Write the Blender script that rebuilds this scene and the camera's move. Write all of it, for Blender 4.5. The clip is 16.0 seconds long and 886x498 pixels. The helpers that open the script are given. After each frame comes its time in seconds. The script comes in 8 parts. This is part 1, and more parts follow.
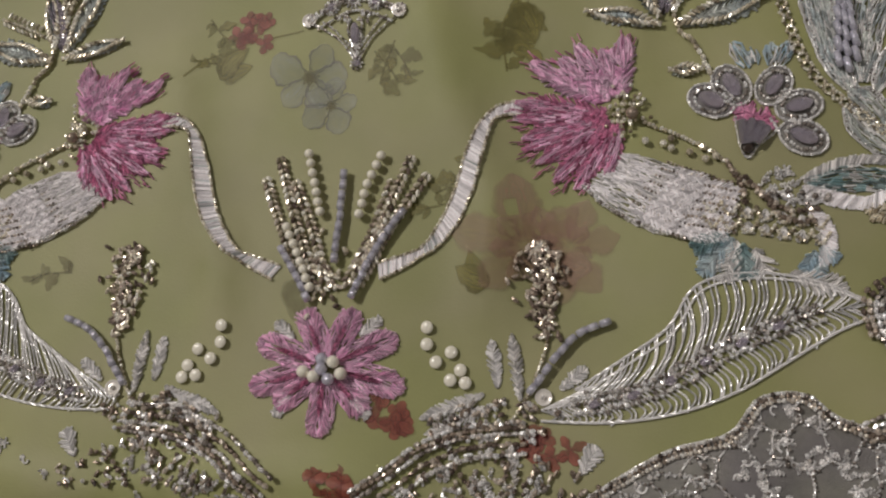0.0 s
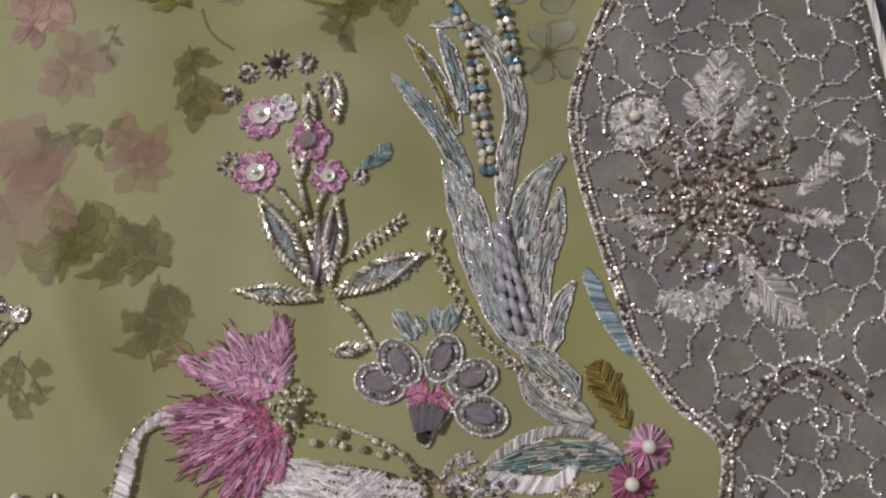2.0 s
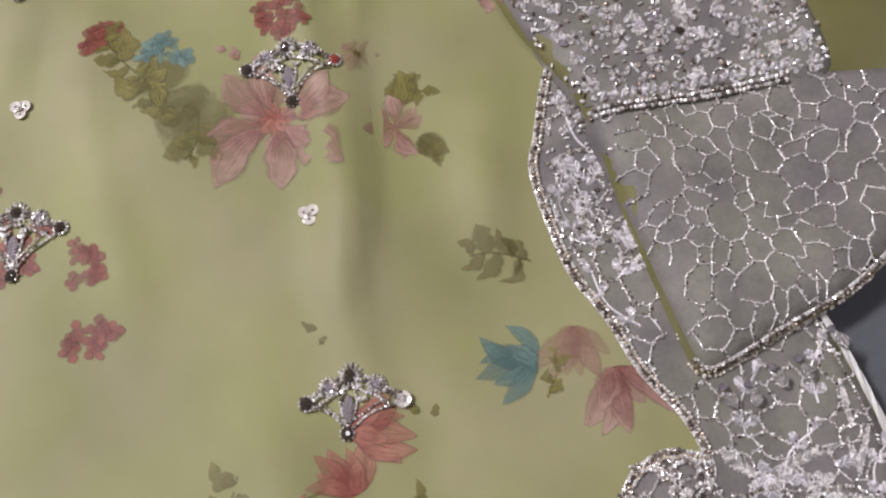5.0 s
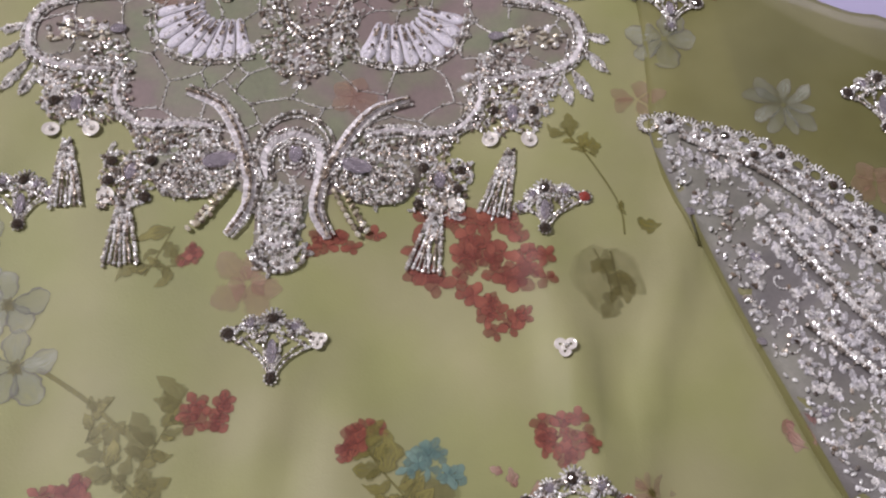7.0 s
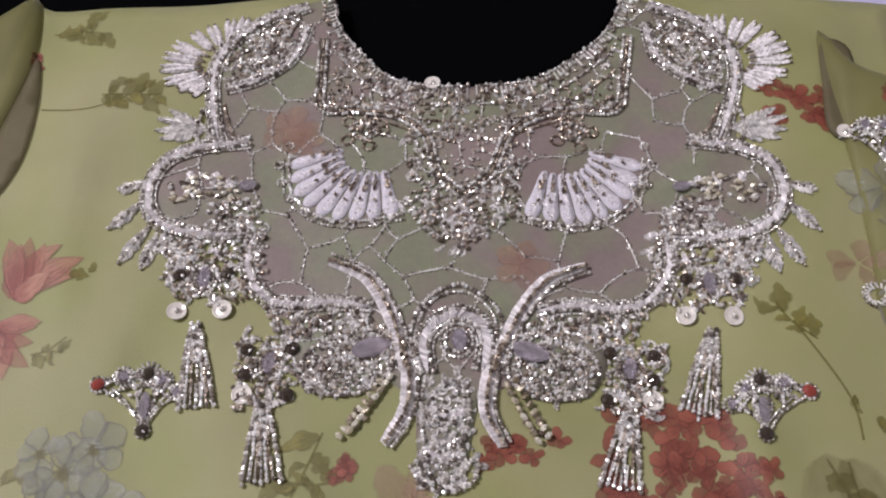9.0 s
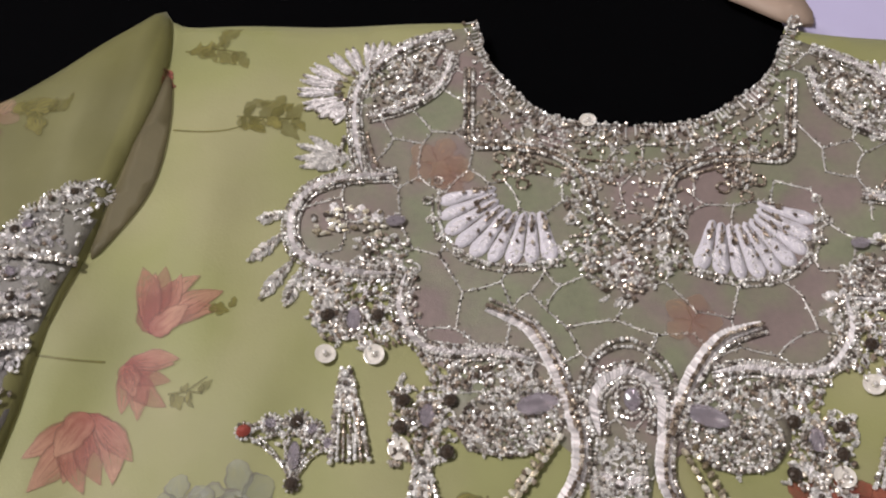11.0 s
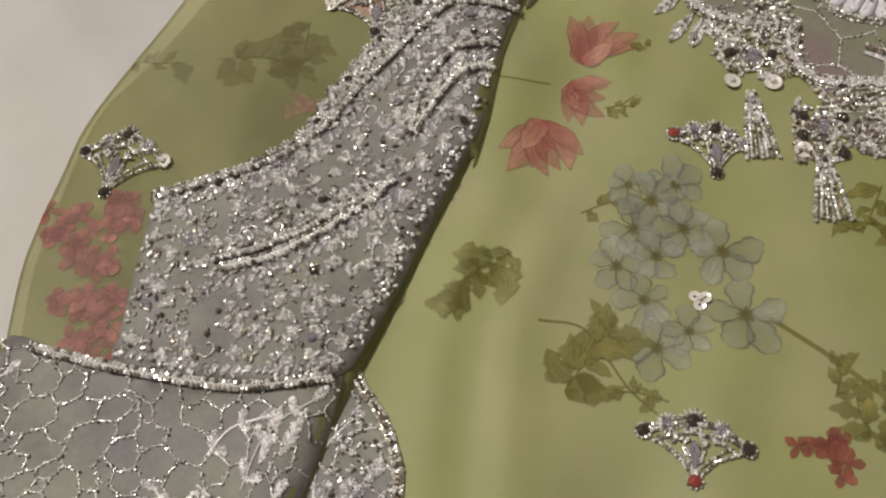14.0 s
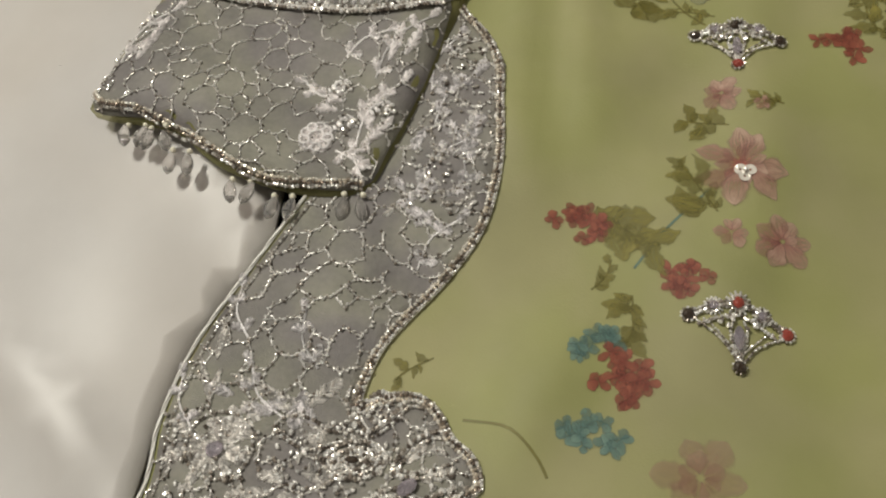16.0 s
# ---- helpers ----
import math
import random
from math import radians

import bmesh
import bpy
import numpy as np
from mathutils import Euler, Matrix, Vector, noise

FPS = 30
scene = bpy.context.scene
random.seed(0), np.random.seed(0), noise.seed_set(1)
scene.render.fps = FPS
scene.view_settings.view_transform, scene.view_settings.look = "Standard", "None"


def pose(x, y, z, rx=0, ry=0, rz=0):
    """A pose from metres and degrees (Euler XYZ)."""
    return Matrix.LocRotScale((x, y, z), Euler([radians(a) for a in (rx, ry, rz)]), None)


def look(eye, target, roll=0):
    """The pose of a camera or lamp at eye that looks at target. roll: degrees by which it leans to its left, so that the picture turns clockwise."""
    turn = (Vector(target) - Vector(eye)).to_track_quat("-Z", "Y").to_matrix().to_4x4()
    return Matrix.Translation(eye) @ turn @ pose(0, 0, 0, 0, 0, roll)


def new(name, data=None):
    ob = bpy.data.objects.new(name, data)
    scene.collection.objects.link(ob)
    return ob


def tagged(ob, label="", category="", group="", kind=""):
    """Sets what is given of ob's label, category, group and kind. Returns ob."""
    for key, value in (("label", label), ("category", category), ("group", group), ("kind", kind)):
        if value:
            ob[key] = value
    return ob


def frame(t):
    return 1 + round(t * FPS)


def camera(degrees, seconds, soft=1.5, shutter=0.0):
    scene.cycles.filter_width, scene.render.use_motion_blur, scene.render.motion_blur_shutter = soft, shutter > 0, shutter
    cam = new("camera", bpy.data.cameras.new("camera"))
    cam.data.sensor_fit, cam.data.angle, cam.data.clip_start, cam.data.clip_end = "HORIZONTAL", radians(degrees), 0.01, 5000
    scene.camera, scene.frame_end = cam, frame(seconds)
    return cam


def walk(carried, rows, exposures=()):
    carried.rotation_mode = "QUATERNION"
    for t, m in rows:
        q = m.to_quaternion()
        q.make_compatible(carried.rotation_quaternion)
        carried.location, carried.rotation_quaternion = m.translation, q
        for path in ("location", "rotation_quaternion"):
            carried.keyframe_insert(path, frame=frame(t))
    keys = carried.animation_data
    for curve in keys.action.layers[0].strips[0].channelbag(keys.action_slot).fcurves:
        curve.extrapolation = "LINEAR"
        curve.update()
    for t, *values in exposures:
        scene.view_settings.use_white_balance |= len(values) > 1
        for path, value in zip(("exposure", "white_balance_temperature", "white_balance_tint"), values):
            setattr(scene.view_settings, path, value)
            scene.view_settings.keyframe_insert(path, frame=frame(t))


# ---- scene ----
cam = camera(52.3, 16.0, soft=2.1)
PATH = [
    (0, (0.1225, -0.8148, 0.3570), (-0.1540, -0.4893, -0.9758), -39.6),
    (0.5, (0.1533, -0.7910, 0.3402), (-0.0413, -0.4242, -0.9968), -31.4),
    (1, (0.1764, -0.7672, 0.3290), (0.0588, -0.4067, -1.0185), -25.1),
    (1.5, (0.1918, -0.7364, 0.3269), (0.1127, -0.3927, -1.0283), -21.9),
    (2, (0.2030, -0.7063, 0.3283), (0.1358, -0.3612, -1.0269), -20.5),
    (2.5, (0.2037, -0.6797, 0.3304), (0.1498, -0.3171, -1.0206), -18.1),
    (3, (0.2009, -0.6307, 0.3416), (0.1743, -0.2737, -1.0122), -13.9),
    (3.5, (0.2037, -0.5908, 0.3437), (0.1890, -0.2009, -1.0003), -11.4),
    (3.7, (0.2051, -0.5726, 0.3437), (0.1967, -0.1701, -0.9968), -10.3),
    (5.8, (0.1253, -0.4179, 0.3738), (0.2114, 0.0833, -0.9303), 6.8),
    (6, (0.1176, -0.4067, 0.3724), (0.1883, 0.1274, -0.9198), 5.4),
    (6.5, (0.0791, -0.3647, 0.3731), (0.1547, 0.1995, -0.9058), 6.7),
    (7, (0.0567, -0.3206, 0.3612), (0.1043, 0.2835, -0.9009), 4.8),
    (7.5, (0.0399, -0.2975, 0.3514), (0.0595, 0.3311, -0.8988), 2.2),
    (8, (0.0266, -0.2744, 0.3472), (0.0154, 0.3703, -0.8953), -0.5),
    (8.5, (0.0140, -0.2576, 0.3409), (-0.0182, 0.3969, -0.8960), -2.2),
    (8.7, (0.0105, -0.2485, 0.3374), (-0.0273, 0.4039, -0.9009), -2.8),
    (10.8, (-0.0462, -0.2163, 0.3157), (-0.0707, 0.4725, -0.9030), 0.9),
    (11, (-0.0574, -0.2198, 0.3157), (-0.1001, 0.4662, -0.9037), -0.3),
    (11.5, (-0.0861, -0.2282, 0.3255), (-0.1750, 0.4550, -0.8932), -3.2),
    (12, (-0.1183, -0.2457, 0.3311), (-0.2513, 0.4277, -0.8890), -5.7),
    (12.5, (-0.1365, -0.2576, 0.3325), (-0.3017, 0.4018, -0.8918), -7.9),
    (13, (-0.1624, -0.2863, 0.3325), (-0.3304, 0.3535, -0.9016), -7.8),
    (13.5, (-0.1750, -0.3129, 0.3402), (-0.3465, 0.3087, -0.9023), -8.3),
    (14, (-0.1778, -0.3542, 0.3472), (-0.3605, 0.2485, -0.9030), -9.9),
    (14.5, (-0.1792, -0.3941, 0.3507), (-0.3668, 0.1869, -0.9093), -10.6),
    (15, (-0.1862, -0.4438, 0.3535), (-0.3815, 0.1309, -0.9079), -10.9),
    (15.5, (-0.1918, -0.4858, 0.3521), (-0.3808, 0.0833, -0.9128), -10.4),
    (16, (-0.1981, -0.5467, 0.3535), (-0.3710, 0.0490, -0.9016), -9.7),
]
walk(cam, [(t, look(eye, target, roll)) for t, eye, target, roll in PATH],
     exposures=((0, -0.40, 6450, 11), (2.0, -0.18, 6200, 15), (3.5, 0.14, 6250, 15), (6, 0.34, 5950, 20), (7.0, 0.13, 6000, 19), (8.5, 0.04, 6000, 19),
                (11, 0.14, 6350, 13), (13, -0.01, 6600, 9), (16, -0.10, 6900, 3)))

# ---- light: an assumed closed room, an inferred main light and an added fill ----
from mathutils.geometry import delaunay_2d_cdt

world = bpy.data.worlds.new("room_air")
scene.world = world
world.use_nodes = True
world.node_tree.nodes["Background"].inputs[0].default_value = (0.9, 0.93, 1.0, 1)
world.node_tree.nodes["Background"].inputs[1].default_value = 0.02


def lamp(name, place, target, sx, sy, watts, colour):
    li = bpy.data.lights.new(name, "AREA")
    li.shape, li.size, li.size_y, li.energy, li.color = "RECTANGLE", sx, sy, watts, colour
    ob = new(name, li)
    ob.matrix_world = look(place, target)
    return tagged(ob, "unseen rectangular light overhead: inferred main light or added weak fill", "lamp")


# main light, unseen: its side is inferred from shadows that fall right
lamp("unseen_overhead_light", (-1.55, 0.30, 2.55), (-0.05, -0.4, 0), 0.55, 0.3, 88, (1.0, 0.96, 0.93))
# weak fill, added to offset the main light's fall-off to the right
lamp("unseen_overhead_light", (1.1, -0.4, 2.55), (0.1, -0.5, 0), 0.6, 0.35, 8, (1.0, 0.96, 0.93))


# ---- materials ----
def mat(name, colour, rough=0.5, metal=0.0, var=0.12, scale=60.0, bump=0.0, bscale=400.0, big=8.0, bigvar=0.1,
        sheen=0.0, coat=0.0, clear=0.0, trans=0.0, island=0.0, spec=0.5, second=None, tone=20.0):
    m = bpy.data.materials.new(name)
    m.use_nodes = True
    nt = m.node_tree
    b = nt.nodes["Principled BSDF"]
    tc = nt.nodes.new("ShaderNodeTexCoord")
    n1 = nt.nodes.new("ShaderNodeTexNoise")
    n1.inputs["Scale"].default_value, n1.inputs["Detail"].default_value = scale, 4
    n2 = nt.nodes.new("ShaderNodeTexNoise")
    n2.inputs["Scale"].default_value, n2.inputs["Detail"].default_value = big, 2
    for n in (n1, n2):
        nt.links.new(tc.outputs["Object"], n.inputs["Vector"])
    add = nt.nodes.new("ShaderNodeMath"); add.operation = "MULTIPLY_ADD"
    nt.links.new(n1.outputs["Fac"], add.inputs[0]); add.inputs[1].default_value = 2 * var
    mb = nt.nodes.new("ShaderNodeMath"); mb.operation = "MULTIPLY_ADD"
    nt.links.new(n2.outputs["Fac"], mb.inputs[0]); mb.inputs[1].default_value = 2 * bigvar
    mb.inputs[2].default_value = 1 - var - bigvar
    nt.links.new(mb.outputs[0], add.inputs[2])
    value = add.outputs[0]
    if island:
        ge = nt.nodes.new("ShaderNodeNewGeometry")
        mi = nt.nodes.new("ShaderNodeMath"); mi.operation = "MULTIPLY_ADD"
        nt.links.new(ge.outputs["Random Per Island"], mi.inputs[0])
        mi.inputs[1].default_value = 2 * island
        ms = nt.nodes.new("ShaderNodeMath"); ms.operation = "SUBTRACT"
        nt.links.new(value, ms.inputs[0]); ms.inputs[1].default_value = island
        nt.links.new(ms.outputs[0], mi.inputs[2])
        value = mi.outputs[0]
    vm = nt.nodes.new("ShaderNodeVectorMath"); vm.operation = "SCALE"
    vm.inputs[0].default_value = colour
    nt.links.new(value, vm.inputs["Scale"])
    if second:
        n4 = nt.nodes.new("ShaderNodeTexNoise")
        n4.inputs["Scale"].default_value, n4.inputs["Detail"].default_value = tone, 3
        nt.links.new(tc.outputs["Object"], n4.inputs["Vector"])
        mr = nt.nodes.new("ShaderNodeMapRange")
        mr.inputs["From Min"].default_value, mr.inputs["From Max"].default_value = 0.38, 0.62
        nt.links.new(n4.outputs["Fac"], mr.inputs["Value"])
        m2 = nt.nodes.new("ShaderNodeMix"); m2.data_type = "RGBA"
        m2.inputs["A"].default_value, m2.inputs["B"].default_value = (*colour, 1), (*second, 1)
        nt.links.new(mr.outputs[0], m2.inputs["Factor"])
        nt.links.new(m2.outputs["Result"], vm.inputs[0])
    nt.links.new(vm.outputs[0], b.inputs["Base Color"])
    b.inputs["Roughness"].default_value, b.inputs["Metallic"].default_value = rough, metal
    b.inputs["Sheen Weight"].default_value, b.inputs["Coat Weight"].default_value = sheen, coat
    b.inputs["Transmission Weight"].default_value = trans
    b.inputs["Specular IOR Level"].default_value = spec
    if bump:
        n3 = nt.nodes.new("ShaderNodeTexNoise")
        n3.inputs["Scale"].default_value, n3.inputs["Detail"].default_value = bscale, 2
        nt.links.new(tc.outputs["Object"], n3.inputs["Vector"])
        bp = nt.nodes.new("ShaderNodeBump")
        bp.inputs["Strength"].default_value, bp.inputs["Distance"].default_value = bump, 0.001
        nt.links.new(n3.outputs["Fac"], bp.inputs["Height"])
        nt.links.new(bp.outputs[0], b.inputs["Normal"])
    if clear:
        tr = nt.nodes.new("ShaderNodeBsdfTransparent")
        tr.inputs[0].default_value = (*[min(1, 0.45 + c) for c in colour], 1)
        mx = nt.nodes.new("ShaderNodeMixShader")
        mx.inputs[0].default_value = clear
        nt.links.new(b.outputs[0], mx.inputs[1]); nt.links.new(tr.outputs[0], mx.inputs[2])
        nt.links.new(mx.outputs[0], nt.nodes["Material Output"].inputs[0])
    return m


def bead_mat(name, stops, rough=(0.12, 0.38), metal=0.8, coat=0.0):
    """Beads of random tone and gloss; glints and gaps partly put into the tone."""
    m = bpy.data.materials.new(name)
    m.use_nodes = True
    nt = m.node_tree
    b = nt.nodes["Principled BSDF"]
    ge = nt.nodes.new("ShaderNodeNewGeometry")
    cr = nt.nodes.new("ShaderNodeValToRGB")
    for k, (at, colour) in enumerate(stops):
        e = cr.color_ramp.elements[k] if k < 2 else cr.color_ramp.elements.new(at)
        e.position, e.color = at, (*colour, 1)
    nt.links.new(ge.outputs["Random Per Island"], cr.inputs[0])
    no = nt.nodes.new("ShaderNodeTexNoise")
    no.inputs["Scale"].default_value, no.inputs["Detail"].default_value = 900, 2
    tc = nt.nodes.new("ShaderNodeTexCoord"); nt.links.new(tc.outputs["Object"], no.inputs["Vector"])
    sc = nt.nodes.new("ShaderNodeMapRange")
    sc.inputs["To Min"].default_value, sc.inputs["To Max"].default_value = 0.55, 1.35
    nt.links.new(no.outputs["Fac"], sc.inputs["Value"])
    vm = nt.nodes.new("ShaderNodeVectorMath"); vm.operation = "SCALE"
    nt.links.new(cr.outputs[0], vm.inputs[0]); nt.links.new(sc.outputs[0], vm.inputs["Scale"])
    nt.links.new(vm.outputs[0], b.inputs["Base Color"])
    ro = nt.nodes.new("ShaderNodeMapRange")
    ro.inputs["To Min"].default_value, ro.inputs["To Max"].default_value = rough
    nt.links.new(no.outputs["Fac"], ro.inputs["Value"])
    nt.links.new(ro.outputs[0], b.inputs["Roughness"])
    b.inputs["Metallic"].default_value, b.inputs["Coat Weight"].default_value = metal, coat
    return m


GREEN = mat("green_organza", (0.262, 0.262, 0.096), 0.62, var=0.05, scale=70, bump=0.10, bscale=900, big=13, bigvar=0.30, sheen=0.15, second=(0.295, 0.277, 0.131), tone=15)
SLEEVE = mat("green_sleeve_organza", (0.245, 0.23, 0.076), 0.6, var=0.08, scale=60, bump=0.10, bscale=900, big=16, bigvar=0.34, sheen=0.15, clear=0.42, second=(0.305, 0.287, 0.12), tone=13)
# sleeve organza made darker: the shade in the armhole folds is in the colour
FOLD = mat("shaded_organza_fold", (0.17, 0.14, 0.075), 0.6, var=0.25, scale=60, bump=0.2, bscale=500, big=30, bigvar=0.3, clear=0.4)
NET = mat("grey_net", (0.172, 0.156, 0.150), 0.6, var=0.2, scale=420, bump=0.35, bscale=1500, big=46, bigvar=0.5, second=(0.212, 0.202, 0.164), tone=30)
YOKENET = mat("sage_net", (0.205, 0.212, 0.132), 0.55, var=0.14, scale=400, bump=0.25, bscale=1500, big=34, bigvar=0.30, second=(0.205, 0.155, 0.142), tone=36)
ZARI = mat("silver_thread", (0.72, 0.695, 0.67), 0.34, 0.3, var=0.28, scale=1100, island=0.40, bigvar=0.1, big=60)
WHITE = mat("white_silk_thread", (0.86, 0.825, 0.82), 0.42, 0.05, var=0.24, scale=1100, island=0.28, big=60)
DULLWHITE = mat("dull_white_thread", (0.70, 0.675, 0.68), 0.4, 0.15, var=0.3, scale=1100, island=0.4, big=60)
SILVER = bead_mat("silver_bead", ((0.0, (0.12, 0.095, 0.08)), (1.0, (1.0, 0.985, 0.965)), (0.30, (0.42, 0.37, 0.32)), (0.60, (0.93, 0.89, 0.84))), (0.14, 0.40), 0.55)
CHAMPAGNE = bead_mat("champagne_bead", ((0.0, (0.34, 0.28, 0.22)), (1.0, (1.0, 0.97, 0.91)), (0.35, (0.82, 0.74, 0.63))), (0.16, 0.4), 0.45)
BRONZE = bead_mat("bronze_bead", ((0.0, (0.10, 0.07, 0.055)), (1.0, (0.84, 0.74, 0.62)), (0.6, (0.38, 0.30, 0.23))), (0.16, 0.42), 0.55)
GOLD = bead_mat("pale_gold_bead", ((0.0, (0.22, 0.175, 0.11)), (1.0, (0.98, 0.94, 0.83)), (0.42, (0.74, 0.66, 0.50))), (0.16, 0.42), 0.5)
PEARL = mat("cream_pearl", (0.82, 0.77, 0.63), 0.25, 0.0, coat=0.6, var=0.05, island=0.08)
GREYBUGLE = mat("grey_bugle_bead", (0.72, 0.70, 0.77), 0.10, 0.45, coat=0.9, bump=0.12, bscale=500, var=0.3, scale=420, second=(0.50, 0.485, 0.56), tone=240)
BLUE = bead_mat("blue_bead", ((0.0, (0.12, 0.19, 0.27)), (1.0, (0.62, 0.76, 0.86)), (0.5, (0.32, 0.46, 0.58))), metal=0.4, coat=0.6)
PINK = mat("pink_silk_thread", (0.70, 0.40, 0.56), 0.38, 0.15, var=0.3, scale=900, island=0.42, second=(0.76, 0.56, 0.66), tone=170)
PALEPINK = mat("pale_pink_silk_thread", (0.80, 0.58, 0.68), 0.36, 0.1, var=0.3, scale=900, island=0.35, second=(0.72, 0.44, 0.58), tone=170)
ROSE = mat("rose_silk_thread", (0.50, 0.19, 0.30), 0.38, 0.15, var=0.3, scale=900, island=0.45, second=(0.66, 0.33, 0.46), tone=170)
TEAL = mat("teal_silk_thread", (0.21, 0.31, 0.31), 0.40, 0.2, var=0.3, scale=900, island=0.45, second=(0.36, 0.44, 0.43), tone=150)
SKY = mat("sky_blue_thread", (0.36, 0.47, 0.53), 0.40, 0.2, var=0.3, scale=900, island=0.45, second=(0.50, 0.55, 0.55), tone=150)
STEEL = mat("blue_grey_thread", (0.45, 0.49, 0.49), 0.36, 0.4, var=0.3, scale=900, island=0.45, second=(0.56, 0.57, 0.53), tone=90)
MUSTARD = mat("mustard_thread", (0.42, 0.34, 0.12), 0.38, 0.35, var=0.3, scale=900, island=0.45)
SEQUIN = mat("ivory_sequin", (0.80, 0.77, 0.66), 0.16, 0.15, coat=0.8, var=0.1, scale=500, second=(0.78, 0.70, 0.66), tone=260)
DARKGEM = mat("dark_brown_gem", (0.05, 0.035, 0.025), 0.08, 0.2, coat=1.0)
REDGEM = mat("red_gem", (0.28, 0.05, 0.035), 0.12, 0.1, coat=1.0)
# light and dark patches in the colour imitate the crystal's broken reflections
CRYSTAL = mat("lilac_crystal", (0.76, 0.71, 0.80), 0.05, 0.65, coat=1.0, bump=1.0, bscale=330, var=0.35, scale=420, island=0.35, second=(0.40, 0.34, 0.42), tone=400)
DROP = mat("clear_crystal_drop", (0.93, 0.90, 0.88), 0.03, 0.0, var=0.02, bigvar=0.02, trans=0.88)
BLACK = mat("black_velvet", (0.0012, 0.0012, 0.0015), 0.95, var=0.2, spec=0.03)
GREY = mat("grey_cloth", (0.105, 0.11, 0.122), 0.8, var=0.15, scale=300, bump=0.2, bscale=800)
CREAM = mat("cream_satin", (0.455, 0.418, 0.388), 0.42, var=0.04, scale=60, bump=0.08, bscale=60, bigvar=0.10, big=9, sheen=0.2, second=(0.48, 0.455, 0.44), tone=6)
LILAC = mat("lilac_satin", (0.50, 0.46, 0.66), 0.4, var=0.03)
PEACH = mat("peach_satin", (0.42, 0.31, 0.24), 0.45, var=0.05)
FELT = mat("lilac_white_felt", (0.62, 0.585, 0.63), 0.8, var=0.2, scale=900, bump=0.3, bscale=1500, big=120, bigvar=0.15)
PIPING = mat("ivory_piping", (0.72, 0.70, 0.66), 0.5, var=0.05)
# mid grey, kept dim so the unseen room bounces less light
ROOMSHELL = mat("dim_room_shell", (0.40, 0.385, 0.37), 0.7, var=0.04)


# ---- geometry helpers ----
def spline(pts, step=0.004, closed=False):
    """A smooth curve through control points, in even steps."""
    p = [np.array(q, float) for q in pts]
    n = len(p)
    out = []
    for i in range(n if closed else n - 1):
        if closed:
            a, b, c, d = p[i - 1], p[i], p[(i + 1) % n], p[(i + 2) % n]
        else:
            a, b, c, d = p[max(i - 1, 0)], p[i], p[i + 1], p[min(i + 2, n - 1)]
        k = max(2, int(np.linalg.norm(c - b) / step * 2))
        for j in range(k):
            t = j / k
            out.append(0.5 * (2 * b + (c - a) * t + (2 * a - 5 * b + 4 * c - d) * t * t + (3 * b - a - 3 * c + d) * t ** 3))
    out.append(p[0] if closed else p[-1])
    out = np.array(out)
    s = np.r_[0, np.cumsum(np.linalg.norm(np.diff(out, axis=0), axis=1))]
    m = max(2, int(round(s[-1] / step)) + 1)
    u = np.linspace(0, s[-1], m)
    res = np.stack([np.interp(u, s, out[:, k]) for k in range(out.shape[1])], 1)
    return res[:-1] if closed else res


def axis_x(y):
    return 0.06 * (y + 0.105)


def mir(pts):
    """The same points on the garment's other half."""
    return [(2 * axis_x(y) - x if y > -0.25 else -x, y) for x, y in pts]


def inside(pts, poly):
    pts, poly = np.asarray(pts, float), np.asarray(poly, float)
    x, y = pts[:, 0][:, None], pts[:, 1][:, None]
    a, b = poly, np.roll(poly, -1, 0)
    cross = (a[:, 1] > y) != (b[:, 1] > y)
    dy = np.where(b[:, 1] == a[:, 1], 1e-12, b[:, 1] - a[:, 1])
    xi = (b[:, 0] - a[:, 0]) * (y - a[:, 1]) / dy + a[:, 0]
    return (cross & (x < xi)).sum(1) % 2 == 1


def edge_distance(pts, poly):
    pts, poly = np.asarray(pts, float), np.asarray(poly, float)
    best = np.full(len(pts), 9.0)
    for a, b in zip(poly, np.roll(poly, -1, 0)):
        d = b - a
        t = np.clip(((pts - a) @ d) / max(d @ d, 1e-12), 0, 1)
        best = np.minimum(best, np.linalg.norm(pts - a - t[:, None] * d, axis=1))
    return best


# ---- outlines of the garment ----
NECK = spline([(-0.06, 0.078), (-0.055, 0.057), (-0.045, 0.042), (-0.029, 0.025), (-0.007, 0.019), (0.017, 0.019), (0.037, 0.024), (0.057, 0.038), (0.072, 0.054), (0.082, 0.078), (0.0861, 0.0882)], 0.004)
SLEEVE_L = spline([(-0.203, 0.073), (-0.22, 0.055), (-0.245, 0.031), (-0.269, 0.012), (-0.297, 0.002), (-0.32, -0.013), (-0.351, -0.037), (-0.373, -0.053),
                   (-0.379, -0.069), (-0.392, -0.107), (-0.404, -0.143), (-0.407, -0.168), (-0.41, -0.212), (-0.405, -0.251), (-0.407, -0.252),
                   (-0.425, -0.317), (-0.417, -0.328), (-0.382, -0.332), (-0.353, -0.35), (-0.316, -0.36), (-0.286, -0.357), (-0.276, -0.337), (-0.264, -0.295),
                   (-0.259, -0.27), (-0.25, -0.238), (-0.234, -0.182), (-0.221, -0.141), (-0.22, -0.15), (-0.216, -0.124), (-0.213, -0.088), (-0.207, -0.054), (-0.205, -0.023), (-0.196, 0.033)], 0.006, closed=True)
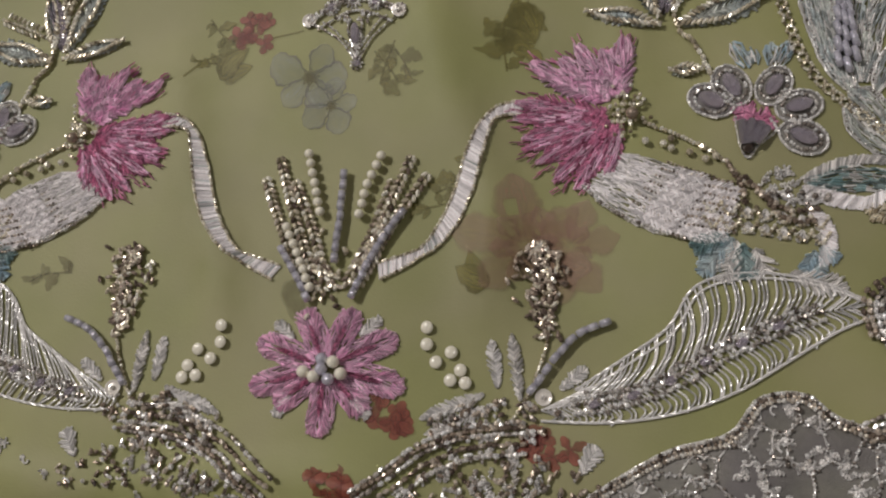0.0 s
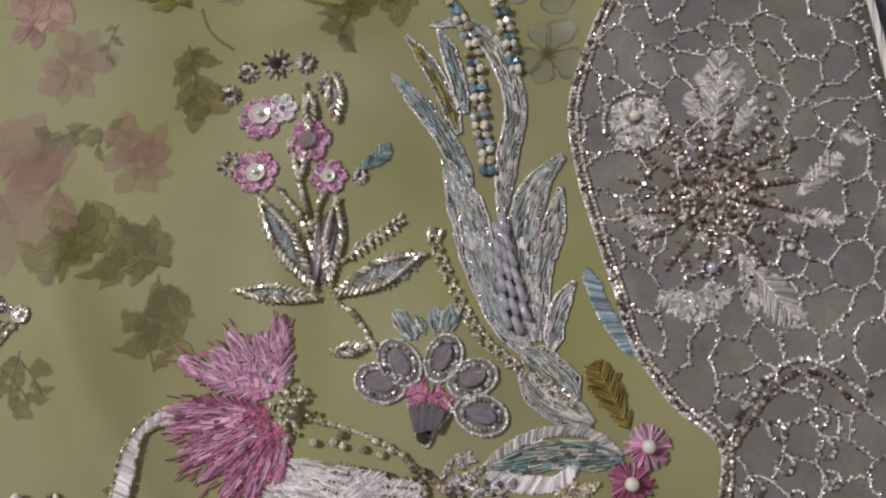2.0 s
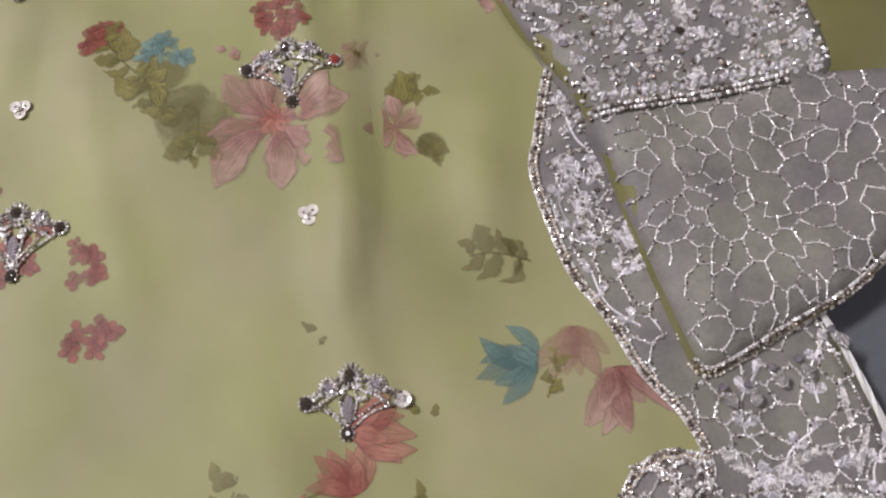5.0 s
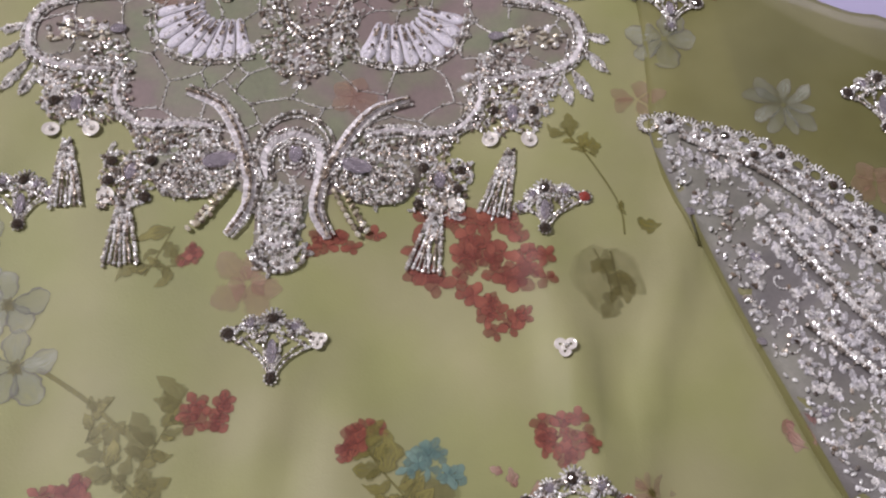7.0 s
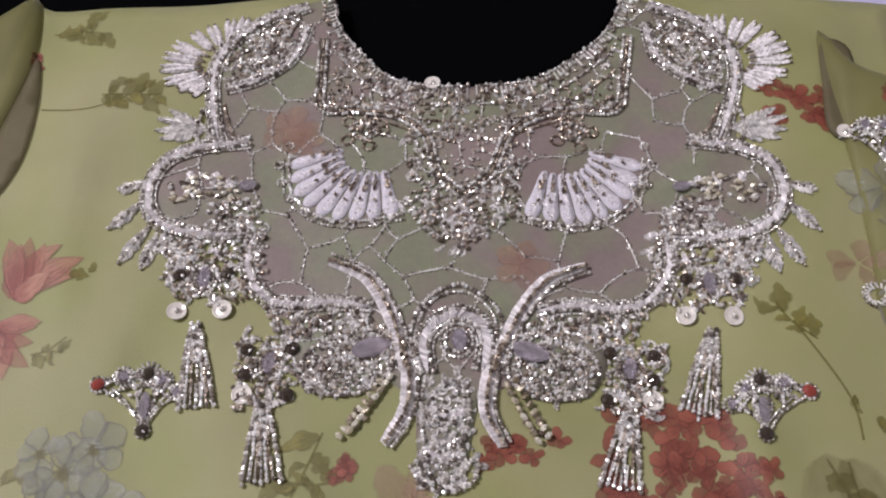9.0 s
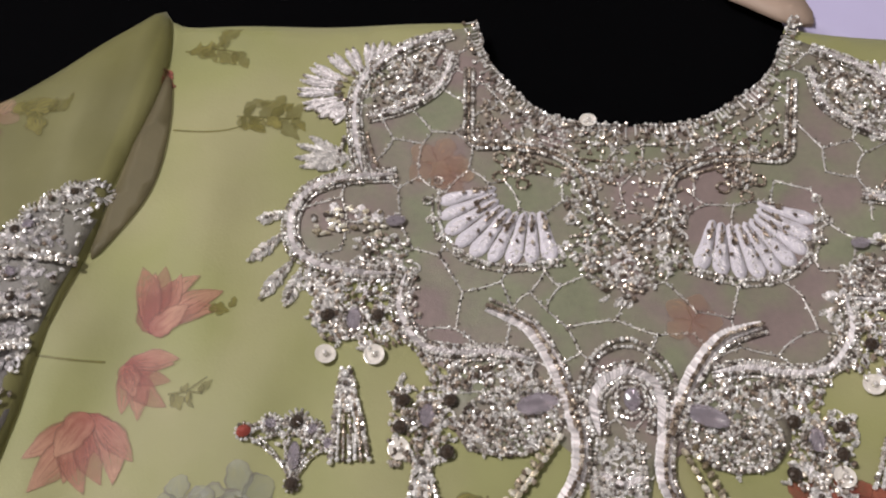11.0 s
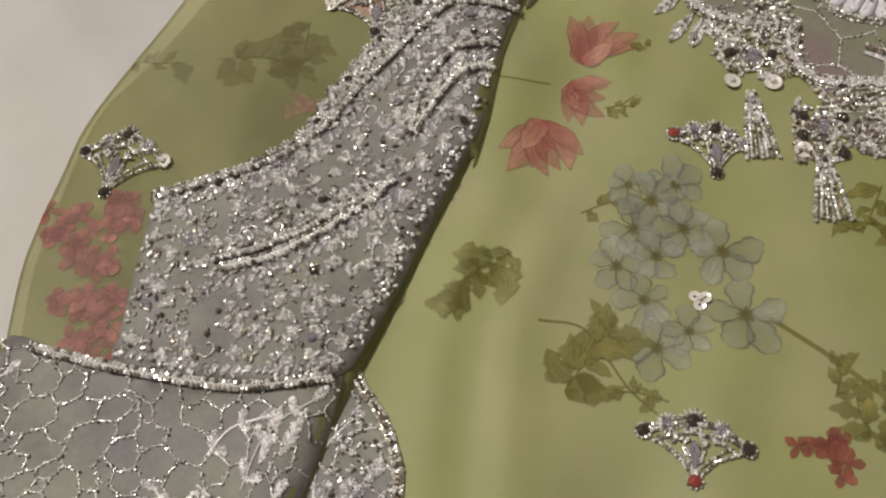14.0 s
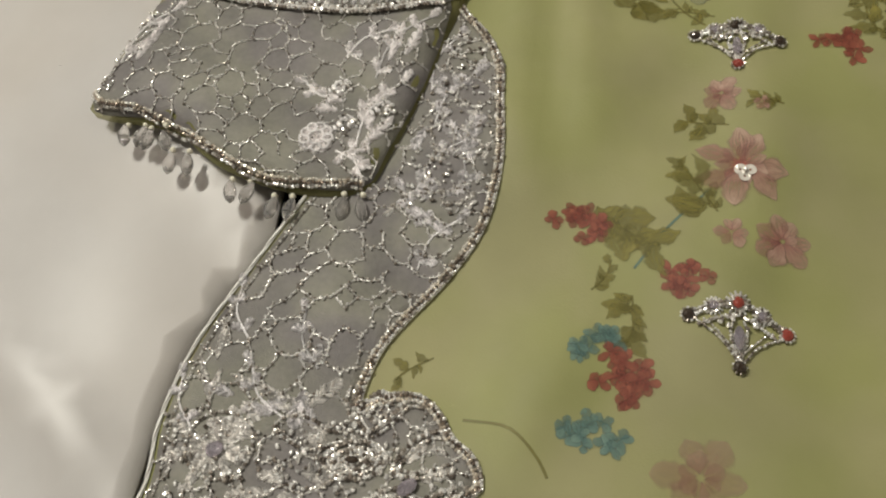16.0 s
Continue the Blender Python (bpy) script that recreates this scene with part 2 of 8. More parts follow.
SLEEVE_R = spline([(0.168, 0.051), (0.179, 0.034), (0.193, 0.025), (0.21, 0.018), (0.274, -0.012), (0.303, -0.024), (0.355, -0.105), (0.366, -0.135), (0.372, -0.155), (0.3845, -0.189), (0.4025, -0.252), (0.42, -0.308),
                   (0.366, -0.371), (0.343, -0.389), (0.312, -0.401), (0.281, -0.414), (0.273, -0.408), (0.259, -0.349), (0.247, -0.29), (0.223, -0.247), (0.205, -0.201), (0.192, -0.166), (0.178, -0.123),
                   (0.184, -0.147), (0.172, -0.115), (0.167, -0.082), (0.168, -0.082), (0.169, -0.027), (0.166, 0.018)], 0.006, closed=True)
BORDER_IN_L = spline([(-0.2625, -0.231), (-0.251, -0.251), (-0.239, -0.265), (-0.23, -0.284), (-0.228, -0.302), (-0.225, -0.336), (-0.229, -0.368), (-0.241, -0.393), (-0.255, -0.413), (-0.265, -0.429), (-0.27, -0.447), (-0.27, -0.453)], 0.004)
SCALLOP_L = spline([(-0.27, -0.453), (-0.266, -0.45), (-0.257, -0.446), (-0.246, -0.446), (-0.237, -0.453), (-0.232, -0.461), (-0.222, -0.469), (-0.218, -0.481), (-0.2247, -0.4858), (-0.2429, -0.5005), (-0.2695, -0.5005), (-0.2779, -0.504)], 0.004)
BORDER_LOW_L = spline([(-0.2779, -0.504), (-0.2793, -0.5138), (-0.2639, -0.5383), (-0.2464, -0.5698), (-0.2436, -0.595), (-0.2429, -0.6265), (-0.2485, -0.6706), (-0.2709, -0.7084), (-0.2611, -0.7455), (-0.245, -0.791)], 0.004)
BORDER_OUT_L = spline([(-0.252, -0.175), (-0.28, -0.28), (-0.3045, -0.343), (-0.323, -0.382), (-0.341, -0.424), (-0.348, -0.448), (-0.351, -0.472), (-0.35, -0.497), (-0.3626, -0.5411), (-0.3619, -0.595), (-0.3584, -0.7), (-0.35, -0.805), (-0.3465, -0.91)], 0.006)
BORDER_IN_R = spline([(0.2625, -0.231), (0.2485, -0.252), (0.2345, -0.2702), (0.2254, -0.301), (0.221, -0.318), (0.225, -0.344), (0.231, -0.367), (0.242, -0.387), (0.252, -0.411), (0.265, -0.429), (0.272, -0.445)], 0.004)
SCALLOP_R = spline([(0.272, -0.445), (0.265, -0.443), (0.255, -0.442), (0.242, -0.449), (0.235, -0.459), (0.227, -0.463), (0.222, -0.474), (0.225, -0.487), (0.235, -0.494), (0.243, -0.5), (0.255, -0.505), (0.266, -0.503), (0.275, -0.5)], 0.004)
BORDER_LOW_R = spline([(0.275, -0.5), (0.279, -0.506), (0.278, -0.514), (0.272, -0.527), (0.263, -0.539), (0.254, -0.554), (0.243, -0.577), (0.241, -0.603), (0.243, -0.627), (0.246, -0.652), (0.248, -0.671), (0.258, -0.694), (0.27, -0.709), (0.266, -0.727), (0.26, -0.745), (0.2534, -0.77), (0.2415, -0.791)], 0.004)
HEM_R = spline([(0.2415, -0.791), (0.2275, -0.7994), (0.213, -0.798), (0.197, -0.793), (0.186, -0.785), (0.17, -0.787), (0.159, -0.8), (0.137, -0.807), (0.112, -0.822), (0.098, -0.833), (0.07, -0.854), (0.035, -0.8645), (0, -0.868)], 0.004)
BORDER_OUT_R = spline([(0.252, -0.175), (0.28, -0.28), (0.3045, -0.343), (0.3325, -0.392), (0.346, -0.436), (0.351, -0.477), (0.356, -0.509), (0.361, -0.542), (0.3633, -0.56), (0.3619, -0.595), (0.3584, -0.7), (0.35, -0.805), (0.3465, -0.91)], 0.006)
HEM_L = np.array(HEM_R)[::-1] * (-1, 1)
SHOULDER_L = spline([(-0.203, 0.073), (-0.195, 0.066), (-0.17, 0.068), (-0.134, 0.07), (-0.097, 0.074), (-0.06, 0.078)], 0.006)
SHOULDER_R = spline([(x + 0.0, y + 0.003) for x, y in mir([(-0.06, 0.078), (-0.097, 0.074), (-0.134, 0.07), (-0.17, 0.068), (-0.195, 0.066), (-0.203, 0.073)])], 0.006)
SIDE_L = spline([(-0.203, 0.073), (-0.21, 0), (-0.2205, -0.084), (-0.252, -0.175)], 0.008)


def clean(poly, gap=0.0012):
    out = [poly[0]]
    for p in poly[1:]:
        if np.hypot(*(np.array(p) - out[-1])) > gap:
            out.append(p)
    while np.hypot(*(np.array(out[-1]) - out[0])) < gap:
        out.pop()
    return np.array(out)


BODY = clean([*SHOULDER_L, *NECK, *SHOULDER_R, *(SIDE_L[1:] * (-1, 1) + (0.0, 0.0)), *BORDER_OUT_R[1:],
              *spline([(0.3465, -0.91), (0.175, -0.924), (0, -0.924), (-0.175, -0.924), (-0.3465, -0.91)], 0.01), *BORDER_OUT_L[::-1], *SIDE_L[::-1]])
LACE_L = clean([*BORDER_IN_L, *SCALLOP_L, *BORDER_LOW_L, *HEM_L[::-1][:12], *spline([(-0.21, -0.84), (-0.21, -0.91), (-0.343, -0.9065)], 0.01), *(BORDER_OUT_L[::-1] + (0.003, 0))])
LACE_R = clean([*BORDER_IN_R, *SCALLOP_R, *BORDER_LOW_R, *HEM_R, *spline([(0, -0.868), (0, -0.917), (0.175, -0.917), (0.343, -0.9065)], 0.01), *(BORDER_OUT_R[::-1] - (0.003, 0))])

# soft creases in the cloth: from, to, width, height
CREASES = [(*p, *q, w, k) for p, q, w, k in (
    ((0.20, 0.02), (0.135, -0.36), 0.006, 0.0022), ((0.115, -0.11), (0.15, -0.44), 0.009, 0.0020),
    ((0.03, -0.22), (0.045, -0.38), 0.012, 0.0018), ((-0.215, 0.05), (-0.225, -0.10), 0.012, 0.0035),
    ((-0.18, -0.16), (-0.20, -0.31), 0.010, 0.0022), ((-0.10, -0.20), (-0.13, -0.42), 0.016, 0.0020),
    ((0.06, -0.44), (0.26, -0.50), 0.010, 0.0018), ((0.04, -0.58), (0.07, -0.74), 0.012, 0.0022),
    ((-0.16, -0.82), (0.10, -0.835), 0.005, 0.0018), ((0.10, -0.42), (0.17, -0.55), 0.014, 0.002),
    ((-0.08, -0.62), (-0.05, -0.75), 0.013, 0.002), ((0.14, -0.57), (0.12, -0.70), 0.010, 0.0016))]
CREASES += [(*p, *q, w, k) for p, q, w, k in (
    ((-0.204, -0.155), (-0.228, -0.274), 0.014, 0.0032), ((-0.173, -0.277), (-0.185, -0.328), 0.014, 0.0024), ((0.129, -0.168), (0.135, -0.356), 0.010, 0.0024),
    ((0.204, -0.287), (0.208, -0.359), 0.012, 0.0026), ((0.003, -0.21), (0.003, -0.257), 0.009, 0.002), ((-0.127, -0.087), (-0.129, -0.126), 0.012, 0.0026),
    ((0.057, -0.502), (0.178, -0.521), 0.014, 0.0026), ((-0.049, -0.722), (-0.041, -0.764), 0.008, 0.002), ((0.071, -0.702), (0.074, -0.763), 0.010, 0.002),
    ((-0.222, -0.282), (-0.204, -0.346), 0.013, 0.0024), ((-0.183, -0.406), (-0.208, -0.478), 0.016, 0.0026), ((-0.193, -0.065), (-0.209, -0.156), 0.014, 0.003), ((-0.162, -0), (-0.154, -0.11), 0.014, 0.002))]


def body_height(p):
    x, y = p[:, 0], p[:, 1]
    z = 0.004 + 0.0022 * np.sin(25 * x + 5 * y + 0.6) * np.sin(13 * y - 6 * x) + 0.0010 * np.sin(47 * x - 17 * y + 1 + 1.5 * np.sin(9 * y)) + 0.0005 * np.sin(83 * x + 31 * y)
    for ax, ay, bx, by, w, k in CREASES:
        d = np.array([bx - ax, by - ay])
        L = np.linalg.norm(d)
        u, v = d / L, np.array([-d[1], d[0]]) / L
        s, n = (x - ax) * u[0] + (y - ay) * u[1], (x - ax) * v[0] + (y - ay) * v[1]
        n = n + 0.006 * np.sin(s * 31)
        z = z + 1.9 * k * np.exp(-(n / w) ** 2) * np.clip(s / 0.05 + 0.4, 0, 1) * np.clip((L - s) / 0.05 + 0.4, 0, 1)
    return z


def sleeve_height(p, poly):
    d = edge_distance(p, poly)
    x, y = p[:, 0], p[:, 1]
    z = 0.0062 + 0.0060 * (1 - np.exp(-d / 0.0035)) + 0.0016 * np.sin(40 * x + 25 * y) * np.clip(d / 0.02, 0, 1)
    return np.maximum(z, body_height(p) + 0.0014)


def height(p):
    """The garment's upper face at points in the plan."""
    p = np.asarray(p, float)[:, :2]
    z = body_height(p)
    for poly in (SLEEVE_L, SLEEVE_R):
        lo, hi = poly.min(0), poly.max(0)
        near = ((p > lo) & (p < hi)).all(1)
        if near.any():
            k = np.where(near)[0]
            k = k[inside(p[k], poly)]
            if len(k):
                z[k] = sleeve_height(p[k], poly)
    return z


def link(name, verts, faces, material, parent=None, label="", smooth=False, kind=""):
    me = bpy.data.meshes.new(name)
    me.from_pydata([tuple(v) for v in verts], [], [tuple(int(i) for i in f) for f in faces])
    me.materials.append(material)
    if smooth:
        me.polygons.foreach_set("use_smooth", np.ones(len(me.polygons), bool))
    me.update()
    ob = new(name, me)
    ob.parent = parent
    return tagged(ob, label, "", "", kind)


def thing(name, label, category, group="", kind="", at=(0, 0, 0)):
    ob = new(name)
    ob.empty_display_size = 0.02
    ob.location = at
    return tagged(ob, label, category, group, kind)


def fill(outline, grid):
    """Triangles that fill an outline, with inner points on a grid."""
    o = clean(outline)
    lo, hi = o.min(0), o.max(0)
    g = np.stack(np.meshgrid(np.arange(lo[0], hi[0], grid), np.arange(lo[1], hi[1], grid)), -1).reshape(-1, 2)
    g = g + np.random.default_rng(3).uniform(-0.15, 0.15, g.shape) * grid
    g = g[inside(g, o)]
    g = g[edge_distance(g, o) > grid * 0.4]
    n = len(o)
    v, _, f, *_ = delaunay_2d_cdt([Vector(p) for p in np.r_[o, g]], [(i, (i + 1) % n) for i in range(n)], [], 1, 1e-7)
    return np.array([tuple(p) for p in v]), [tuple(t) for t in f], n


def sheet(name, outline, grid, zfun, thick, material, parent, label=""):
    """Cloth: a filled outline that follows zfun, with a turned-down edge of the given thickness."""
    v, f, n = fill(outline, grid)
    z = zfun(v)
    top = np.c_[v, z]
    f = [t if np.cross(v[t[1]] - v[t[0]], v[t[2]] - v[t[0]]) > 0 else t[::-1] for t in f]
    count = {}
    for t in f:
        for a, b in zip(t, t[1:] + t[:1]):
            count[(a, b)] = 1
    rim = [(a, b) for a, b in count if (b, a) not in count]
    low = {}
    verts = [tuple(p) for p in top]
    for a, b in rim:
        for i in (a, b):
            if i not in low:
                low[i] = len(verts)
                verts.append((top[i][0], top[i][1], top[i][2] - thick))
    faces = f + [(b, a, low[a], low[b]) for a, b in rim]
    return link(name, verts, faces, material, parent, label, True)


# ---- setting ----
def block(name, x0, x1, y0, y1, z0, z1, material, label):
    v = [(x, y, z) for x in (x0, x1) for y in (y0, y1) for z in (z0, z1)]
    f = [(0, 1, 3, 2), (4, 6, 7, 5), (0, 4, 5, 1), (2, 3, 7, 6), (0, 2, 6, 4), (1, 5, 7, 3)]
    return tagged(link(name, v, f, material), label, "room", "", "structure")


block("floor", -2, 2, -2.4, 1.8, -0.1, -0.012, GREY, "grey cloth-covered flat floor under the garment")
# ceiling and walls are unseen, added to enclose the garment and its lights
block("ceiling", -2, 2, -2.4, 1.8, 2.6, 2.7, ROOMSHELL, "unseen plain ceiling added to close the room, dimmed to limit bounce")
block("wall_north", -2, 2, 1.8, 1.9, -0.1, 2.7, ROOMSHELL, "unseen plain wall added to close the room, dimmed to limit bounce")
block("wall_south", -2, 2, -2.5, -2.4, -0.1, 2.7, ROOMSHELL, "unseen plain wall added to close the room, dimmed to limit bounce")
block("wall_west", -2.1, -2, -2.4, 1.8, -0.1, 2.7, ROOMSHELL, "unseen plain wall added to close the room, dimmed to limit bounce")
block("wall_east", 2, 2.1, -2.4, 1.8, -0.1, 2.7, ROOMSHELL, "unseen plain wall added to close the room, dimmed to limit bounce")


def under_cloth(name, outline, material, label, z, ripple, seed=1):
    rng = np.random.default_rng(seed)
    ph = rng.uniform(0, 6, 6)

    def zf(p):
        x, y = p[:, 0], p[:, 1]
        return z + ripple * (np.sin(23 * x + 9 * y + ph[0]) * np.sin(11 * y - 17 * x + ph[1]) + 0.9 * (1 - np.abs(np.sin(17 * x + 11 * y + ph[2] + 0.8 * np.sin(14 * y)))) ** 3)
    t = thing(name, label, "cloth")
    sheet("cloth", outline, 0.012, zf, 0.003, material, t)
    return t


under_cloth("black_cloth", spline([(-0.42, -0.665), (-0.448, 0.35), (0, 0.42), (0.42, 0.35), (0.42, -0.105), (0.392, -0.28), (0.308, -0.308), (0, -0.35), (-0.21, -0.385), (-0.308, -0.665)], 0.02, True), BLACK,
            "black velvet cloth spread flat under the green tunic", -0.009, 0.0008)
under_cloth("cream_cloth", spline([(-0.32, 0.065), (-0.308, 0.039), (-0.3, 0.027), (-0.296, 0.011), (-0.29, -0.023), (-0.329, -0.084), (-0.329, -0.21), (-0.326, -0.362), (-0.325, -0.379), (-0.343, -0.415), (-0.35, -0.436), (-0.353, -0.454), (-0.355, -0.475), (-0.355, -0.499), (-0.364, -0.595), (-0.56, -0.7), (-0.84, -0.42), (-0.84, 0.14), (-0.49, 0.21)], 0.01, True), CREAM,
            "cream satin fabric lying creased beside the sleeve", -0.004, 0.0052, 4)
under_cloth("lilac_cloth", spline([(0.093, 0.117), (0.096, 0.087), (0.175, 0.052), (0.192, 0.027), (0.215, 0.02), (0.322, -0.042), (0.49, 0), (0.42, 0.35), (0.21, 0.28)], 0.01, True), LILAC,
            "lilac satin cloth lying behind the shoulder", -0.003, 0.001, 6)

under_cloth("peach_cloth", spline([(0.056, 0.11), (0.071, 0.098), (0.087, 0.089), (0.099, 0.089), (0.095, 0.103), (0.092, 0.121)], 0.008, True), PEACH,
            "peach satin cloth lying behind the neck opening", 0.0, 0.0006, 8)

# ---- the tunic ----
tunic = thing("embroidered_tunic", "lime green printed organza tunic with silver beaded lace, laid flat", "tunic")
sheet("body_cloth", BODY, 0.007, body_height, 0.003, GREEN, tunic, "lime green organza body cloth")
for poly in (SLEEVE_L, SLEEVE_R):
    sheet("sleeve_cloth", poly, 0.006, lambda p, q=poly: sleeve_height(p, q), 0.0022, SLEEVE, tunic, "sheer lime green organza sleeve")
for poly in (LACE_L, LACE_R):
    sheet("lace_ground", poly, 0.007, lambda p: body_height(p) + 0.0006, 0.0004, NET, tunic, "grey net side border")

# ---- embroidery tools ----
RNG = np.random.default_rng(11)
_g = (1 + 5 ** 0.5) / 2
ICO_V = np.array([(-1, _g, 0), (1, _g, 0), (-1, -_g, 0), (1, -_g, 0), (0, -1, _g), (0, 1, _g), (0, -1, -_g), (0, 1, -_g), (_g, 0, -1), (_g, 0, 1), (-_g, 0, -1), (-_g, 0, 1)]) / (1 + _g * _g) ** 0.5
ICO_F = np.array([(0, 11, 5), (0, 5, 1), (0, 1, 7), (0, 7, 10), (0, 10, 11), (1, 5, 9), (5, 11, 4), (11, 10, 2), (10, 7, 6), (7, 1, 8), (3, 9, 4), (3, 4, 2), (3, 2, 6), (3, 6, 8), (3, 8, 9), (4, 9, 5), (2, 4, 11), (6, 2, 10), (8, 6, 7), (9, 8, 1)])


class Work:
    """Gathers beads, stitches and cords of one material, and links them as one mesh."""

    def __init__(self, surf=None):
        self.beads, self.roofs, self.cords = [], [], []
        self.surf = surf or height

    def bead(self, p, r, along=None, ang=0.0, up=None, dz=0.0):
        self.beads.append((p[0], p[1], dz, along or r, r, up or r, ang))

    def stitch(self, p, q, w=0.0006, h=0.0005, dz=0.0):
        self.roofs.append((p[0], p[1], q[0], q[1], w * 1.1, h * 0.75, dz))

    def cord(self, pts, r=0.0005, dz=0.0):
        self.cords.append((np.asarray(pts, float), r, dz))

    def emit(self, name, material, parent, label="", kind=""):
        V, F, n = [], [], 0
        if self.beads:
            b = np.array(self.beads)
            z = self.surf(b[:, :2]) + b[:, 2] + b[:, 5] * 0.8 + 0.0006
            tilt = RNG.uniform(0, 6.28, len(b))
            c, s = np.cos(b[:, 6]), np.sin(b[:, 6])
            ct, st = np.cos(tilt)[:, None], np.sin(tilt)[:, None]
            lx = ICO_V[None, :, 0] * b[:, 3][:, None]
            ly = (ICO_V[None, :, 1] * ct - ICO_V[None, :, 2] * st) * b[:, 4][:, None]
            lz = (ICO_V[None, :, 1] * st + ICO_V[None, :, 2] * ct) * b[:, 5][:, None]
            v = np.stack([b[:, 0][:, None] + c[:, None] * lx - s[:, None] * ly, b[:, 1][:, None] + s[:, None] * lx + c[:, None] * ly, z[:, None] + lz], -1)
            V.append(v.reshape(-1, 3))
            F.extend((ICO_F[None] + (12 * np.arange(len(b)))[:, None, None] + n).reshape(-1, 3).tolist())
            n += 12 * len(b)
        if self.roofs:
            r = np.array(self.roofs)
            p, q = r[:, :2], r[:, 2:4]
            d = q - p
            L = np.linalg.norm(d, axis=1, keepdims=True) + 1e-9
            side = np.c_[-d[:, 1], d[:, 0]] / L * r[:, 4:5] / 2
            zp, zq = self.surf(p) + r[:, 6] + 0.0007, self.surf(q) + r[:, 6] + 0.0007
            ok = np.abs(zp - zq) < 0.0025
            r, p, q, d, side, zp, zq = r[ok], p[ok], q[ok], d[ok], side[ok], zp[ok], zq[ok]
            hi = r[:, 5]
            m = 0.12
            rows = [np.c_[p + side, zp], np.c_[p - side, zp], np.c_[q + side, zq], np.c_[q - side, zq],
                    np.c_[p + d * m, zp + hi], np.c_[q - d * m, zq + hi]]
            V.append(np.stack(rows, 1).reshape(-1, 3))
            quad = [(1, 3, 5, 4), (2, 0, 4, 5), (0, 1, 4), (3, 2, 5)]
            for k in range(len(r)):
                o = n + 6 * k
                F.extend(tuple(i + o for i in f) for f in quad)
            n += 6 * len(r)
        for pts, rad, dz in self.cords:
            if len(pts) < 2:
                continue
            z = self.surf(pts) + dz + rad * 0.7 + 0.0005
            if np.abs(np.diff(z)).max() > 0.0022:
                continue
            t = np.gradient(pts, axis=0)
            t /= np.linalg.norm(t, axis=1, keepdims=True) + 1e-9
            nrm = np.c_[-t[:, 1], t[:, 0]]
            for k in range(5):
                a = 6.283 * k / 5 + np.arange(len(pts)) * 0.55
                V.append(np.c_[pts + nrm * (np.cos(a) * rad)[:, None], z + np.sin(a) * rad * (1 + 0.25 * (np.arange(len(pts)) % 2))])
            m = len(pts)
            for i in range(m - 1):
                for k in range(5):
                    k2 = (k + 1) % 5
                    F.append((n + k * m + i, n + k * m + i + 1, n + k2 * m + i + 1, n + k2 * m + i))
            n += 5 * m
        if not V:
            return None
        return link(name, np.concatenate(V), F, material, parent, label, False, kind)


def normals(c):
    t = np.gradient(c, axis=0)
    t /= np.linalg.norm(t, axis=1, keepdims=True) + 1e-9
    return t, np.c_[-t[:, 1], t[:, 0]]


def bead_row(w, pts, r=0.0009, gap=1.9, off=0.0, long=1.0, jitter=0.15, dz=0.0):
    """A string of beads along a curve."""
    c = spline(pts, r * gap * long)
    t, nv = normals(c)
    for k in range(len(c)):
        p = c[k] + nv[k] * off + RNG.normal(0, jitter * r, 2)
        w.bead(p, r * RNG.uniform(0.85, 1.12), r * long * RNG.uniform(0.9, 1.1), math.atan2(t[k][1], t[k][0]) + RNG.normal(0, 0.15), dz=dz)


def leaf(w, base, tip, width, n=None, bend=0.0, sw=0.0006, sh=0.0006, open_mid=0.0, dz=0.0, one_side=False, blunt=0.0):
    """A leaf or petal of slanting satin stitches from the midrib to the edge."""
    base, tip = np.array(base, float), np.array(tip, float)
    d = tip - base
    L = np.linalg.norm(d)
    u = d / max(L, 1e-9)
    v = np.array([-u[1], u[0]])
    n = n or max(6, int(L / (sw * 1.05)))
    for k in range(n):
        t = (k + 0.5) / n
        mid = base + d * t * 0.96 + v * bend * L * 4 * t * (1 - t)
        wd = width * (math.sin(math.pi * min(1, t * 0.93 + 0.07)) ** 0.7 * (1 - blunt) + blunt * (0.35 + 0.65 * t))
        for sgn in ((1,) if one_side else (1, -1)):
            e = mid + v * sgn * wd / 2 * RNG.uniform(0.72, 1.14) + u * wd * RNG.uniform(0.3, 0.6)
            w.stitch(mid + v * sgn * open_mid, e, sw * RNG.uniform(0.65, 1.25), sh * RNG.uniform(0.7, 1.6), dz)


def band(w, pts, width, sw=0.0006, sh=0.0006, slant=0.6, dz=0.0, taper=True):
    """A ribbon of satin stitches across a curve."""
    c = spline(pts, sw * 1.0)
    t, nv = normals(c)
    m = len(c)
    for k in range(m):
        s = k / max(1, m - 1)
        wd = width * (min(1, 6 * s + 0.25, 6 * (1 - s) + 0.25) if taper else 1) * RNG.uniform(0.82, 1.12)
        w.stitch(c[k] - nv[k] * wd / 2 - t[k] * wd * slant / 2, c[k] + nv[k] * wd / 2 + t[k] * wd * slant / 2, sw * RNG.uniform(0.7, 1.2), sh * RNG.uniform(0.6, 1.5), dz)


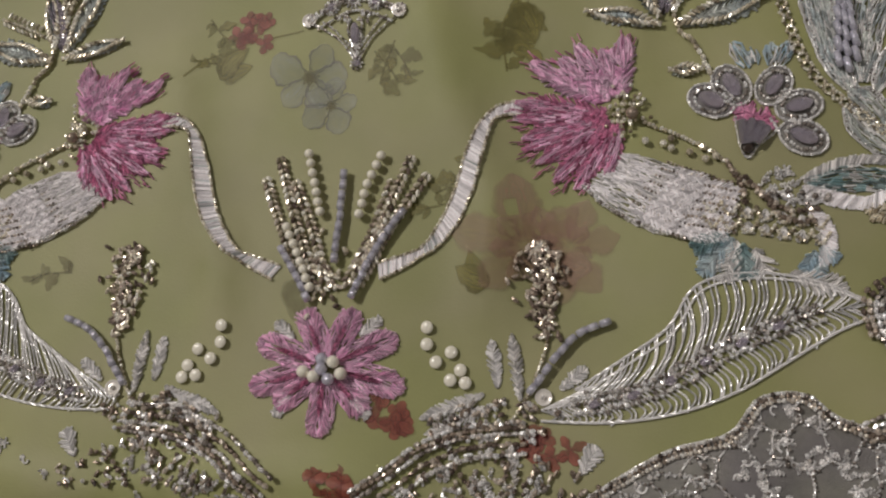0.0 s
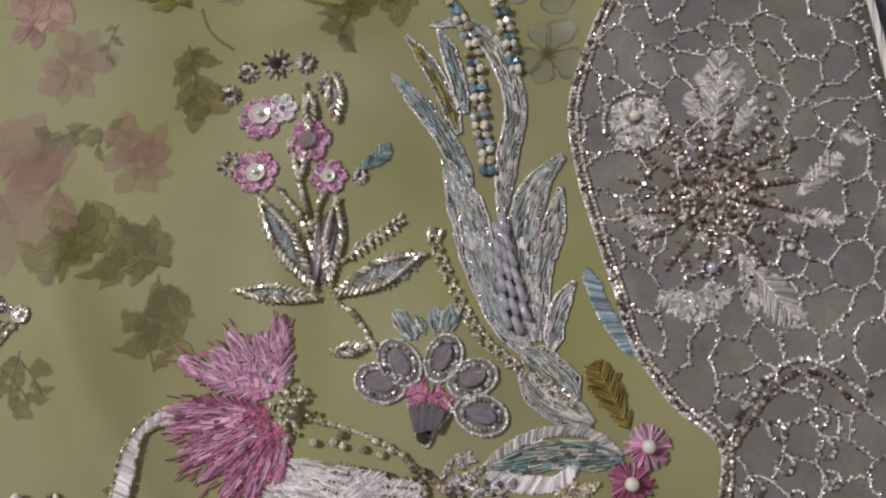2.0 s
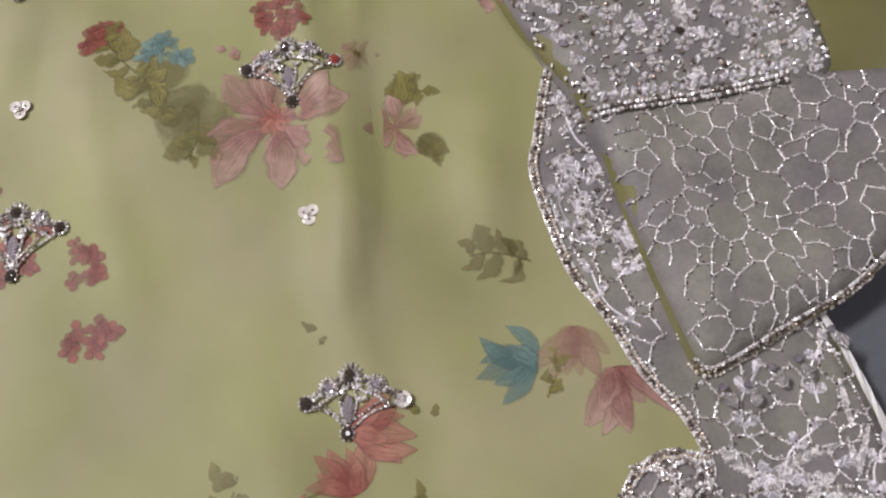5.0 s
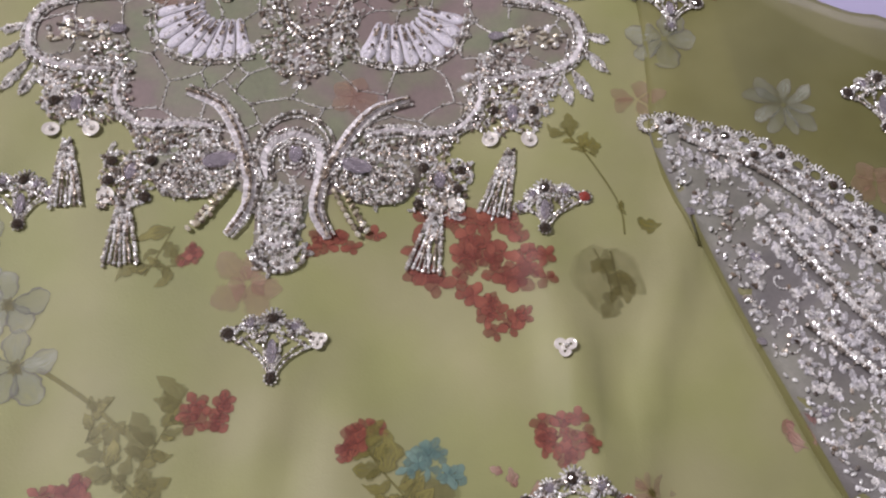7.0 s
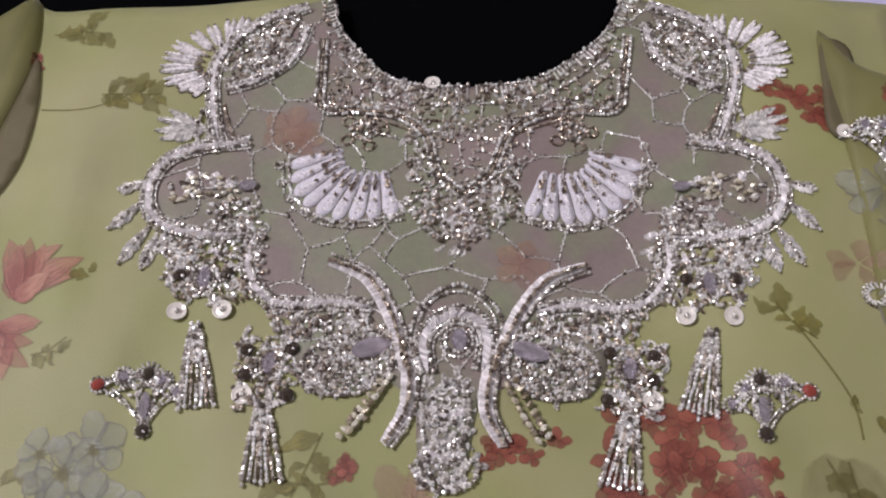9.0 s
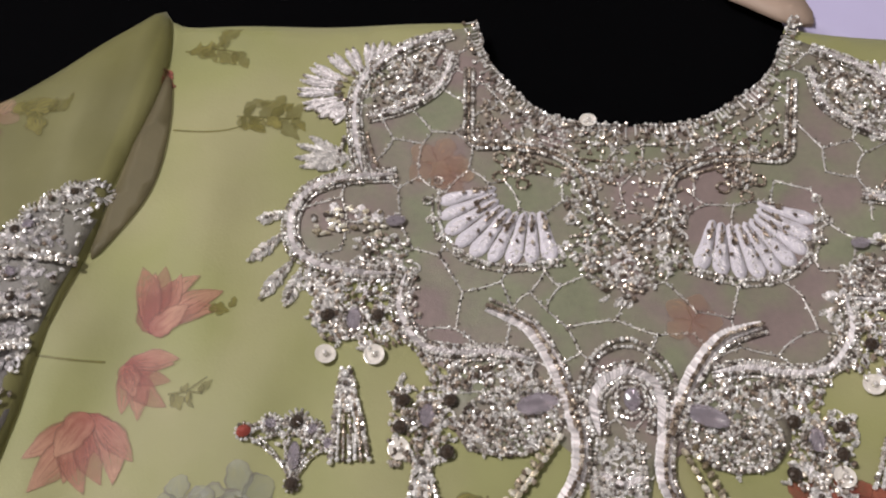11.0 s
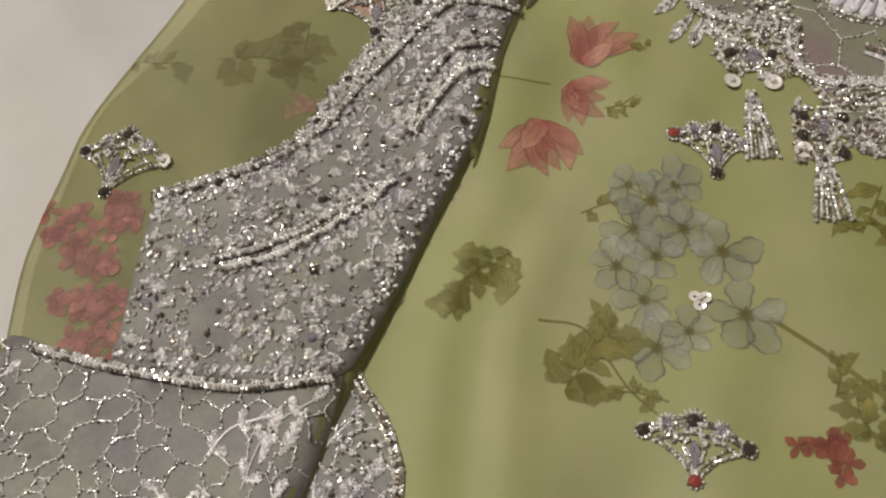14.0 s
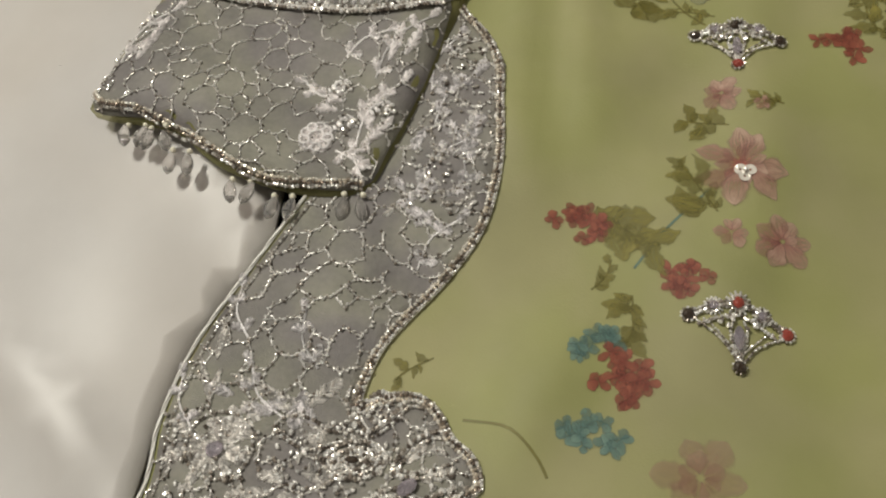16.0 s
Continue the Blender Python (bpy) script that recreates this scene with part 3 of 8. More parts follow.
def blade(works, pts, width, gap=0.0010, dz=0.0):
    """A long leaf of broken running stitches that follow its length and meet at the ends."""
    c = spline(pts, 0.0012)
    t, nv = normals(c)
    m = len(c)
    s = np.linspace(0, 1, m)
    prof = np.minimum(1, np.minimum(0.18 + 3.2 * s, 0.25 + 4 * (1 - s)))
    lines = max(3, int(width / gap))
    for j in range(lines):
        f = (j + 0.5) / lines - 0.5
        path = c + nv * (f * width * prof)[:, None] + RNG.normal(0, 0.00016, (m, 2))
        k = int(RNG.integers(0, 3))
        while k < m - 2:
            e = min(m - 1, k + int(RNG.integers(2, 5)))
            wk = works[int(RNG.integers(0, len(works)))]
            wk.stitch(path[k], path[e] + nv[e] * RNG.normal(0, 0.0003), gap * RNG.uniform(0.6, 1.0), gap * RNG.uniform(0.6, 1.3), dz)
            k = e


def beadfill(works, poly, n, seed, ang=None, r=0.0008, long=2.2):
    """Short bugle beads sewn close together inside an outline, lying along soft arcs."""
    rng = np.random.default_rng(seed)
    lo, hi = np.min(poly, 0), np.max(poly, 0)
    pts = rng.uniform(lo, hi, (n * 5, 2))
    pts = pts[inside(pts, poly)][:n]
    c = np.mean(poly, 0) + rng.normal(0, 0.01, 2)
    for p in pts:
        a = math.atan2(p[1] - c[1], p[0] - c[0]) + 1.57 + rng.normal(0, 0.55) if ang is None else ang + rng.normal(0, 0.4)
        works[int(rng.integers(0, len(works)))].bead(p, r * rng.uniform(0.75, 1.25), r * rng.uniform(1.0, long), a, dz=0.0004 * rng.random())


def sprig(w, base, tip, size, n=4, width=0.0040, curl=0.15):
    """A stem with pairs of narrow stitched leaves and one at the tip."""
    base, tip = np.array(base, float), np.array(tip, float)
    d = tip - base
    v = np.array((-d[1], d[0]))
    line = spline([base, (base + tip) / 2 + v * curl, tip], 0.001)
    w.cord(line, 0.0005)
    a0 = math.atan2(d[1], d[0])
    n = max(2, n - 1)
    for k in range(n):
        p = line[int((k + 0.3) / n * (len(line) - 1))]
        for side in (-1, 1):
            leaf(w, p, polar(p, size * RNG.uniform(0.8, 1.15) * (1 - 0.35 * k / n), a0 + side * RNG.uniform(0.6, 0.95)), width, sw=0.0011, sh=0.0012)
    leaf(w, line[-3], line[-1] + d / np.linalg.norm(d) * size * 0.8, width, sw=0.0011, sh=0.0012)


def ring(c, r, n=14, sy=1.0, a0=0.0):
    return [(c[0] + r * math.cos(a0 + 6.2832 * k / n), c[1] + r * sy * math.sin(a0 + 6.2832 * k / n)) for k in range(n + 1)]


def scribble(w, poly, n, size, beadw=None, seed=0, sw=0.0006, ang=None):
    """Dense small stitched leaves and curls inside an outline."""
    rng = np.random.default_rng(seed)
    lo, hi = np.min(poly, 0), np.max(poly, 0)
    pts = rng.uniform(lo, hi, (n * 6, 2))
    pts = pts[inside(pts, poly)][:n]
    for p in pts:
        a = rng.uniform(0, 6.28) if ang is None else ang + rng.normal(0, 0.5)
        L = size * rng.uniform(0.5, 1.4)
        q = p + L * np.array([math.cos(a), math.sin(a)])
        kind = rng.random()
        if kind < 0.70:
            leaf(w, p, q, L * 0.38, n=max(4, int(L / 0.0011)), sw=sw * 1.5, sh=0.0009, bend=rng.normal(0, 0.12))
        elif kind < 0.84:
            k = np.linspace(0, 1, 9)
            s = rng.choice((-1, 1))
            c = p + L * 0.4 * np.c_[np.cos(a + s * 3.6 * k) * (1 - 0.6 * k), np.sin(a + s * 3.6 * k) * (1 - 0.6 * k)]
            w.cord(spline(c, 0.0008), 0.0005)
        else:
            for k in range(5):
                b = a + 6.283 * k / 5
                w.stitch(p, p + L * 0.35 * np.array([math.cos(b), math.sin(b)]), sw * 1.6, 0.0007)
        if beadw is not None and rng.random() < 0.3:
            beadw.bead(p, 0.0011 * rng.uniform(0.8, 1.3))


def lace_net(poly, cell, seed, w, beads, keepout=(), thick=0.00066):
    """A net of cords with small beads: the edges of uneven cells inside an outline."""
    rng = np.random.default_rng(seed)
    lo, hi = poly.min(0) - 2 * cell, poly.max(0) + 2 * cell
    g = np.stack(np.meshgrid(np.arange(lo[0], hi[0], cell), np.arange(lo[1], hi[1], cell * 1.12)), -1)
    g[1::2, :, 0] += cell / 2
    g = g.reshape(-1, 2) + rng.uniform(-0.85, 0.85, (g.shape[0] * g.shape[1], 2)) * cell
    v, _, f, *_ = delaunay_2d_cdt([Vector(p) for p in g], [], [], 0, 1e-7)
    v = np.array([tuple(p) for p in v])
    cen, owner = [], {}
    for k, (a, b, c) in enumerate(f):
        cen.append((v[a] + v[b] + v[c]) / 3)
        for e in ((a, b), (b, c), (c, a)):
            owner.setdefault(tuple(sorted(e)), []).append(k)
    for ks in owner.values():
        if len(ks) != 2 or rng.random() < 0.085:
            continue
        p, q = cen[ks[0]], cen[ks[1]]
        L = np.linalg.norm(q - p)
        m = max(3, int(L / 0.0012))
        s = np.linspace(0, 1, m)[:, None]
        bow = rng.normal(0, 0.045) * L
        nv = np.array([-(q - p)[1], (q - p)[0]]) / (L + 1e-9)
        c = p + (q - p) * s + nv * bow * 4 * s * (1 - s)
        ok = inside(c, poly)
        for ko in keepout:
            ok &= ~inside(c, ko)
        if ok.sum() < 2:
            continue
        c = c[ok]
        w.cord(c, thick * 0.62)
        for k in range(len(c)):
            if rng.random() < 0.93:
                beads.bead(c[k] + nv * thick * (0.75 if k % 2 else -0.75) + rng.normal(0, 0.00022, 2), thick * rng.uniform(0.7, 1.25), dz=0.0002)


# ---- single sewn-on pieces, one shared mesh a kind ----
PIECES = {}


def piece_mesh(kind, material):
    key = (kind, material.name)
    if key in PIECES:
        return PIECES[key]
    bm = bmesh.new()
    if kind == "sequin":
        n = 14
        prof = [(0.22, 0.0), (0.30, 0.05), (0.62, 0.03), (0.95, 0.14), (1.0, 0.13), (0.98, 0.05)]
        rows = [[bm.verts.new((r * math.cos(6.2832 * k / n), r * math.sin(6.2832 * k / n), z)) for k in range(n)] for r, z in prof]
        for a, b in zip(rows, rows[1:]):
            for k in range(n):
                bm.faces.new((a[k], b[k], b[(k + 1) % n], a[(k + 1) % n]))
    elif kind == "gem":
        n = 10
        prof = [(0.9, 0.0), (1.0, 0.25), (0.78, 0.55), (0.34, 0.80)]
        rows = [[bm.verts.new((r * math.cos(6.2832 * (k + 0.5 * (i % 2)) / n), r * math.sin(6.2832 * (k + 0.5 * (i % 2)) / n), z)) for k in range(n)] for i, (r, z) in enumerate(prof)]
        for i, (a, b) in enumerate(zip(rows, rows[1:])):
            for k in range(n):
                if i % 2 == 0:
                    bm.faces.new((a[k], a[(k + 1) % n], b[k])); bm.faces.new((a[(k + 1) % n], b[(k + 1) % n], b[k]))
                else:
                    bm.faces.new((a[k], a[(k + 1) % n], b[(k + 1) % n])); bm.faces.new((a[k], b[(k + 1) % n], b[k]))
        bm.faces.new(rows[-1])
    elif kind == "pearl":
        bmesh.ops.create_uvsphere(bm, u_segments=12, v_segments=8, radius=1, matrix=Matrix.Translation((0, 0, 0.85)))
    elif kind == "bugle":
        bmesh.ops.create_cone(bm, cap_ends=True, segments=10, radius1=0.42, radius2=0.42, depth=2, matrix=Matrix.Translation((0, 0, 0.42)) @ Matrix.Rotation(radians(90), 4, "Y"))
        bmesh.ops.bevel(bm, geom=[e for e in bm.edges if abs(e.verts[0].co.x - e.verts[1].co.x) < 1e-6], offset=0.12, segments=2, affect="EDGES")
    elif kind == "drop":
        n = 10
        prof = [(0.05, 0.0), (0.55, 0.35), (0.8, 0.9), (0.72, 1.35), (0.35, 1.9), (0.1, 2.15)]
        rows = [[bm.verts.new((2.15 - z - 1.0, r * math.cos(6.2832 * k / n), 0.8 + r * math.sin(6.2832 * k / n))) for k in range(n)] for r, z in prof]
        for a, b in zip(rows, rows[1:]):
            for k in range(n):
                bm.faces.new((a[k], b[k], b[(k + 1) % n], a[(k + 1) % n]))
        bm.faces.new(rows[0]); bm.faces.new(rows[-1][::-1])
    bmesh.ops.recalc_face_normals(bm, faces=bm.faces)
    me = bpy.data.meshes.new(kind)
    bm.to_mesh(me)
    me.materials.append(material)
    if kind in ("pearl", "bugle"):
        me.polygons.foreach_set("use_smooth", np.ones(len(me.polygons), bool))
    PIECES[key] = me
    return me


NAMES = {"gem": "gemstone", "drop": "crystal_drop", "bugle": "bugle_bead", "pearl": "pearl_bead", "sequin": "sequin"}


def piece(kind, p, size, material, parent, ang=0.0, sx=1.0, sz=1.0, dz=0.0, label="", tilt=0.0):
    ob = new(NAMES[kind], piece_mesh(kind, material))
    ob.parent = parent
    z = float(height([p])[0])
    ob.matrix_basis = Matrix.LocRotScale((p[0], p[1], z + dz + 0.0006), Euler((RNG.normal(0, 0.08) + tilt, RNG.normal(0, 0.08), ang)), (size * sx, size, size * sz))
    return tagged(ob, label)


def sequin(p, r, parent, material=None, ang=0.0, dz=0.0008):
    piece("sequin", p, r, material or SEQUIN, parent, ang, dz=dz)
    piece("pearl", p, r * 0.28, SILVER, parent, dz=dz)


# ---- printed flowers ----
def print_material(name, colour, tip, strength, line=0.35, rag=0.55, pale=0.5, soft_rim=0.35, bleed=0.66):
    """Dye in the cloth: streaked along the petal, uneven at the rim, thinner in blotches."""
    m = bpy.data.materials.new(name)
    m.use_nodes = True
    nt = m.node_tree
    b = nt.nodes["Principled BSDF"]
    b.inputs["Roughness"].default_value = 0.55

    def node(kind, **values):
        n = nt.nodes.new(kind)
        for key, value in values.items():
            n.inputs[key].default_value = value
        return n

    def math_node(op, x, y, clamp=False):
        n = nt.nodes.new("ShaderNodeMath")
        n.operation, n.use_clamp = op, clamp
        for k, v in enumerate((x, y)):
            if isinstance(v, (int, float)):
                n.inputs[k].default_value = v
            else:
                nt.links.new(v, n.inputs[k])
        return n.outputs[0]

    def ranged(value, a0, a1, b0=0.0, b1=1.0):
        n = node("ShaderNodeMapRange")
        for key, v in zip(("From Min", "From Max", "To Min", "To Max"), (a0, a1, b0, b1)):
            n.inputs[key].default_value = v
        nt.links.new(value, n.inputs["Value"])
        return n.outputs[0]

    uv, tc, ge = node("ShaderNodeUVMap"), node("ShaderNodeTexCoord"), node("ShaderNodeNewGeometry")
    sep = node("ShaderNodeSeparateXYZ")
    nt.links.new(uv.outputs[0], sep.inputs[0])
    u, v, rnd = sep.outputs[0], sep.outputs[1], ge.outputs["Random Per Island"]
    blot, fine = node("ShaderNodeTexNoise", Scale=85, Detail=4), node("ShaderNodeTexNoise", Scale=330, Detail=3)
    for n in (blot, fine):
        nt.links.new(tc.outputs["Object"], n.inputs["Vector"])
    cmb = node("ShaderNodeCombineXYZ")
    nt.links.new(math_node("MULTIPLY", u, 1.3), cmb.inputs[0])
    nt.links.new(math_node("MULTIPLY", v, 9.0), cmb.inputs[1])
    nt.links.new(math_node("MULTIPLY", rnd, 50.0), cmb.inputs[2])
    streak = node("ShaderNodeTexNoise", Scale=1.6, Detail=3)
    nt.links.new(cmb.outputs[0], streak.inputs["Vector"])
    ragged = math_node("ADD", v, math_node("MULTIPLY", math_node("SUBTRACT", fine.outputs["Fac"], 0.5), rag))
    # the colour runs from the heart to the tip
    run = math_node("ADD", math_node("ADD", math_node("MULTIPLY", u, 0.75), math_node("SUBTRACT", streak.outputs["Fac"], 0.45)),
                    math_node("SUBTRACT", blot.outputs["Fac"], 0.5), True)
    run = math_node("ADD", run, math_node("MULTIPLY", math_node("SUBTRACT", rnd, 0.5), 0.5), True)
    mix = nt.nodes.new("ShaderNodeMix"); mix.data_type = "RGBA"
    mix.inputs["A"].default_value, mix.inputs["B"].default_value = (*colour, 1), (*tip, 1)
    nt.links.new(run, mix.inputs["Factor"])
    rim = ranged(ragged, 0.62, 0.86)
    dk = nt.nodes.new("ShaderNodeMix"); dk.data_type = "RGBA"; dk.blend_type = "MULTIPLY"
    nt.links.new(math_node("MULTIPLY", rim, soft_rim), dk.inputs["Factor"])
    nt.links.new(mix.outputs["Result"], dk.inputs["A"])
    dk.inputs["B"].default_value = (0.42, 0.34, 0.32, 1)
    nt.links.new(dk.outputs["Result"], b.inputs["Base Color"])
    fade = ranged(ragged, 1.04, bleed)
    body = ranged(math_node("ADD", math_node("MULTIPLY", blot.outputs["Fac"], 0.6), math_node("MULTIPLY", streak.outputs["Fac"], 0.4)), 0.34, 0.64, strength * pale, min(1, strength * 1.25))
    body = math_node("MULTIPLY", body, ranged(rnd, 0.0, 1.0, 0.75, 1.1))
    cover = math_node("MULTIPLY", math_node("MAXIMUM", body, math_node("MULTIPLY", rim, line)), fade, True)
    tr = nt.nodes.new("ShaderNodeBsdfTransparent")
    mx = nt.nodes.new("ShaderNodeMixShader")
    nt.links.new(cover, mx.inputs[0])
    nt.links.new(tr.outputs[0], mx.inputs[1]); nt.links.new(b.outputs[0], mx.inputs[2])
    nt.links.new(mx.outputs[0], nt.nodes["Material Output"].inputs[0])
    return m


P_RED = print_material("red_dye", (0.19, 0.036, 0.022), (0.30, 0.092, 0.052), 0.90, 0.55, pale=0.6, soft_rim=0.5, bleed=0.78)
P_LOTUS = print_material("coral_dye", (0.33, 0.075, 0.055), (0.47, 0.25, 0.16), 0.74, 0.65, 0.3, soft_rim=0.55, bleed=0.82)
P_PINK = print_material("dusty_pink_dye", (0.25, 0.075, 0.06), (0.50, 0.34, 0.26), 0.70, 0.5, 0.35)
P_FADE = print_material("faded_pink_dye", (0.33, 0.16, 0.11), (0.42, 0.29, 0.19), 0.45, 0.3)
P_OLIVE = print_material("olive_dye", (0.140, 0.122, 0.020), (0.235, 0.205, 0.045), 0.74, 0.6, 0.75)
P_DARK = print_material("dark_olive_dye", (0.125, 0.105, 0.026), (0.20, 0.17, 0.045), 0.55, 0.4, 0.9)
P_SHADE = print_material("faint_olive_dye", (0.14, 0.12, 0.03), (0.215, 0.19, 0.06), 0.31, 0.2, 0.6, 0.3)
P_TEAL = print_material("teal_dye", (0.08, 0.16, 0.145), (0.17, 0.26, 0.21), 0.8, 0.6)
P_WHITE = print_material("pale_grey_dye", (0.19, 0.20, 0.15), (0.48, 0.49, 0.40), 0.42, 0.80, 0.25, 0.3, 0.8, 0.84)


class Print:
    def __init__(self):
        self.v, self.f, self.uv, self.layer = [], [], [], 0

    def petal(self, base, tip, width, bend=0.0, belly=0.6, point=0.8, lobes=0.10):
        base, tip = np.array(base, float), np.array(tip, float)
        d = tip - base
        L = np.linalg.norm(d)
        if L < 1e-6:
            return
        u = d / L
        v = np.array([-u[1], u[0]])
        nu, nv = 13, 4
        n0 = len(self.v)
        self.layer += 1
        ph = RNG.uniform(0, 6.28)
        for i in range(nu + 1):
            t = i / nu
            wd = width / 2 * (math.sin(math.pi * t ** belly) ** point + 0.04) * (1 + lobes * math.sin(13 * t + ph) + 0.5 * lobes * math.sin(29 * t + 2 * ph))
            for j in range(nv + 1):
                s = -1 + 2 * j / nv
                p = base + d * t + v * (s * wd + bend * L * 4 * t * (1 - t))
                self.v.append((*p, 0.00022 + 0.00004 * (self.layer % 9)))
                self.uv.append((t, max(abs(s) ** 1.5, abs(2 * t - 1) ** 6)))
        for i in range(nu):
            for j in range(nv):
                a = n0 + i * (nv + 1) + j
                self.f.append((a, a + nv + 1, a + nv + 2, a + 1))

    def stem(self, pts, w):
        c = spline(pts, 0.004)
        t, nv = normals(c)
        n0 = len(self.v)
        for k in range(len(c)):
            for s in (-1, 0, 1):
                self.v.append((*(c[k] + nv[k] * s * w / 2), 0.0002))
                self.uv.append((0.4, abs(s) * 0.95))
        for k in range(len(c) - 1):
            for j in (0, 1):
                a = n0 + 3 * k + j
                self.f.append((a, a + 3, a + 4, a + 1))

    def emit(self, name, material, label=""):
        if not self.v:
            return
        v = np.array(self.v)
        v[:, 2] += height(v[:, :2])
        on = inside(v[:, :2], BODY) | inside(v[:, :2], SLEEVE_L) | inside(v[:, :2], SLEEVE_R)
        faces = [f for f in self.f if on[list(f)].all() and np.ptp(v[list(f), 2]) < 0.0025]
        if not faces:
            return
        ob = link(name, v, faces, material, tunic, label, True, "stuff")
        uvl = ob.data.uv_layers.new(name="UVMap")
        idx = np.zeros(len(ob.data.loops), int)
        ob.data.loops.foreach_get("vertex_index", idx)
        uvl.data.foreach_set("uv", np.array(self.uv)[idx].ravel())
        return ob


def polar(c, r, a):
    return (c[0] + r * math.cos(a), c[1] + r * math.sin(a))


def print_flower(c, r, material, petals=6, rings=1, rot=0.0, name="printed_flower", heart=None, wide=0.72, point=0.85):
    P = Print()
    for q in range(rings):
        rr = r * (1 - 0.48 * q)
        for k in range(petals):
            a = rot + 6.2832 * (k + 0.5 * q) / petals + RNG.normal(0, 0.12)
            L = rr * RNG.uniform(0.82, 1.1)
            P.petal(polar(c, 0.06 * r, a), polar(c, L, a), L * wide * RNG.uniform(0.8, 1.15), RNG.normal(0, 0.07), 1.3, point if material is not P_WHITE else 0.6)
    P.emit(name, material)
    if heart:
        P = Print()
        for k in range(8):
            P.petal(c, polar(c, r * 0.24, k * 0.785), r * 0.16)
        P.emit("printed_flower_heart", heart)


def print_lotus(c, r, a0, material):
    """A half-open bloom: petals fan out to one side."""
    P = Print()
    for k in range(7):
        a = a0 + (k - 3) * 0.27 + RNG.normal(0, 0.08)
        L = r * RNG.uniform(1.0, 1.35)
        b = polar(c, -0.55 * r, a0)
        P.petal(b, polar(b, L * 1.4, a), L * 0.5, RNG.normal(0, 0.10), 1.0, 1.0, 0.05)
    for k in range(3):
        a = a0 + (k - 1) * 0.5
        b = polar(c, -0.55 * r, a0)
        P.petal(b, polar(b, r * 1.05, a), r * 0.62, 0.0, 0.7)
    P.emit("printed_lotus", material)


def print_cluster(c, rx, ry, n, material, size=0.006, rot=0.0):
    """A head of many small four-petalled florets."""
    P = Print()
    for k in range(int(n * 0.8) + 1):
        a, q = RNG.uniform(0, 6.28), RNG.uniform(0, 1.15) ** 0.5
        x, y = rx * q * math.cos(a), ry * q * math.sin(a)
        p = (c[0] + x * math.cos(rot) - y * math.sin(rot), c[1] + x * math.sin(rot) + y * math.cos(rot))
        b = RNG.uniform(0, 6.28)
        for j in range(4):
            P.petal(p, polar(p, size * RNG.uniform(0.55, 1.05), b + j * 1.571 + RNG.normal(0, 0.2)), size * RNG.uniform(0.5, 0.8), 0, 1.2, 0.7)
    P.emit("printed_flower_head", material)


def print_spray(c, r, material, n=9, rot=0.0, spread=6.28, stem=True):
    """A bent sprig with leaves of uneven size on both sides."""
    P = Print()
    bow = RNG.normal(0, 0.35)
    axis = [polar(c, -0.75 * r, rot), polar(polar(c, 0, rot), bow * 0.5 * r, rot + 1.57), polar(c, 0.55 * r, rot + bow * 0.5)]
    line = spline(axis, r / 12)
    if n > 2:
        P.stem(axis, 0.0011)
    for k in range(n):
        b = line[int((k + 0.6) / n * (len(line) - 1))]
        side = 1 if k % 2 else -1
        a = rot + side * RNG.uniform(0.35, 1.25)
        L = r * RNG.uniform(0.4, 0.85)
        P.petal(b, polar(b, L, a), L * RNG.uniform(0.40, 0.75), RNG.normal(0, 0.14), RNG.uniform(0.6, 0.95), 0.95, 0.22)
        if RNG.random() < 0.45:
            P.petal(b, polar(b, L * 0.6, a + 0.5 * side), L * 0.3, RNG.normal(0, 0.1), 0.7)
    P.emit("printed_leaf_spray", material)


def print_stem(pts, w, material):
    P = Print()
    P.stem(pts, w)
    P.emit("printed_stem", material)


# prints on the chest and waist
for c, r, a in zip([(-0.173, -0.079), (-0.177, -0.104), (-0.191, -0.129)], (0.017, 0.0135, 0.018), (1.2, -0.6, -1.5)):
    print_lotus(c, r, a, P_LOTUS)
print_stem([(-0.218, -0.1), (-0.203, -0.101), (-0.19, -0.1)], 0.001, P_OLIVE)
print_stem([(-0.158, -0.11), (-0.151, -0.104)], 0.001, P_OLIVE)
print_spray([(-0.157, -0.111)][0], 0.010, P_OLIVE, 4)
print_spray([(-0.152, -0.073)][0], 0.012, P_OLIVE, 2, 0.4, 0.6)
print_spray([(-0.146, 0.016)][0], 0.020, P_OLIVE, 9)
print_spray([(-0.177, 0.051)][0], 0.018, P_OLIVE, 7)
print_stem([(-0.187, 0.007), (-0.165, 0.008), (-0.149, 0.015)], 0.001, P_OLIVE)
print_cluster([(-0.193, 0.035)][0], 0.002, 0.006, 6, P_RED, 0.003)
print_cluster([(0.082, -0.152)][0], 0.027, 0.022, 34, P_RED, 0.0085)
print_cluster([(0.111, -0.158)][0], 0.008, 0.008, 6, P_RED, 0.006)
print_cluster([(0.098, -0.185)][0], 0.016, 0.006, 10, P_RED, 0.0065, -0.6)
print_cluster([(0.025, -0.146)][0], 0.017, 0.004, 9, P_RED, 0.006, 0.2)
print_flower([(-0.013, -0.168)][0], 0.018, P_FADE, 5, 2)
print_spray([(-0.051, -0.159)][0], 0.014, P_OLIVE, 4, 3.1, 1.2)
print_cluster([(-0.038, -0.156)][0], 0.007, 0.003, 5, P_RED, 0.005, 0.4)
for c, r in zip([(0.15, 0.009), (0.199, 0.005)], (0.014, 0.012)):
    print_cluster(c, r, r * 1.2, 12, P_RED, 0.008)
print_stem([(0.133, -0.095), (0.149, -0.125), (0.151, -0.142)], 0.0011, P_OLIVE)
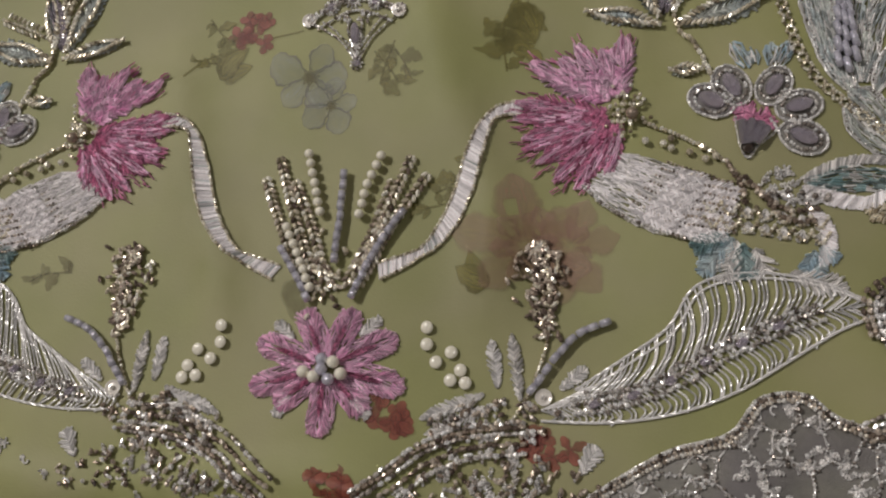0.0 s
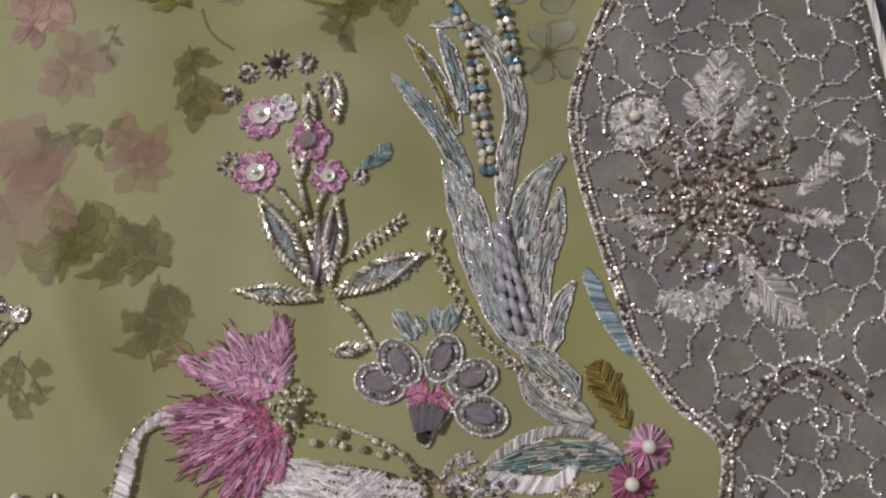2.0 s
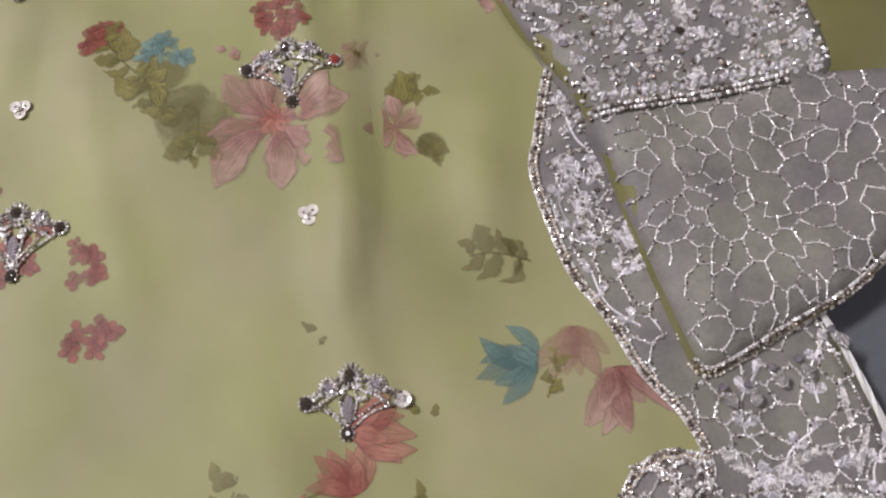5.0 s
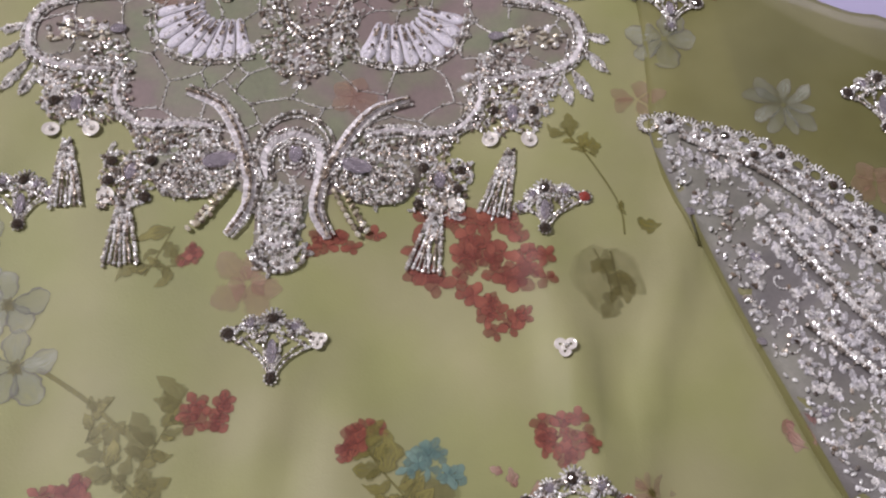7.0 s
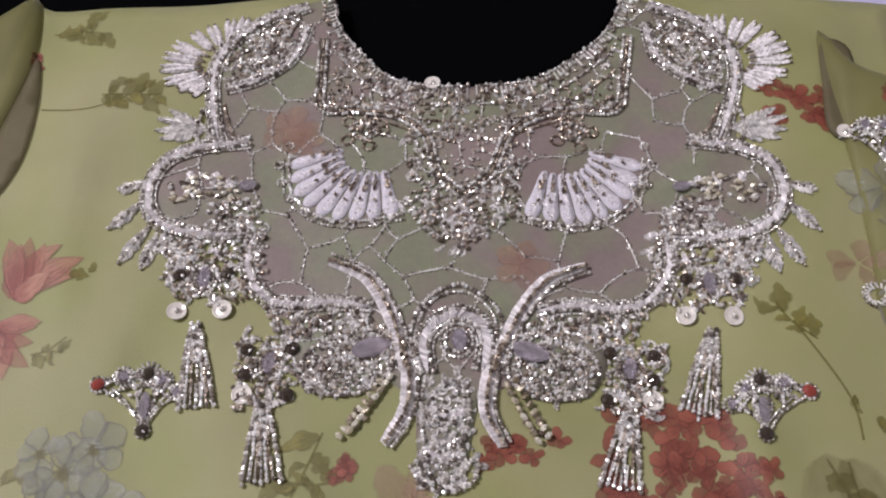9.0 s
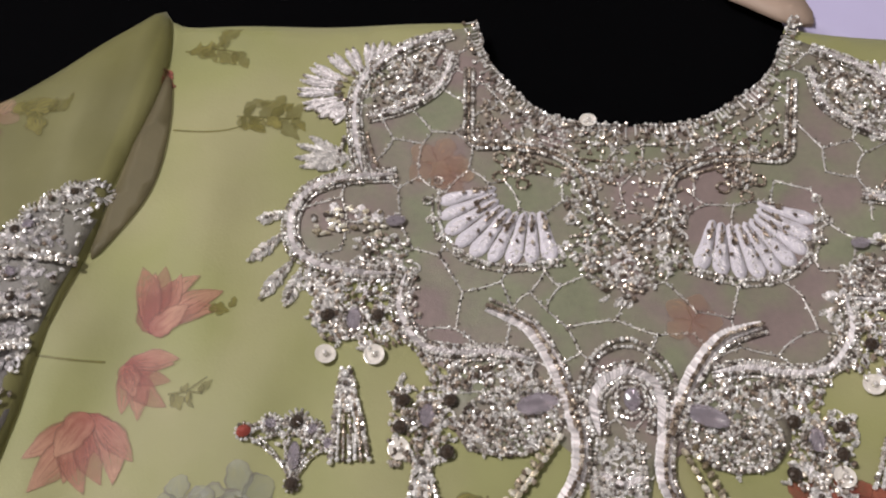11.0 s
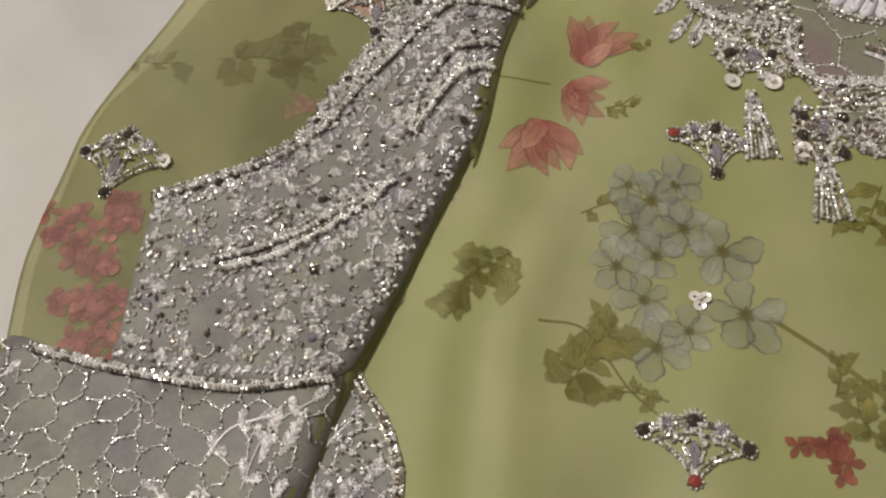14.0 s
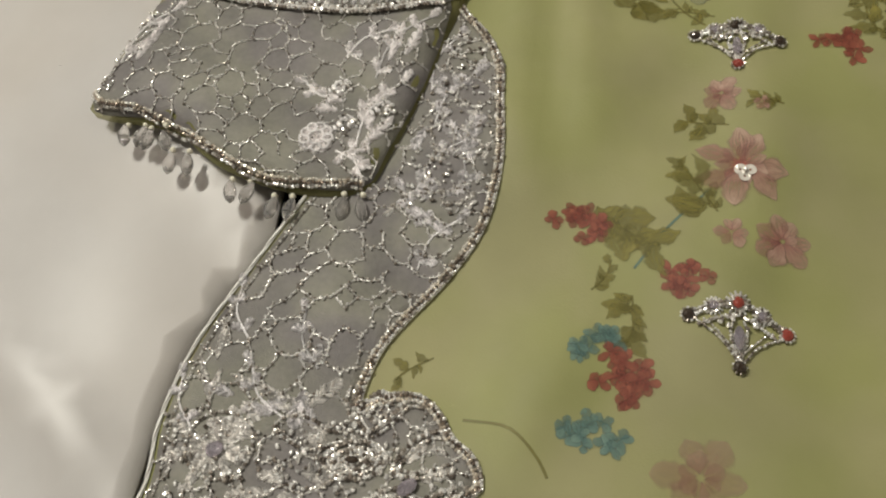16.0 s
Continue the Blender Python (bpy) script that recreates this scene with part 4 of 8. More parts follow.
print_spray([(0.134, -0.093)][0], 0.016, P_OLIVE, 6, 2.2, 2.2)
print_spray([(0.139, -0.164)][0], 0.020, P_DARK, 3, -1.4, 1.5)
print_spray([(0.156, -0.13)][0], 0.017, P_OLIVE, 2, -0.9, 0.8)
print_spray([(0.146, -0.162)][0], 0.016, P_DARK, 3, -1.4, 1.5)
print_flower([(0.163, -0.07)][0], 0.013, P_FADE, 5, 1)
print_flower([(0.178, -0.038)][0], 0.019, P_WHITE, 5, 1)
# prints on the front panel
for c, rx, ry, n, m in (
        ((-0.024, -0.224), 0.010, 0.006, 10, P_RED), ((-0.04, -0.289), 0.014, 0.008, 14, P_RED), ((0.119, -0.232), 0.011, 0.010, 20, P_RED),
        ((0.037, -0.235), 0.011, 0.004, 10, P_RED), ((0.065, -0.244), 0.011, 0.005, 12, P_TEAL), ((-0.03, -0.276), 0.009, 0.005, 9, P_TEAL),
        ((-0.001, -0.331), 0.020, 0.014, 24, P_RED), ((0.031, -0.339), 0.009, 0.010, 9, P_RED), ((-0.012, -0.305), 0.006, 0.005, 6, P_RED),
        ((-0.074, -0.259), 0.011, 0.007, 10, P_RED), ((-0.189, -0.363), 0.011, 0.006, 14, P_RED), ((-0.141, -0.386), 0.011, 0.006, 10, P_RED),
        ((-0.168, -0.431), 0.015, 0.008, 18, P_RED), ((-0.181, -0.419), 0.010, 0.005, 10, P_TEAL), ((-0.178, -0.456), 0.012, 0.007, 12, P_TEAL),
        ((0.032, -0.37), 0.010, 0.010, 10, P_RED), ((-0.037, -0.311), 0.010, 0.006, 9, P_RED)):
    print_cluster(c, rx, ry, n, m, 0.0062, RNG.uniform(-0.4, 0.4))
print_flower([(0.113, -0.284)][0], 0.037, P_PINK, 8, 2, heart=P_LOTUS, wide=0.48, point=1.15)
print_flower([(0.165, -0.292)][0], 0.016, P_PINK, 8, 1, heart=P_FADE, wide=0.5, point=1.0)
print_flower([(0.151, -0.255)][0], 0.010, P_FADE, 9, 1, heart=P_OLIVE, wide=0.45)
print_spray([(0.095, -0.249)][0], 0.012, P_PINK, 2, 2.2, 0.4)
for c, r, m, n in (((0.047, -0.245), 0.024, P_OLIVE, 9), ((0.068, -0.267), 0.022, P_OLIVE, 8), ((0.075, -0.289), 0.018, P_OLIVE, 6), ((-0.042, -0.233), 0.022, P_OLIVE, 8),
                   ((-0.043, -0.264), 0.018, P_OLIVE, 6), ((0.175, -0.271), 0.014, P_OLIVE, 4), ((0.18, -0.302), 0.010, P_OLIVE, 3), ((0.201, -0.357), 0.020, P_DARK, 7),
                   ((-0.166, -0.362), 0.024, P_OLIVE, 11), ((-0.14, -0.34), 0.022, P_OLIVE, 8), ((-0.179, -0.385), 0.013, P_OLIVE, 4), ((-0.167, -0.408), 0.017, P_OLIVE, 7),
                   ((-0.138, -0.307), 0.016, P_OLIVE, 6), ((-0.111, -0.297), 0.012, P_OLIVE, 4), ((-0.206, -0.206), 0.026, P_OLIVE, 11), ((-0.163, -0.228), 0.026, P_OLIVE, 10),
                   ((-0.143, -0.244), 0.015, P_OLIVE, 4), ((-0.069, -0.226), 0.014, P_OLIVE, 5), ((-0.055, -0.244), 0.020, P_OLIVE, 7), ((-0.053, -0.155), 0.020, P_OLIVE, 5),
                   ((-0.162, -0.162), 0.013, P_OLIVE, 3), ((-0.252, -0.436), 0.014, P_OLIVE, 4)):
    print_spray(c, r, m, n, RNG.uniform(0, 6))
print_stem([(-0.094, -0.206), (-0.073, -0.219), (-0.055, -0.233)], 0.0022, P_OLIVE)
print_stem([(-0.185, -0.217), (-0.166, -0.218), (-0.148, -0.24), (-0.136, -0.25)], 0.0013, P_OLIVE)
print_stem([(-0.229, -0.454), (-0.211, -0.456), (-0.199, -0.466), (-0.194, -0.474)], 0.0014, P_OLIVE)
print_stem([(-0.134, -0.342), (-0.152, -0.363), (-0.165, -0.383)], 0.0013, P_TEAL)
print_flower([(-0.121, -0.33)][0], 0.022, P_PINK, 7, 2, heart=P_LOTUS, wide=0.55, point=1.1)
print_flower([(-0.105, -0.366)][0], 0.013, P_PINK, 7, 2)
print_flower([(-0.129, -0.29)][0], 0.010, P_PINK, 6, 2)
print_flower([(-0.112, -0.296)][0], 0.005, P_PINK, 6, 1)
print_flower([(-0.126, -0.364)][0], 0.008, P_PINK, 6, 1)
print_flower([(-0.137, -0.467)][0], 0.018, P_FADE, 6, 2)
for c, r in zip([(-0.142, -0.157), (-0.155, -0.189), (-0.112, -0.178), (-0.103, -0.206), (-0.137, -0.223), (-0.149, -0.171)], (0.017, 0.014, 0.016, 0.017, 0.015, 0.015)):
    print_flower(c, r, P_WHITE, 5, 1, RNG.uniform(0, 6), heart=P_DARK)
for c, r in (((-0.132, -0.148), 0.014), ((-0.128, -0.169), 0.015), ((-0.139, -0.183), 0.014), ((-0.143, -0.203), 0.013), ((-0.125, -0.215), 0.012), ((-0.152, -0.150), 0.011)):
    print_flower(c, r, P_WHITE, 5, 1, RNG.uniform(0, 6), heart=P_DARK)
# prints on the sleeves
print_flower([(-0.294, -0.034)][0], 0.042, P_PINK, 6, 2, heart=P_LOTUS, wide=0.6, point=1.0)
print_flower([(-0.261, 0.002)][0], 0.014, P_FADE, 5, 1)
print_spray([(-0.245, 0.011)][0], 0.018, P_OLIVE, 4)
print_spray([(-0.327, -0.105)][0], 0.026, P_DARK, 6)
print_spray([(-0.307, -0.095)][0], 0.024, P_DARK, 6, -1.5, 2.5)
print_spray([(-0.376, -0.107)][0], 0.020, P_DARK, 5)
for c in [(-0.4, -0.195), (-0.374, -0.19), (-0.375, -0.211), (-0.376, -0.226), (-0.358, -0.233), (-0.364, -0.25)]:
    print_cluster(c, 0.012, 0.012, 9, P_RED, 0.008)
print_cluster([(-0.301, -0.13)][0], 0.006, 0.008, 6, P_FADE, 0.006)
print_spray([(0.321, -0.146)][0], 0.024, P_DARK, 7)
print_flower([(0.23, -0.077)][0], 0.018, P_WHITE, 9, 1, wide=0.4)
print_flower([(0.265, -0.119)][0], 0.013, P_FADE, 6, 1)
# prints on the skirt
for c, r, a in zip([(0.143, -0.42), (0.133, -0.439), (0.118, -0.467)], (0.015, 0.013, 0.017), (0.2, 2.0, 0.8)):
    print_lotus(c, r, a, P_LOTUS)
for c, r, m, n in (((0.045, -0.485), 0.020, P_PINK, 7), ((0.051, -0.524), 0.017, P_FADE, 7), ((0.073, -0.561), 0.014, P_FADE, 6), ((0.02, -0.569), 0.034, P_FADE, 7),
                   ((0.076, -0.57), 0.014, P_FADE, 6), ((0.1, -0.728), 0.022, P_FADE, 6), ((0.083, -0.728), 0.027, P_FADE, 6), ((0.036, -0.501), 0.012, P_PINK, 5)):
    print_flower(c, r * 1.12, m, n, 2, RNG.uniform(0, 6), wide=0.6, point=1.0)
for c, r in (((0.101, -0.487), 0.011), ((0.126, -0.488), 0.014), ((0.121, -0.502), 0.009), ((0.243, -0.52), 0.020), ((0.239, -0.554), 0.016), ((-0.014, -0.649), 0.020), ((-0.003, -0.663), 0.014)):
    print_flower(c, r, P_WHITE, 5, 1, RNG.uniform(0, 6), heart=P_DARK)
for c, r, m, n in (((0.086, -0.443), 0.019, P_OLIVE, 4), ((0.055, -0.467), 0.018, P_OLIVE, 5), ((0.103, -0.539), 0.022, P_OLIVE, 9), ((0.179, -0.507), 0.022, P_OLIVE, 9),
                   ((0.165, -0.525), 0.020, P_DARK, 6), ((0.095, -0.498), 0.016, P_OLIVE, 5), ((0.161, -0.455), 0.014, P_OLIVE, 3), ((0.069, -0.518), 0.012, P_DARK, 4),
                   ((0.166, -0.416), 0.009, P_OLIVE, 2), ((0.217, -0.407), 0.013, P_OLIVE, 4), ((0.063, -0.6), 0.032, P_OLIVE, 12), ((0.076, -0.631), 0.022, P_OLIVE, 6),
                   ((0.022, -0.647), 0.016, P_OLIVE, 4), ((0.065, -0.557), 0.014, P_OLIVE, 4), ((-0.057, -0.624), 0.014, P_OLIVE, 4), ((-0.064, -0.638), 0.013, P_OLIVE, 3),
                   ((0.074, -0.637), 0.019, P_OLIVE, 5), ((0.022, -0.648), 0.014, P_OLIVE, 4), ((0.052, -0.699), 0.016, P_OLIVE, 5), ((0.042, -0.709), 0.012, P_OLIVE, 3), ((-0.13, -0.741), 0.016, P_DARK, 5),
                   ((0.128, -0.382), 0.010, P_DARK, 2), ((0.029, -0.647), 0.014, P_DARK, 4), ((0.045, -0.553), 0.017, P_DARK, 5)):
    print_spray(c, r, m, n, RNG.uniform(0, 6))
for c in [(0.032, -0.794), (0.008, -0.823), (0.094, -0.803), (-0.043, -0.625)]:
    print_cluster(c, 0.009, 0.008, 8, P_RED, 0.007)
print_lotus([(0.205, -0.401)][0], 0.014, 3.0, P_TEAL)
print_lotus([(0.243, -0.417)][0], 0.018, -1.5, P_PINK)
print_lotus([(0.228, -0.396)][0], 0.014, -1.6, P_FADE)
print_stem([(0.125, -0.442), (0.108, -0.449), (0.091, -0.455), (0.074, -0.463), (0.06, -0.47)], 0.0015, P_OLIVE)
print_stem([(0.099, -0.462), (0.086, -0.461), (0.074, -0.463)], 0.0012, P_OLIVE)
print_stem([(0.141, -0.506), (0.151, -0.516), (0.168, -0.522)], 0.0022, P_OLIVE)
print_stem([(0.106, -0.508), (0.109, -0.52), (0.117, -0.528)], 0.0012, P_OLIVE)
print_stem([(-0.075, -0.646), (-0.064, -0.637), (-0.048, -0.633)], 0.0012, P_OLIVE)
print_stem([(-0.038, -0.629), (-0.019, -0.626)], 0.001, P_OLIVE)

# broad brushed leaves, darker towards the stalk
def print_broad_leaf(c, r, a, material, n=2):
    P = Print()
    for k in range(n):
        b = a + (k - (n - 1) / 2) * 0.8 + RNG.normal(0, 0.1)
        base = polar(c, 0.5 * r, b + math.pi)
        P.petal(base, polar(base, r * RNG.uniform(1.0, 1.25), b), r * RNG.uniform(0.62, 0.8), RNG.normal(0, 0.08), 0.75, 0.9, 0.06)
    P.emit("printed_broad_leaf", material)


for c, r, a, m, n in (((0.1379, -0.1618), 0.030, -1.5, P_SHADE, 1), ((0.148, -0.158), 0.022, -0.9, P_SHADE, 1), ((0.077, -0.278), 0.034, -0.9, P_SHADE, 3), ((0.065, -0.259), 0.026, -2.4, P_SHADE, 2), ((0.1693, -0.2724), 0.018, 1.1, P_OLIVE, 2),
                      ((0.1801, -0.3029), 0.016, -0.8, P_DARK, 2), ((0.2139, -0.2299), 0.014, -1.4, P_PINK, 2), ((-0.052, -0.641), 0.018, 0.4, P_OLIVE, 2), ((-0.013, -0.749), 0.018, -1.2, P_SHADE, 2),
                      ((0.0625, -0.7403), 0.016, 2.2, P_OLIVE, 2), ((0.0674, -0.6011), 0.020, 2.8, P_OLIVE, 3), ((0.0806, -0.6289), 0.020, -1.4, P_OLIVE, 2), ((0.0338, -0.5637), 0.024, 2.6, P_FADE, 3),
                      ((-0.1427, -0.3505), 0.015, 2.5, P_OLIVE, 2), ((-0.1639, -0.2255), 0.016, -2.0, P_OLIVE, 2)):
    print_broad_leaf(c, r, a, m, n)
print_lotus((-0.0388, -0.5951), 0.010, 3.0, P_TEAL)

# ---- beaded cords along the borders ----
def edging(curve, inward, parent, surf=None):
    a, b, c, d = Work(surf), Work(surf), Work(surf), Work(surf)
    bead_row(a, curve, 0.00105, 1.7, 0.0004 * inward)
    bead_row(d, curve, 0.00105, 1.7, 0.0029 * inward)
    bead_row(b, curve, 0.0008, 2.2, 0.0016 * inward, 1.2, dz=0.0006)
    c.cord(np.asarray(curve), 0.0006)
    ob = a.emit("beaded_edging", SILVER, parent, "double row of small silver beads", "stuff")
    d.emit("champagne_bead_line", CHAMPAGNE, ob, "row of champagne beads", "stuff")
    b.emit("bronze_bead_line", BRONZE, ob, "fine bronze bead row", "stuff")
    c.emit("edge_cord", ZARI, ob, "silver twisted cord", "stuff")


for curve, s in ((BORDER_IN_L, -1), (SCALLOP_L, -1), (BORDER_LOW_L, -1), (BORDER_IN_R, 1), (SCALLOP_R, 1), (BORDER_LOW_R, 1), (HEM_R, 1)):
    edging(curve, s, tunic, body_height)
for curve, s in ((BORDER_OUT_L, 1), (BORDER_OUT_R, -1)):
    w = Work(body_height)
    w.cord(np.asarray(curve) + (0.0010 * s, 0), 0.0009 if s > 0 else 0.0015, -0.0005)
    w.emit("piping", PIPING, tunic, "ivory piping along the side slit")
    w = Work(body_height)
    bead_row(w, np.asarray(curve) + (0.006 * s, 0), 0.0007, 2.2)
    w.emit("beaded_side_edging", SILVER, tunic, "single silver bead line", "stuff")

for poly, seed in ((LACE_L, 5), (LACE_R, 8)):
    w, b = Work(body_height), Work(body_height)
    lace_net(poly, 0.0108, seed, w, b)
    ob = w.emit("lace_net", ZARI, tunic, "silver corded lace net of uneven cells", "stuff")
    b.emit("net_bead_dusting", SILVER, ob, "tiny silver beads on the net", "stuff")


# ---- scattered fan motifs and sequin dots ----
def fan_motif(left, top, right, bottom, gems, seq=()):
    L, T, R, B = (np.array(p) for p in (left, top, right, bottom))
    w, th = Work(), Work()
    u = (T - B) / np.linalg.norm(T - B)
    mid = B * 0.45 + T * 0.55
    stops = [L, L * 0.5 + T * 0.5 + u * 0.0012, T, R * 0.5 + T * 0.5 + u * 0.0012, R]
    arc = spline(stops, 0.001)
    low = [p * 0.8 + B * 0.2 for p in stops]
    bead_row(w, arc, 0.0010, 1.6, -0.0008)
    bead_row(w, arc, 0.0009, 1.7, 0.0010)
    bead_row(w, spline(low, 0.001), 0.0009, 1.7)
    for q in (stops[0], stops[4]):
        path = [q * 0.9 + B * 0.1, (q * 0.45 + B * 0.55) * 0.8 + mid * 0.2, B]
        bead_row(w, path, 0.0007, 1.7, 0.0003)
        bead_row(w, [q * 0.7 + mid * 0.3, (q + mid) / 2 - u * 0.002, B * 0.7 + mid * 0.3], 0.0006, 1.9)
    for side in (-1, 1):
        v = np.array((-u[1], u[0])) * side
        bead_row(w, [mid + v * 0.0022 + u * 0.004, mid + v * 0.0034 - u * 0.001, B + u * 0.003], 0.0007, 1.7)
        for k in range(6):
            w.bead(mid + v * RNG.uniform(0.002, 0.008) + u * RNG.uniform(0.001, 0.006), 0.0009, 0.0014, RNG.uniform(0, 3), dz=0.0003)
    for k, p in enumerate(stops):
        rr = (0.0029, 0.0026, 0.0034, 0.0026, 0.0029)[k]
        for a in np.linspace(0, 6.28, 12)[:-1]:
            w.bead(polar(p, rr, a), 0.0008)
        if k in (1, 2, 3):
            for a in np.linspace(0, 6.28, 15)[:-1]:
                th.stitch(polar(p, 0.0020, a), polar(p, 0.0054 if k == 2 else 0.0042, a), 0.0009, 0.0008)
    for a in np.linspace(0, 6.28, 10)[:-1]:
        w.bead(polar(B, 0.0027, a), 0.0007)
    leaf(th, B + u * 0.002, mid, 0.007, sw=0.0006)
    ob = w.emit("fan_motif", SILVER, tunic, "fan-shaped motif of silver beads, gems and thread")
    th.emit("fan_thread", ZARI, ob)
    for p, g in zip([*stops, B], gems):
        if g == "s":
            sequin(p, 0.0034, ob)
        elif g == "f":
            for a in (0.5, 2.6, 4.7):
                piece("sequin", polar(p, 0.0019, a), 0.0023, SEQUIN, ob, dz=0.0012)
        else:
            piece("gem", p, 0.0025 if g in "dr" else 0.0019, {"d": DARKGEM, "r": REDGEM, "c": CRYSTAL}[g], ob, RNG.uniform(0, 3), 1.12, dz=0.0006)
    piece("gem", mid * 0.8 + B * 0.2, 0.0022, CRYSTAL, ob, math.atan2(u[1], u[0]), 2.4, dz=0.0012, label="long lilac crystal")


FANS = (
    ((-0.016, -0.622), (0.005, -0.613), (0.027, -0.622), (0.008, -0.645), "scccsc"),
    ((0.119, -0.409), (0.137, -0.4), (0.157, -0.411), (0.134, -0.422), "dcdcsd"),
    ((-0.01, -0.447), (0.01, -0.441), (0.029, -0.453), (0.009, -0.463), "dcdcdd"),
    ((-0.019, -0.191), (-0.001, -0.184), (0.018, -0.193), (0, -0.21), "dcdcfd"),
    ((0.102, -0.259), (0.12, -0.25), (0.141, -0.259), (0.121, -0.276), "dcdcrd"),
    ((-0.017, -0.323), (0.002, -0.315), (0.021, -0.324), (0.001, -0.343), "scdcdd"),
    ((-0.134, -0.124), (-0.116, -0.119), (-0.104, -0.126), (-0.115, -0.141), "rcdccd"),
    ((0.105, -0.129), (0.116, -0.12), (0.134, -0.124), (0.115, -0.141), "ccdcrd"))
MORE_FANS = (
    ((0.168, -0.008), (0.183, -0.008), (0.196, -0.018), (0.182, -0.031), "scccdc"),
    ((-0.299, -0.066), (-0.277, -0.058), (-0.263, -0.061), (-0.275, -0.082), "fcdccd"),
    ((-0.396, -0.16), (-0.378, -0.15), (-0.357, -0.163), (-0.381, -0.18), "dcdcsd"),
    ((-0.141, -0.257), (-0.123, -0.252), (-0.103, -0.261), (-0.122, -0.275), "dcdcdr"),
    ((-0.143, -0.403), (-0.124, -0.397), (-0.104, -0.407), (-0.123, -0.423), "dcrcrd"),
    ((0.262, -0.07), (0.279, -0.06), (0.298, -0.071), (0.277, -0.089), "dcdcdd"))
for f in (*FANS, *MORE_FANS):
    fan_motif(*f)


def sequin_dot(c):
    w = Work()
    w.bead(c, 0.0009, dz=0.0012)
    for a in (0.4, 2.5, 4.6):
        w.bead(polar(c, 0.0008, a), 0.0005, dz=0.0011)
    ob = w.emit("sequin_dot", SILVER, tunic, "cluster of three ivory sequins sewn with a bead")
    for a in (0.5, 2.6, 4.7):
        piece("sequin", polar(c, 0.0023, a + RNG.normal(0, 0.1)), 0.0026, SEQUIN, ob, dz=0.0004)


for c in [(0.12, -0.197), (0.002, -0.266), (0.125, -0.33), (-0.121, -0.201), (-0.12, -0.334), (0.136, -0.47), (-0.031, -0.358)]:
    sequin_dot(c)


# ---- the embroidered yoke ----
def both(fn):
    fn(lambda pts: [tuple(p) for p in pts])
    fn(mir)


half = [(-0.06, 0.076), (-0.073, 0.071), (-0.096, 0.053), (-0.109, 0.038), (-0.112, 0.022), (-0.111, -0.008), (-0.127, -0.018), (-0.132, -0.036), (-0.127, -0.052), (-0.108, -0.059), (-0.088, -0.061), (-0.082, -0.076), (-0.074, -0.09), (-0.062, -0.097), (-0.061, -0.117), (-0.055, -0.126), (-0.035, -0.127), (-0.024, -0.121)]
low = [(-0.013, -0.129), (-0.012, -0.153), (-0.002, -0.162)]
yoke_poly = np.array([*half, *low, *mir(low[:2])[::-1], *mir(half)[::-1], *NECK[::-1]])
yoke = sheet("yoke_ground", yoke_poly, 0.006, lambda p: body_height(p) + 0.0006, 0.0004, YOKENET, tunic, "sheer sage net yoke")
w, b = Work(), Work()
lace_net(yoke_poly, 0.019, 21, w, b, thick=0.00052)
ob = w.emit("yoke_net_thread", ZARI, yoke, "fine corded net lines", "stuff")
b.emit("yoke_net_bead", SILVER, yoke, "tiny silver beads on the net", "stuff")


def scroll(w, b, pts, width=0.0032, rows=True, dark=None):
    """A raised white satin band between bead lines, fine ones outside."""
    width *= 0.72
    band(w, pts, width, sw=0.0006, sh=0.0012, dz=0.0010)
    if rows:
        for side in (1, -1):
            bead_row(b, pts, 0.00095, 1.65, side * width * 0.70, dz=0.0006)
            bead_row(dark or b, pts, 0.0007, 1.8, side * (width * 0.70 + 0.0015), dz=0.0002)


def tendril(w, b, dark, pts, width=0.006):
    """A padded white leaf with a spine of dark beads and a bead line on one side."""
    c = spline(pts, 0.0007)
    t, nv = normals(c)
    m = len(c)
    for k in range(m):
        wd = width * math.sin(math.pi * (0.12 + 0.76 * k / m)) ** 0.6 * RNG.uniform(0.9, 1.06)
        w.stitch(c[k] - nv[k] * wd / 2, c[k] + nv[k] * wd / 2 + t[k] * 0.0008, 0.0009, 0.0014, 0.0006)
    bead_row(dark, pts, 0.0010, 1.55, 0.0004, dz=0.0020)
    bead_row(b, pts, 0.0009, 1.6, width * 0.56, dz=0.0004)


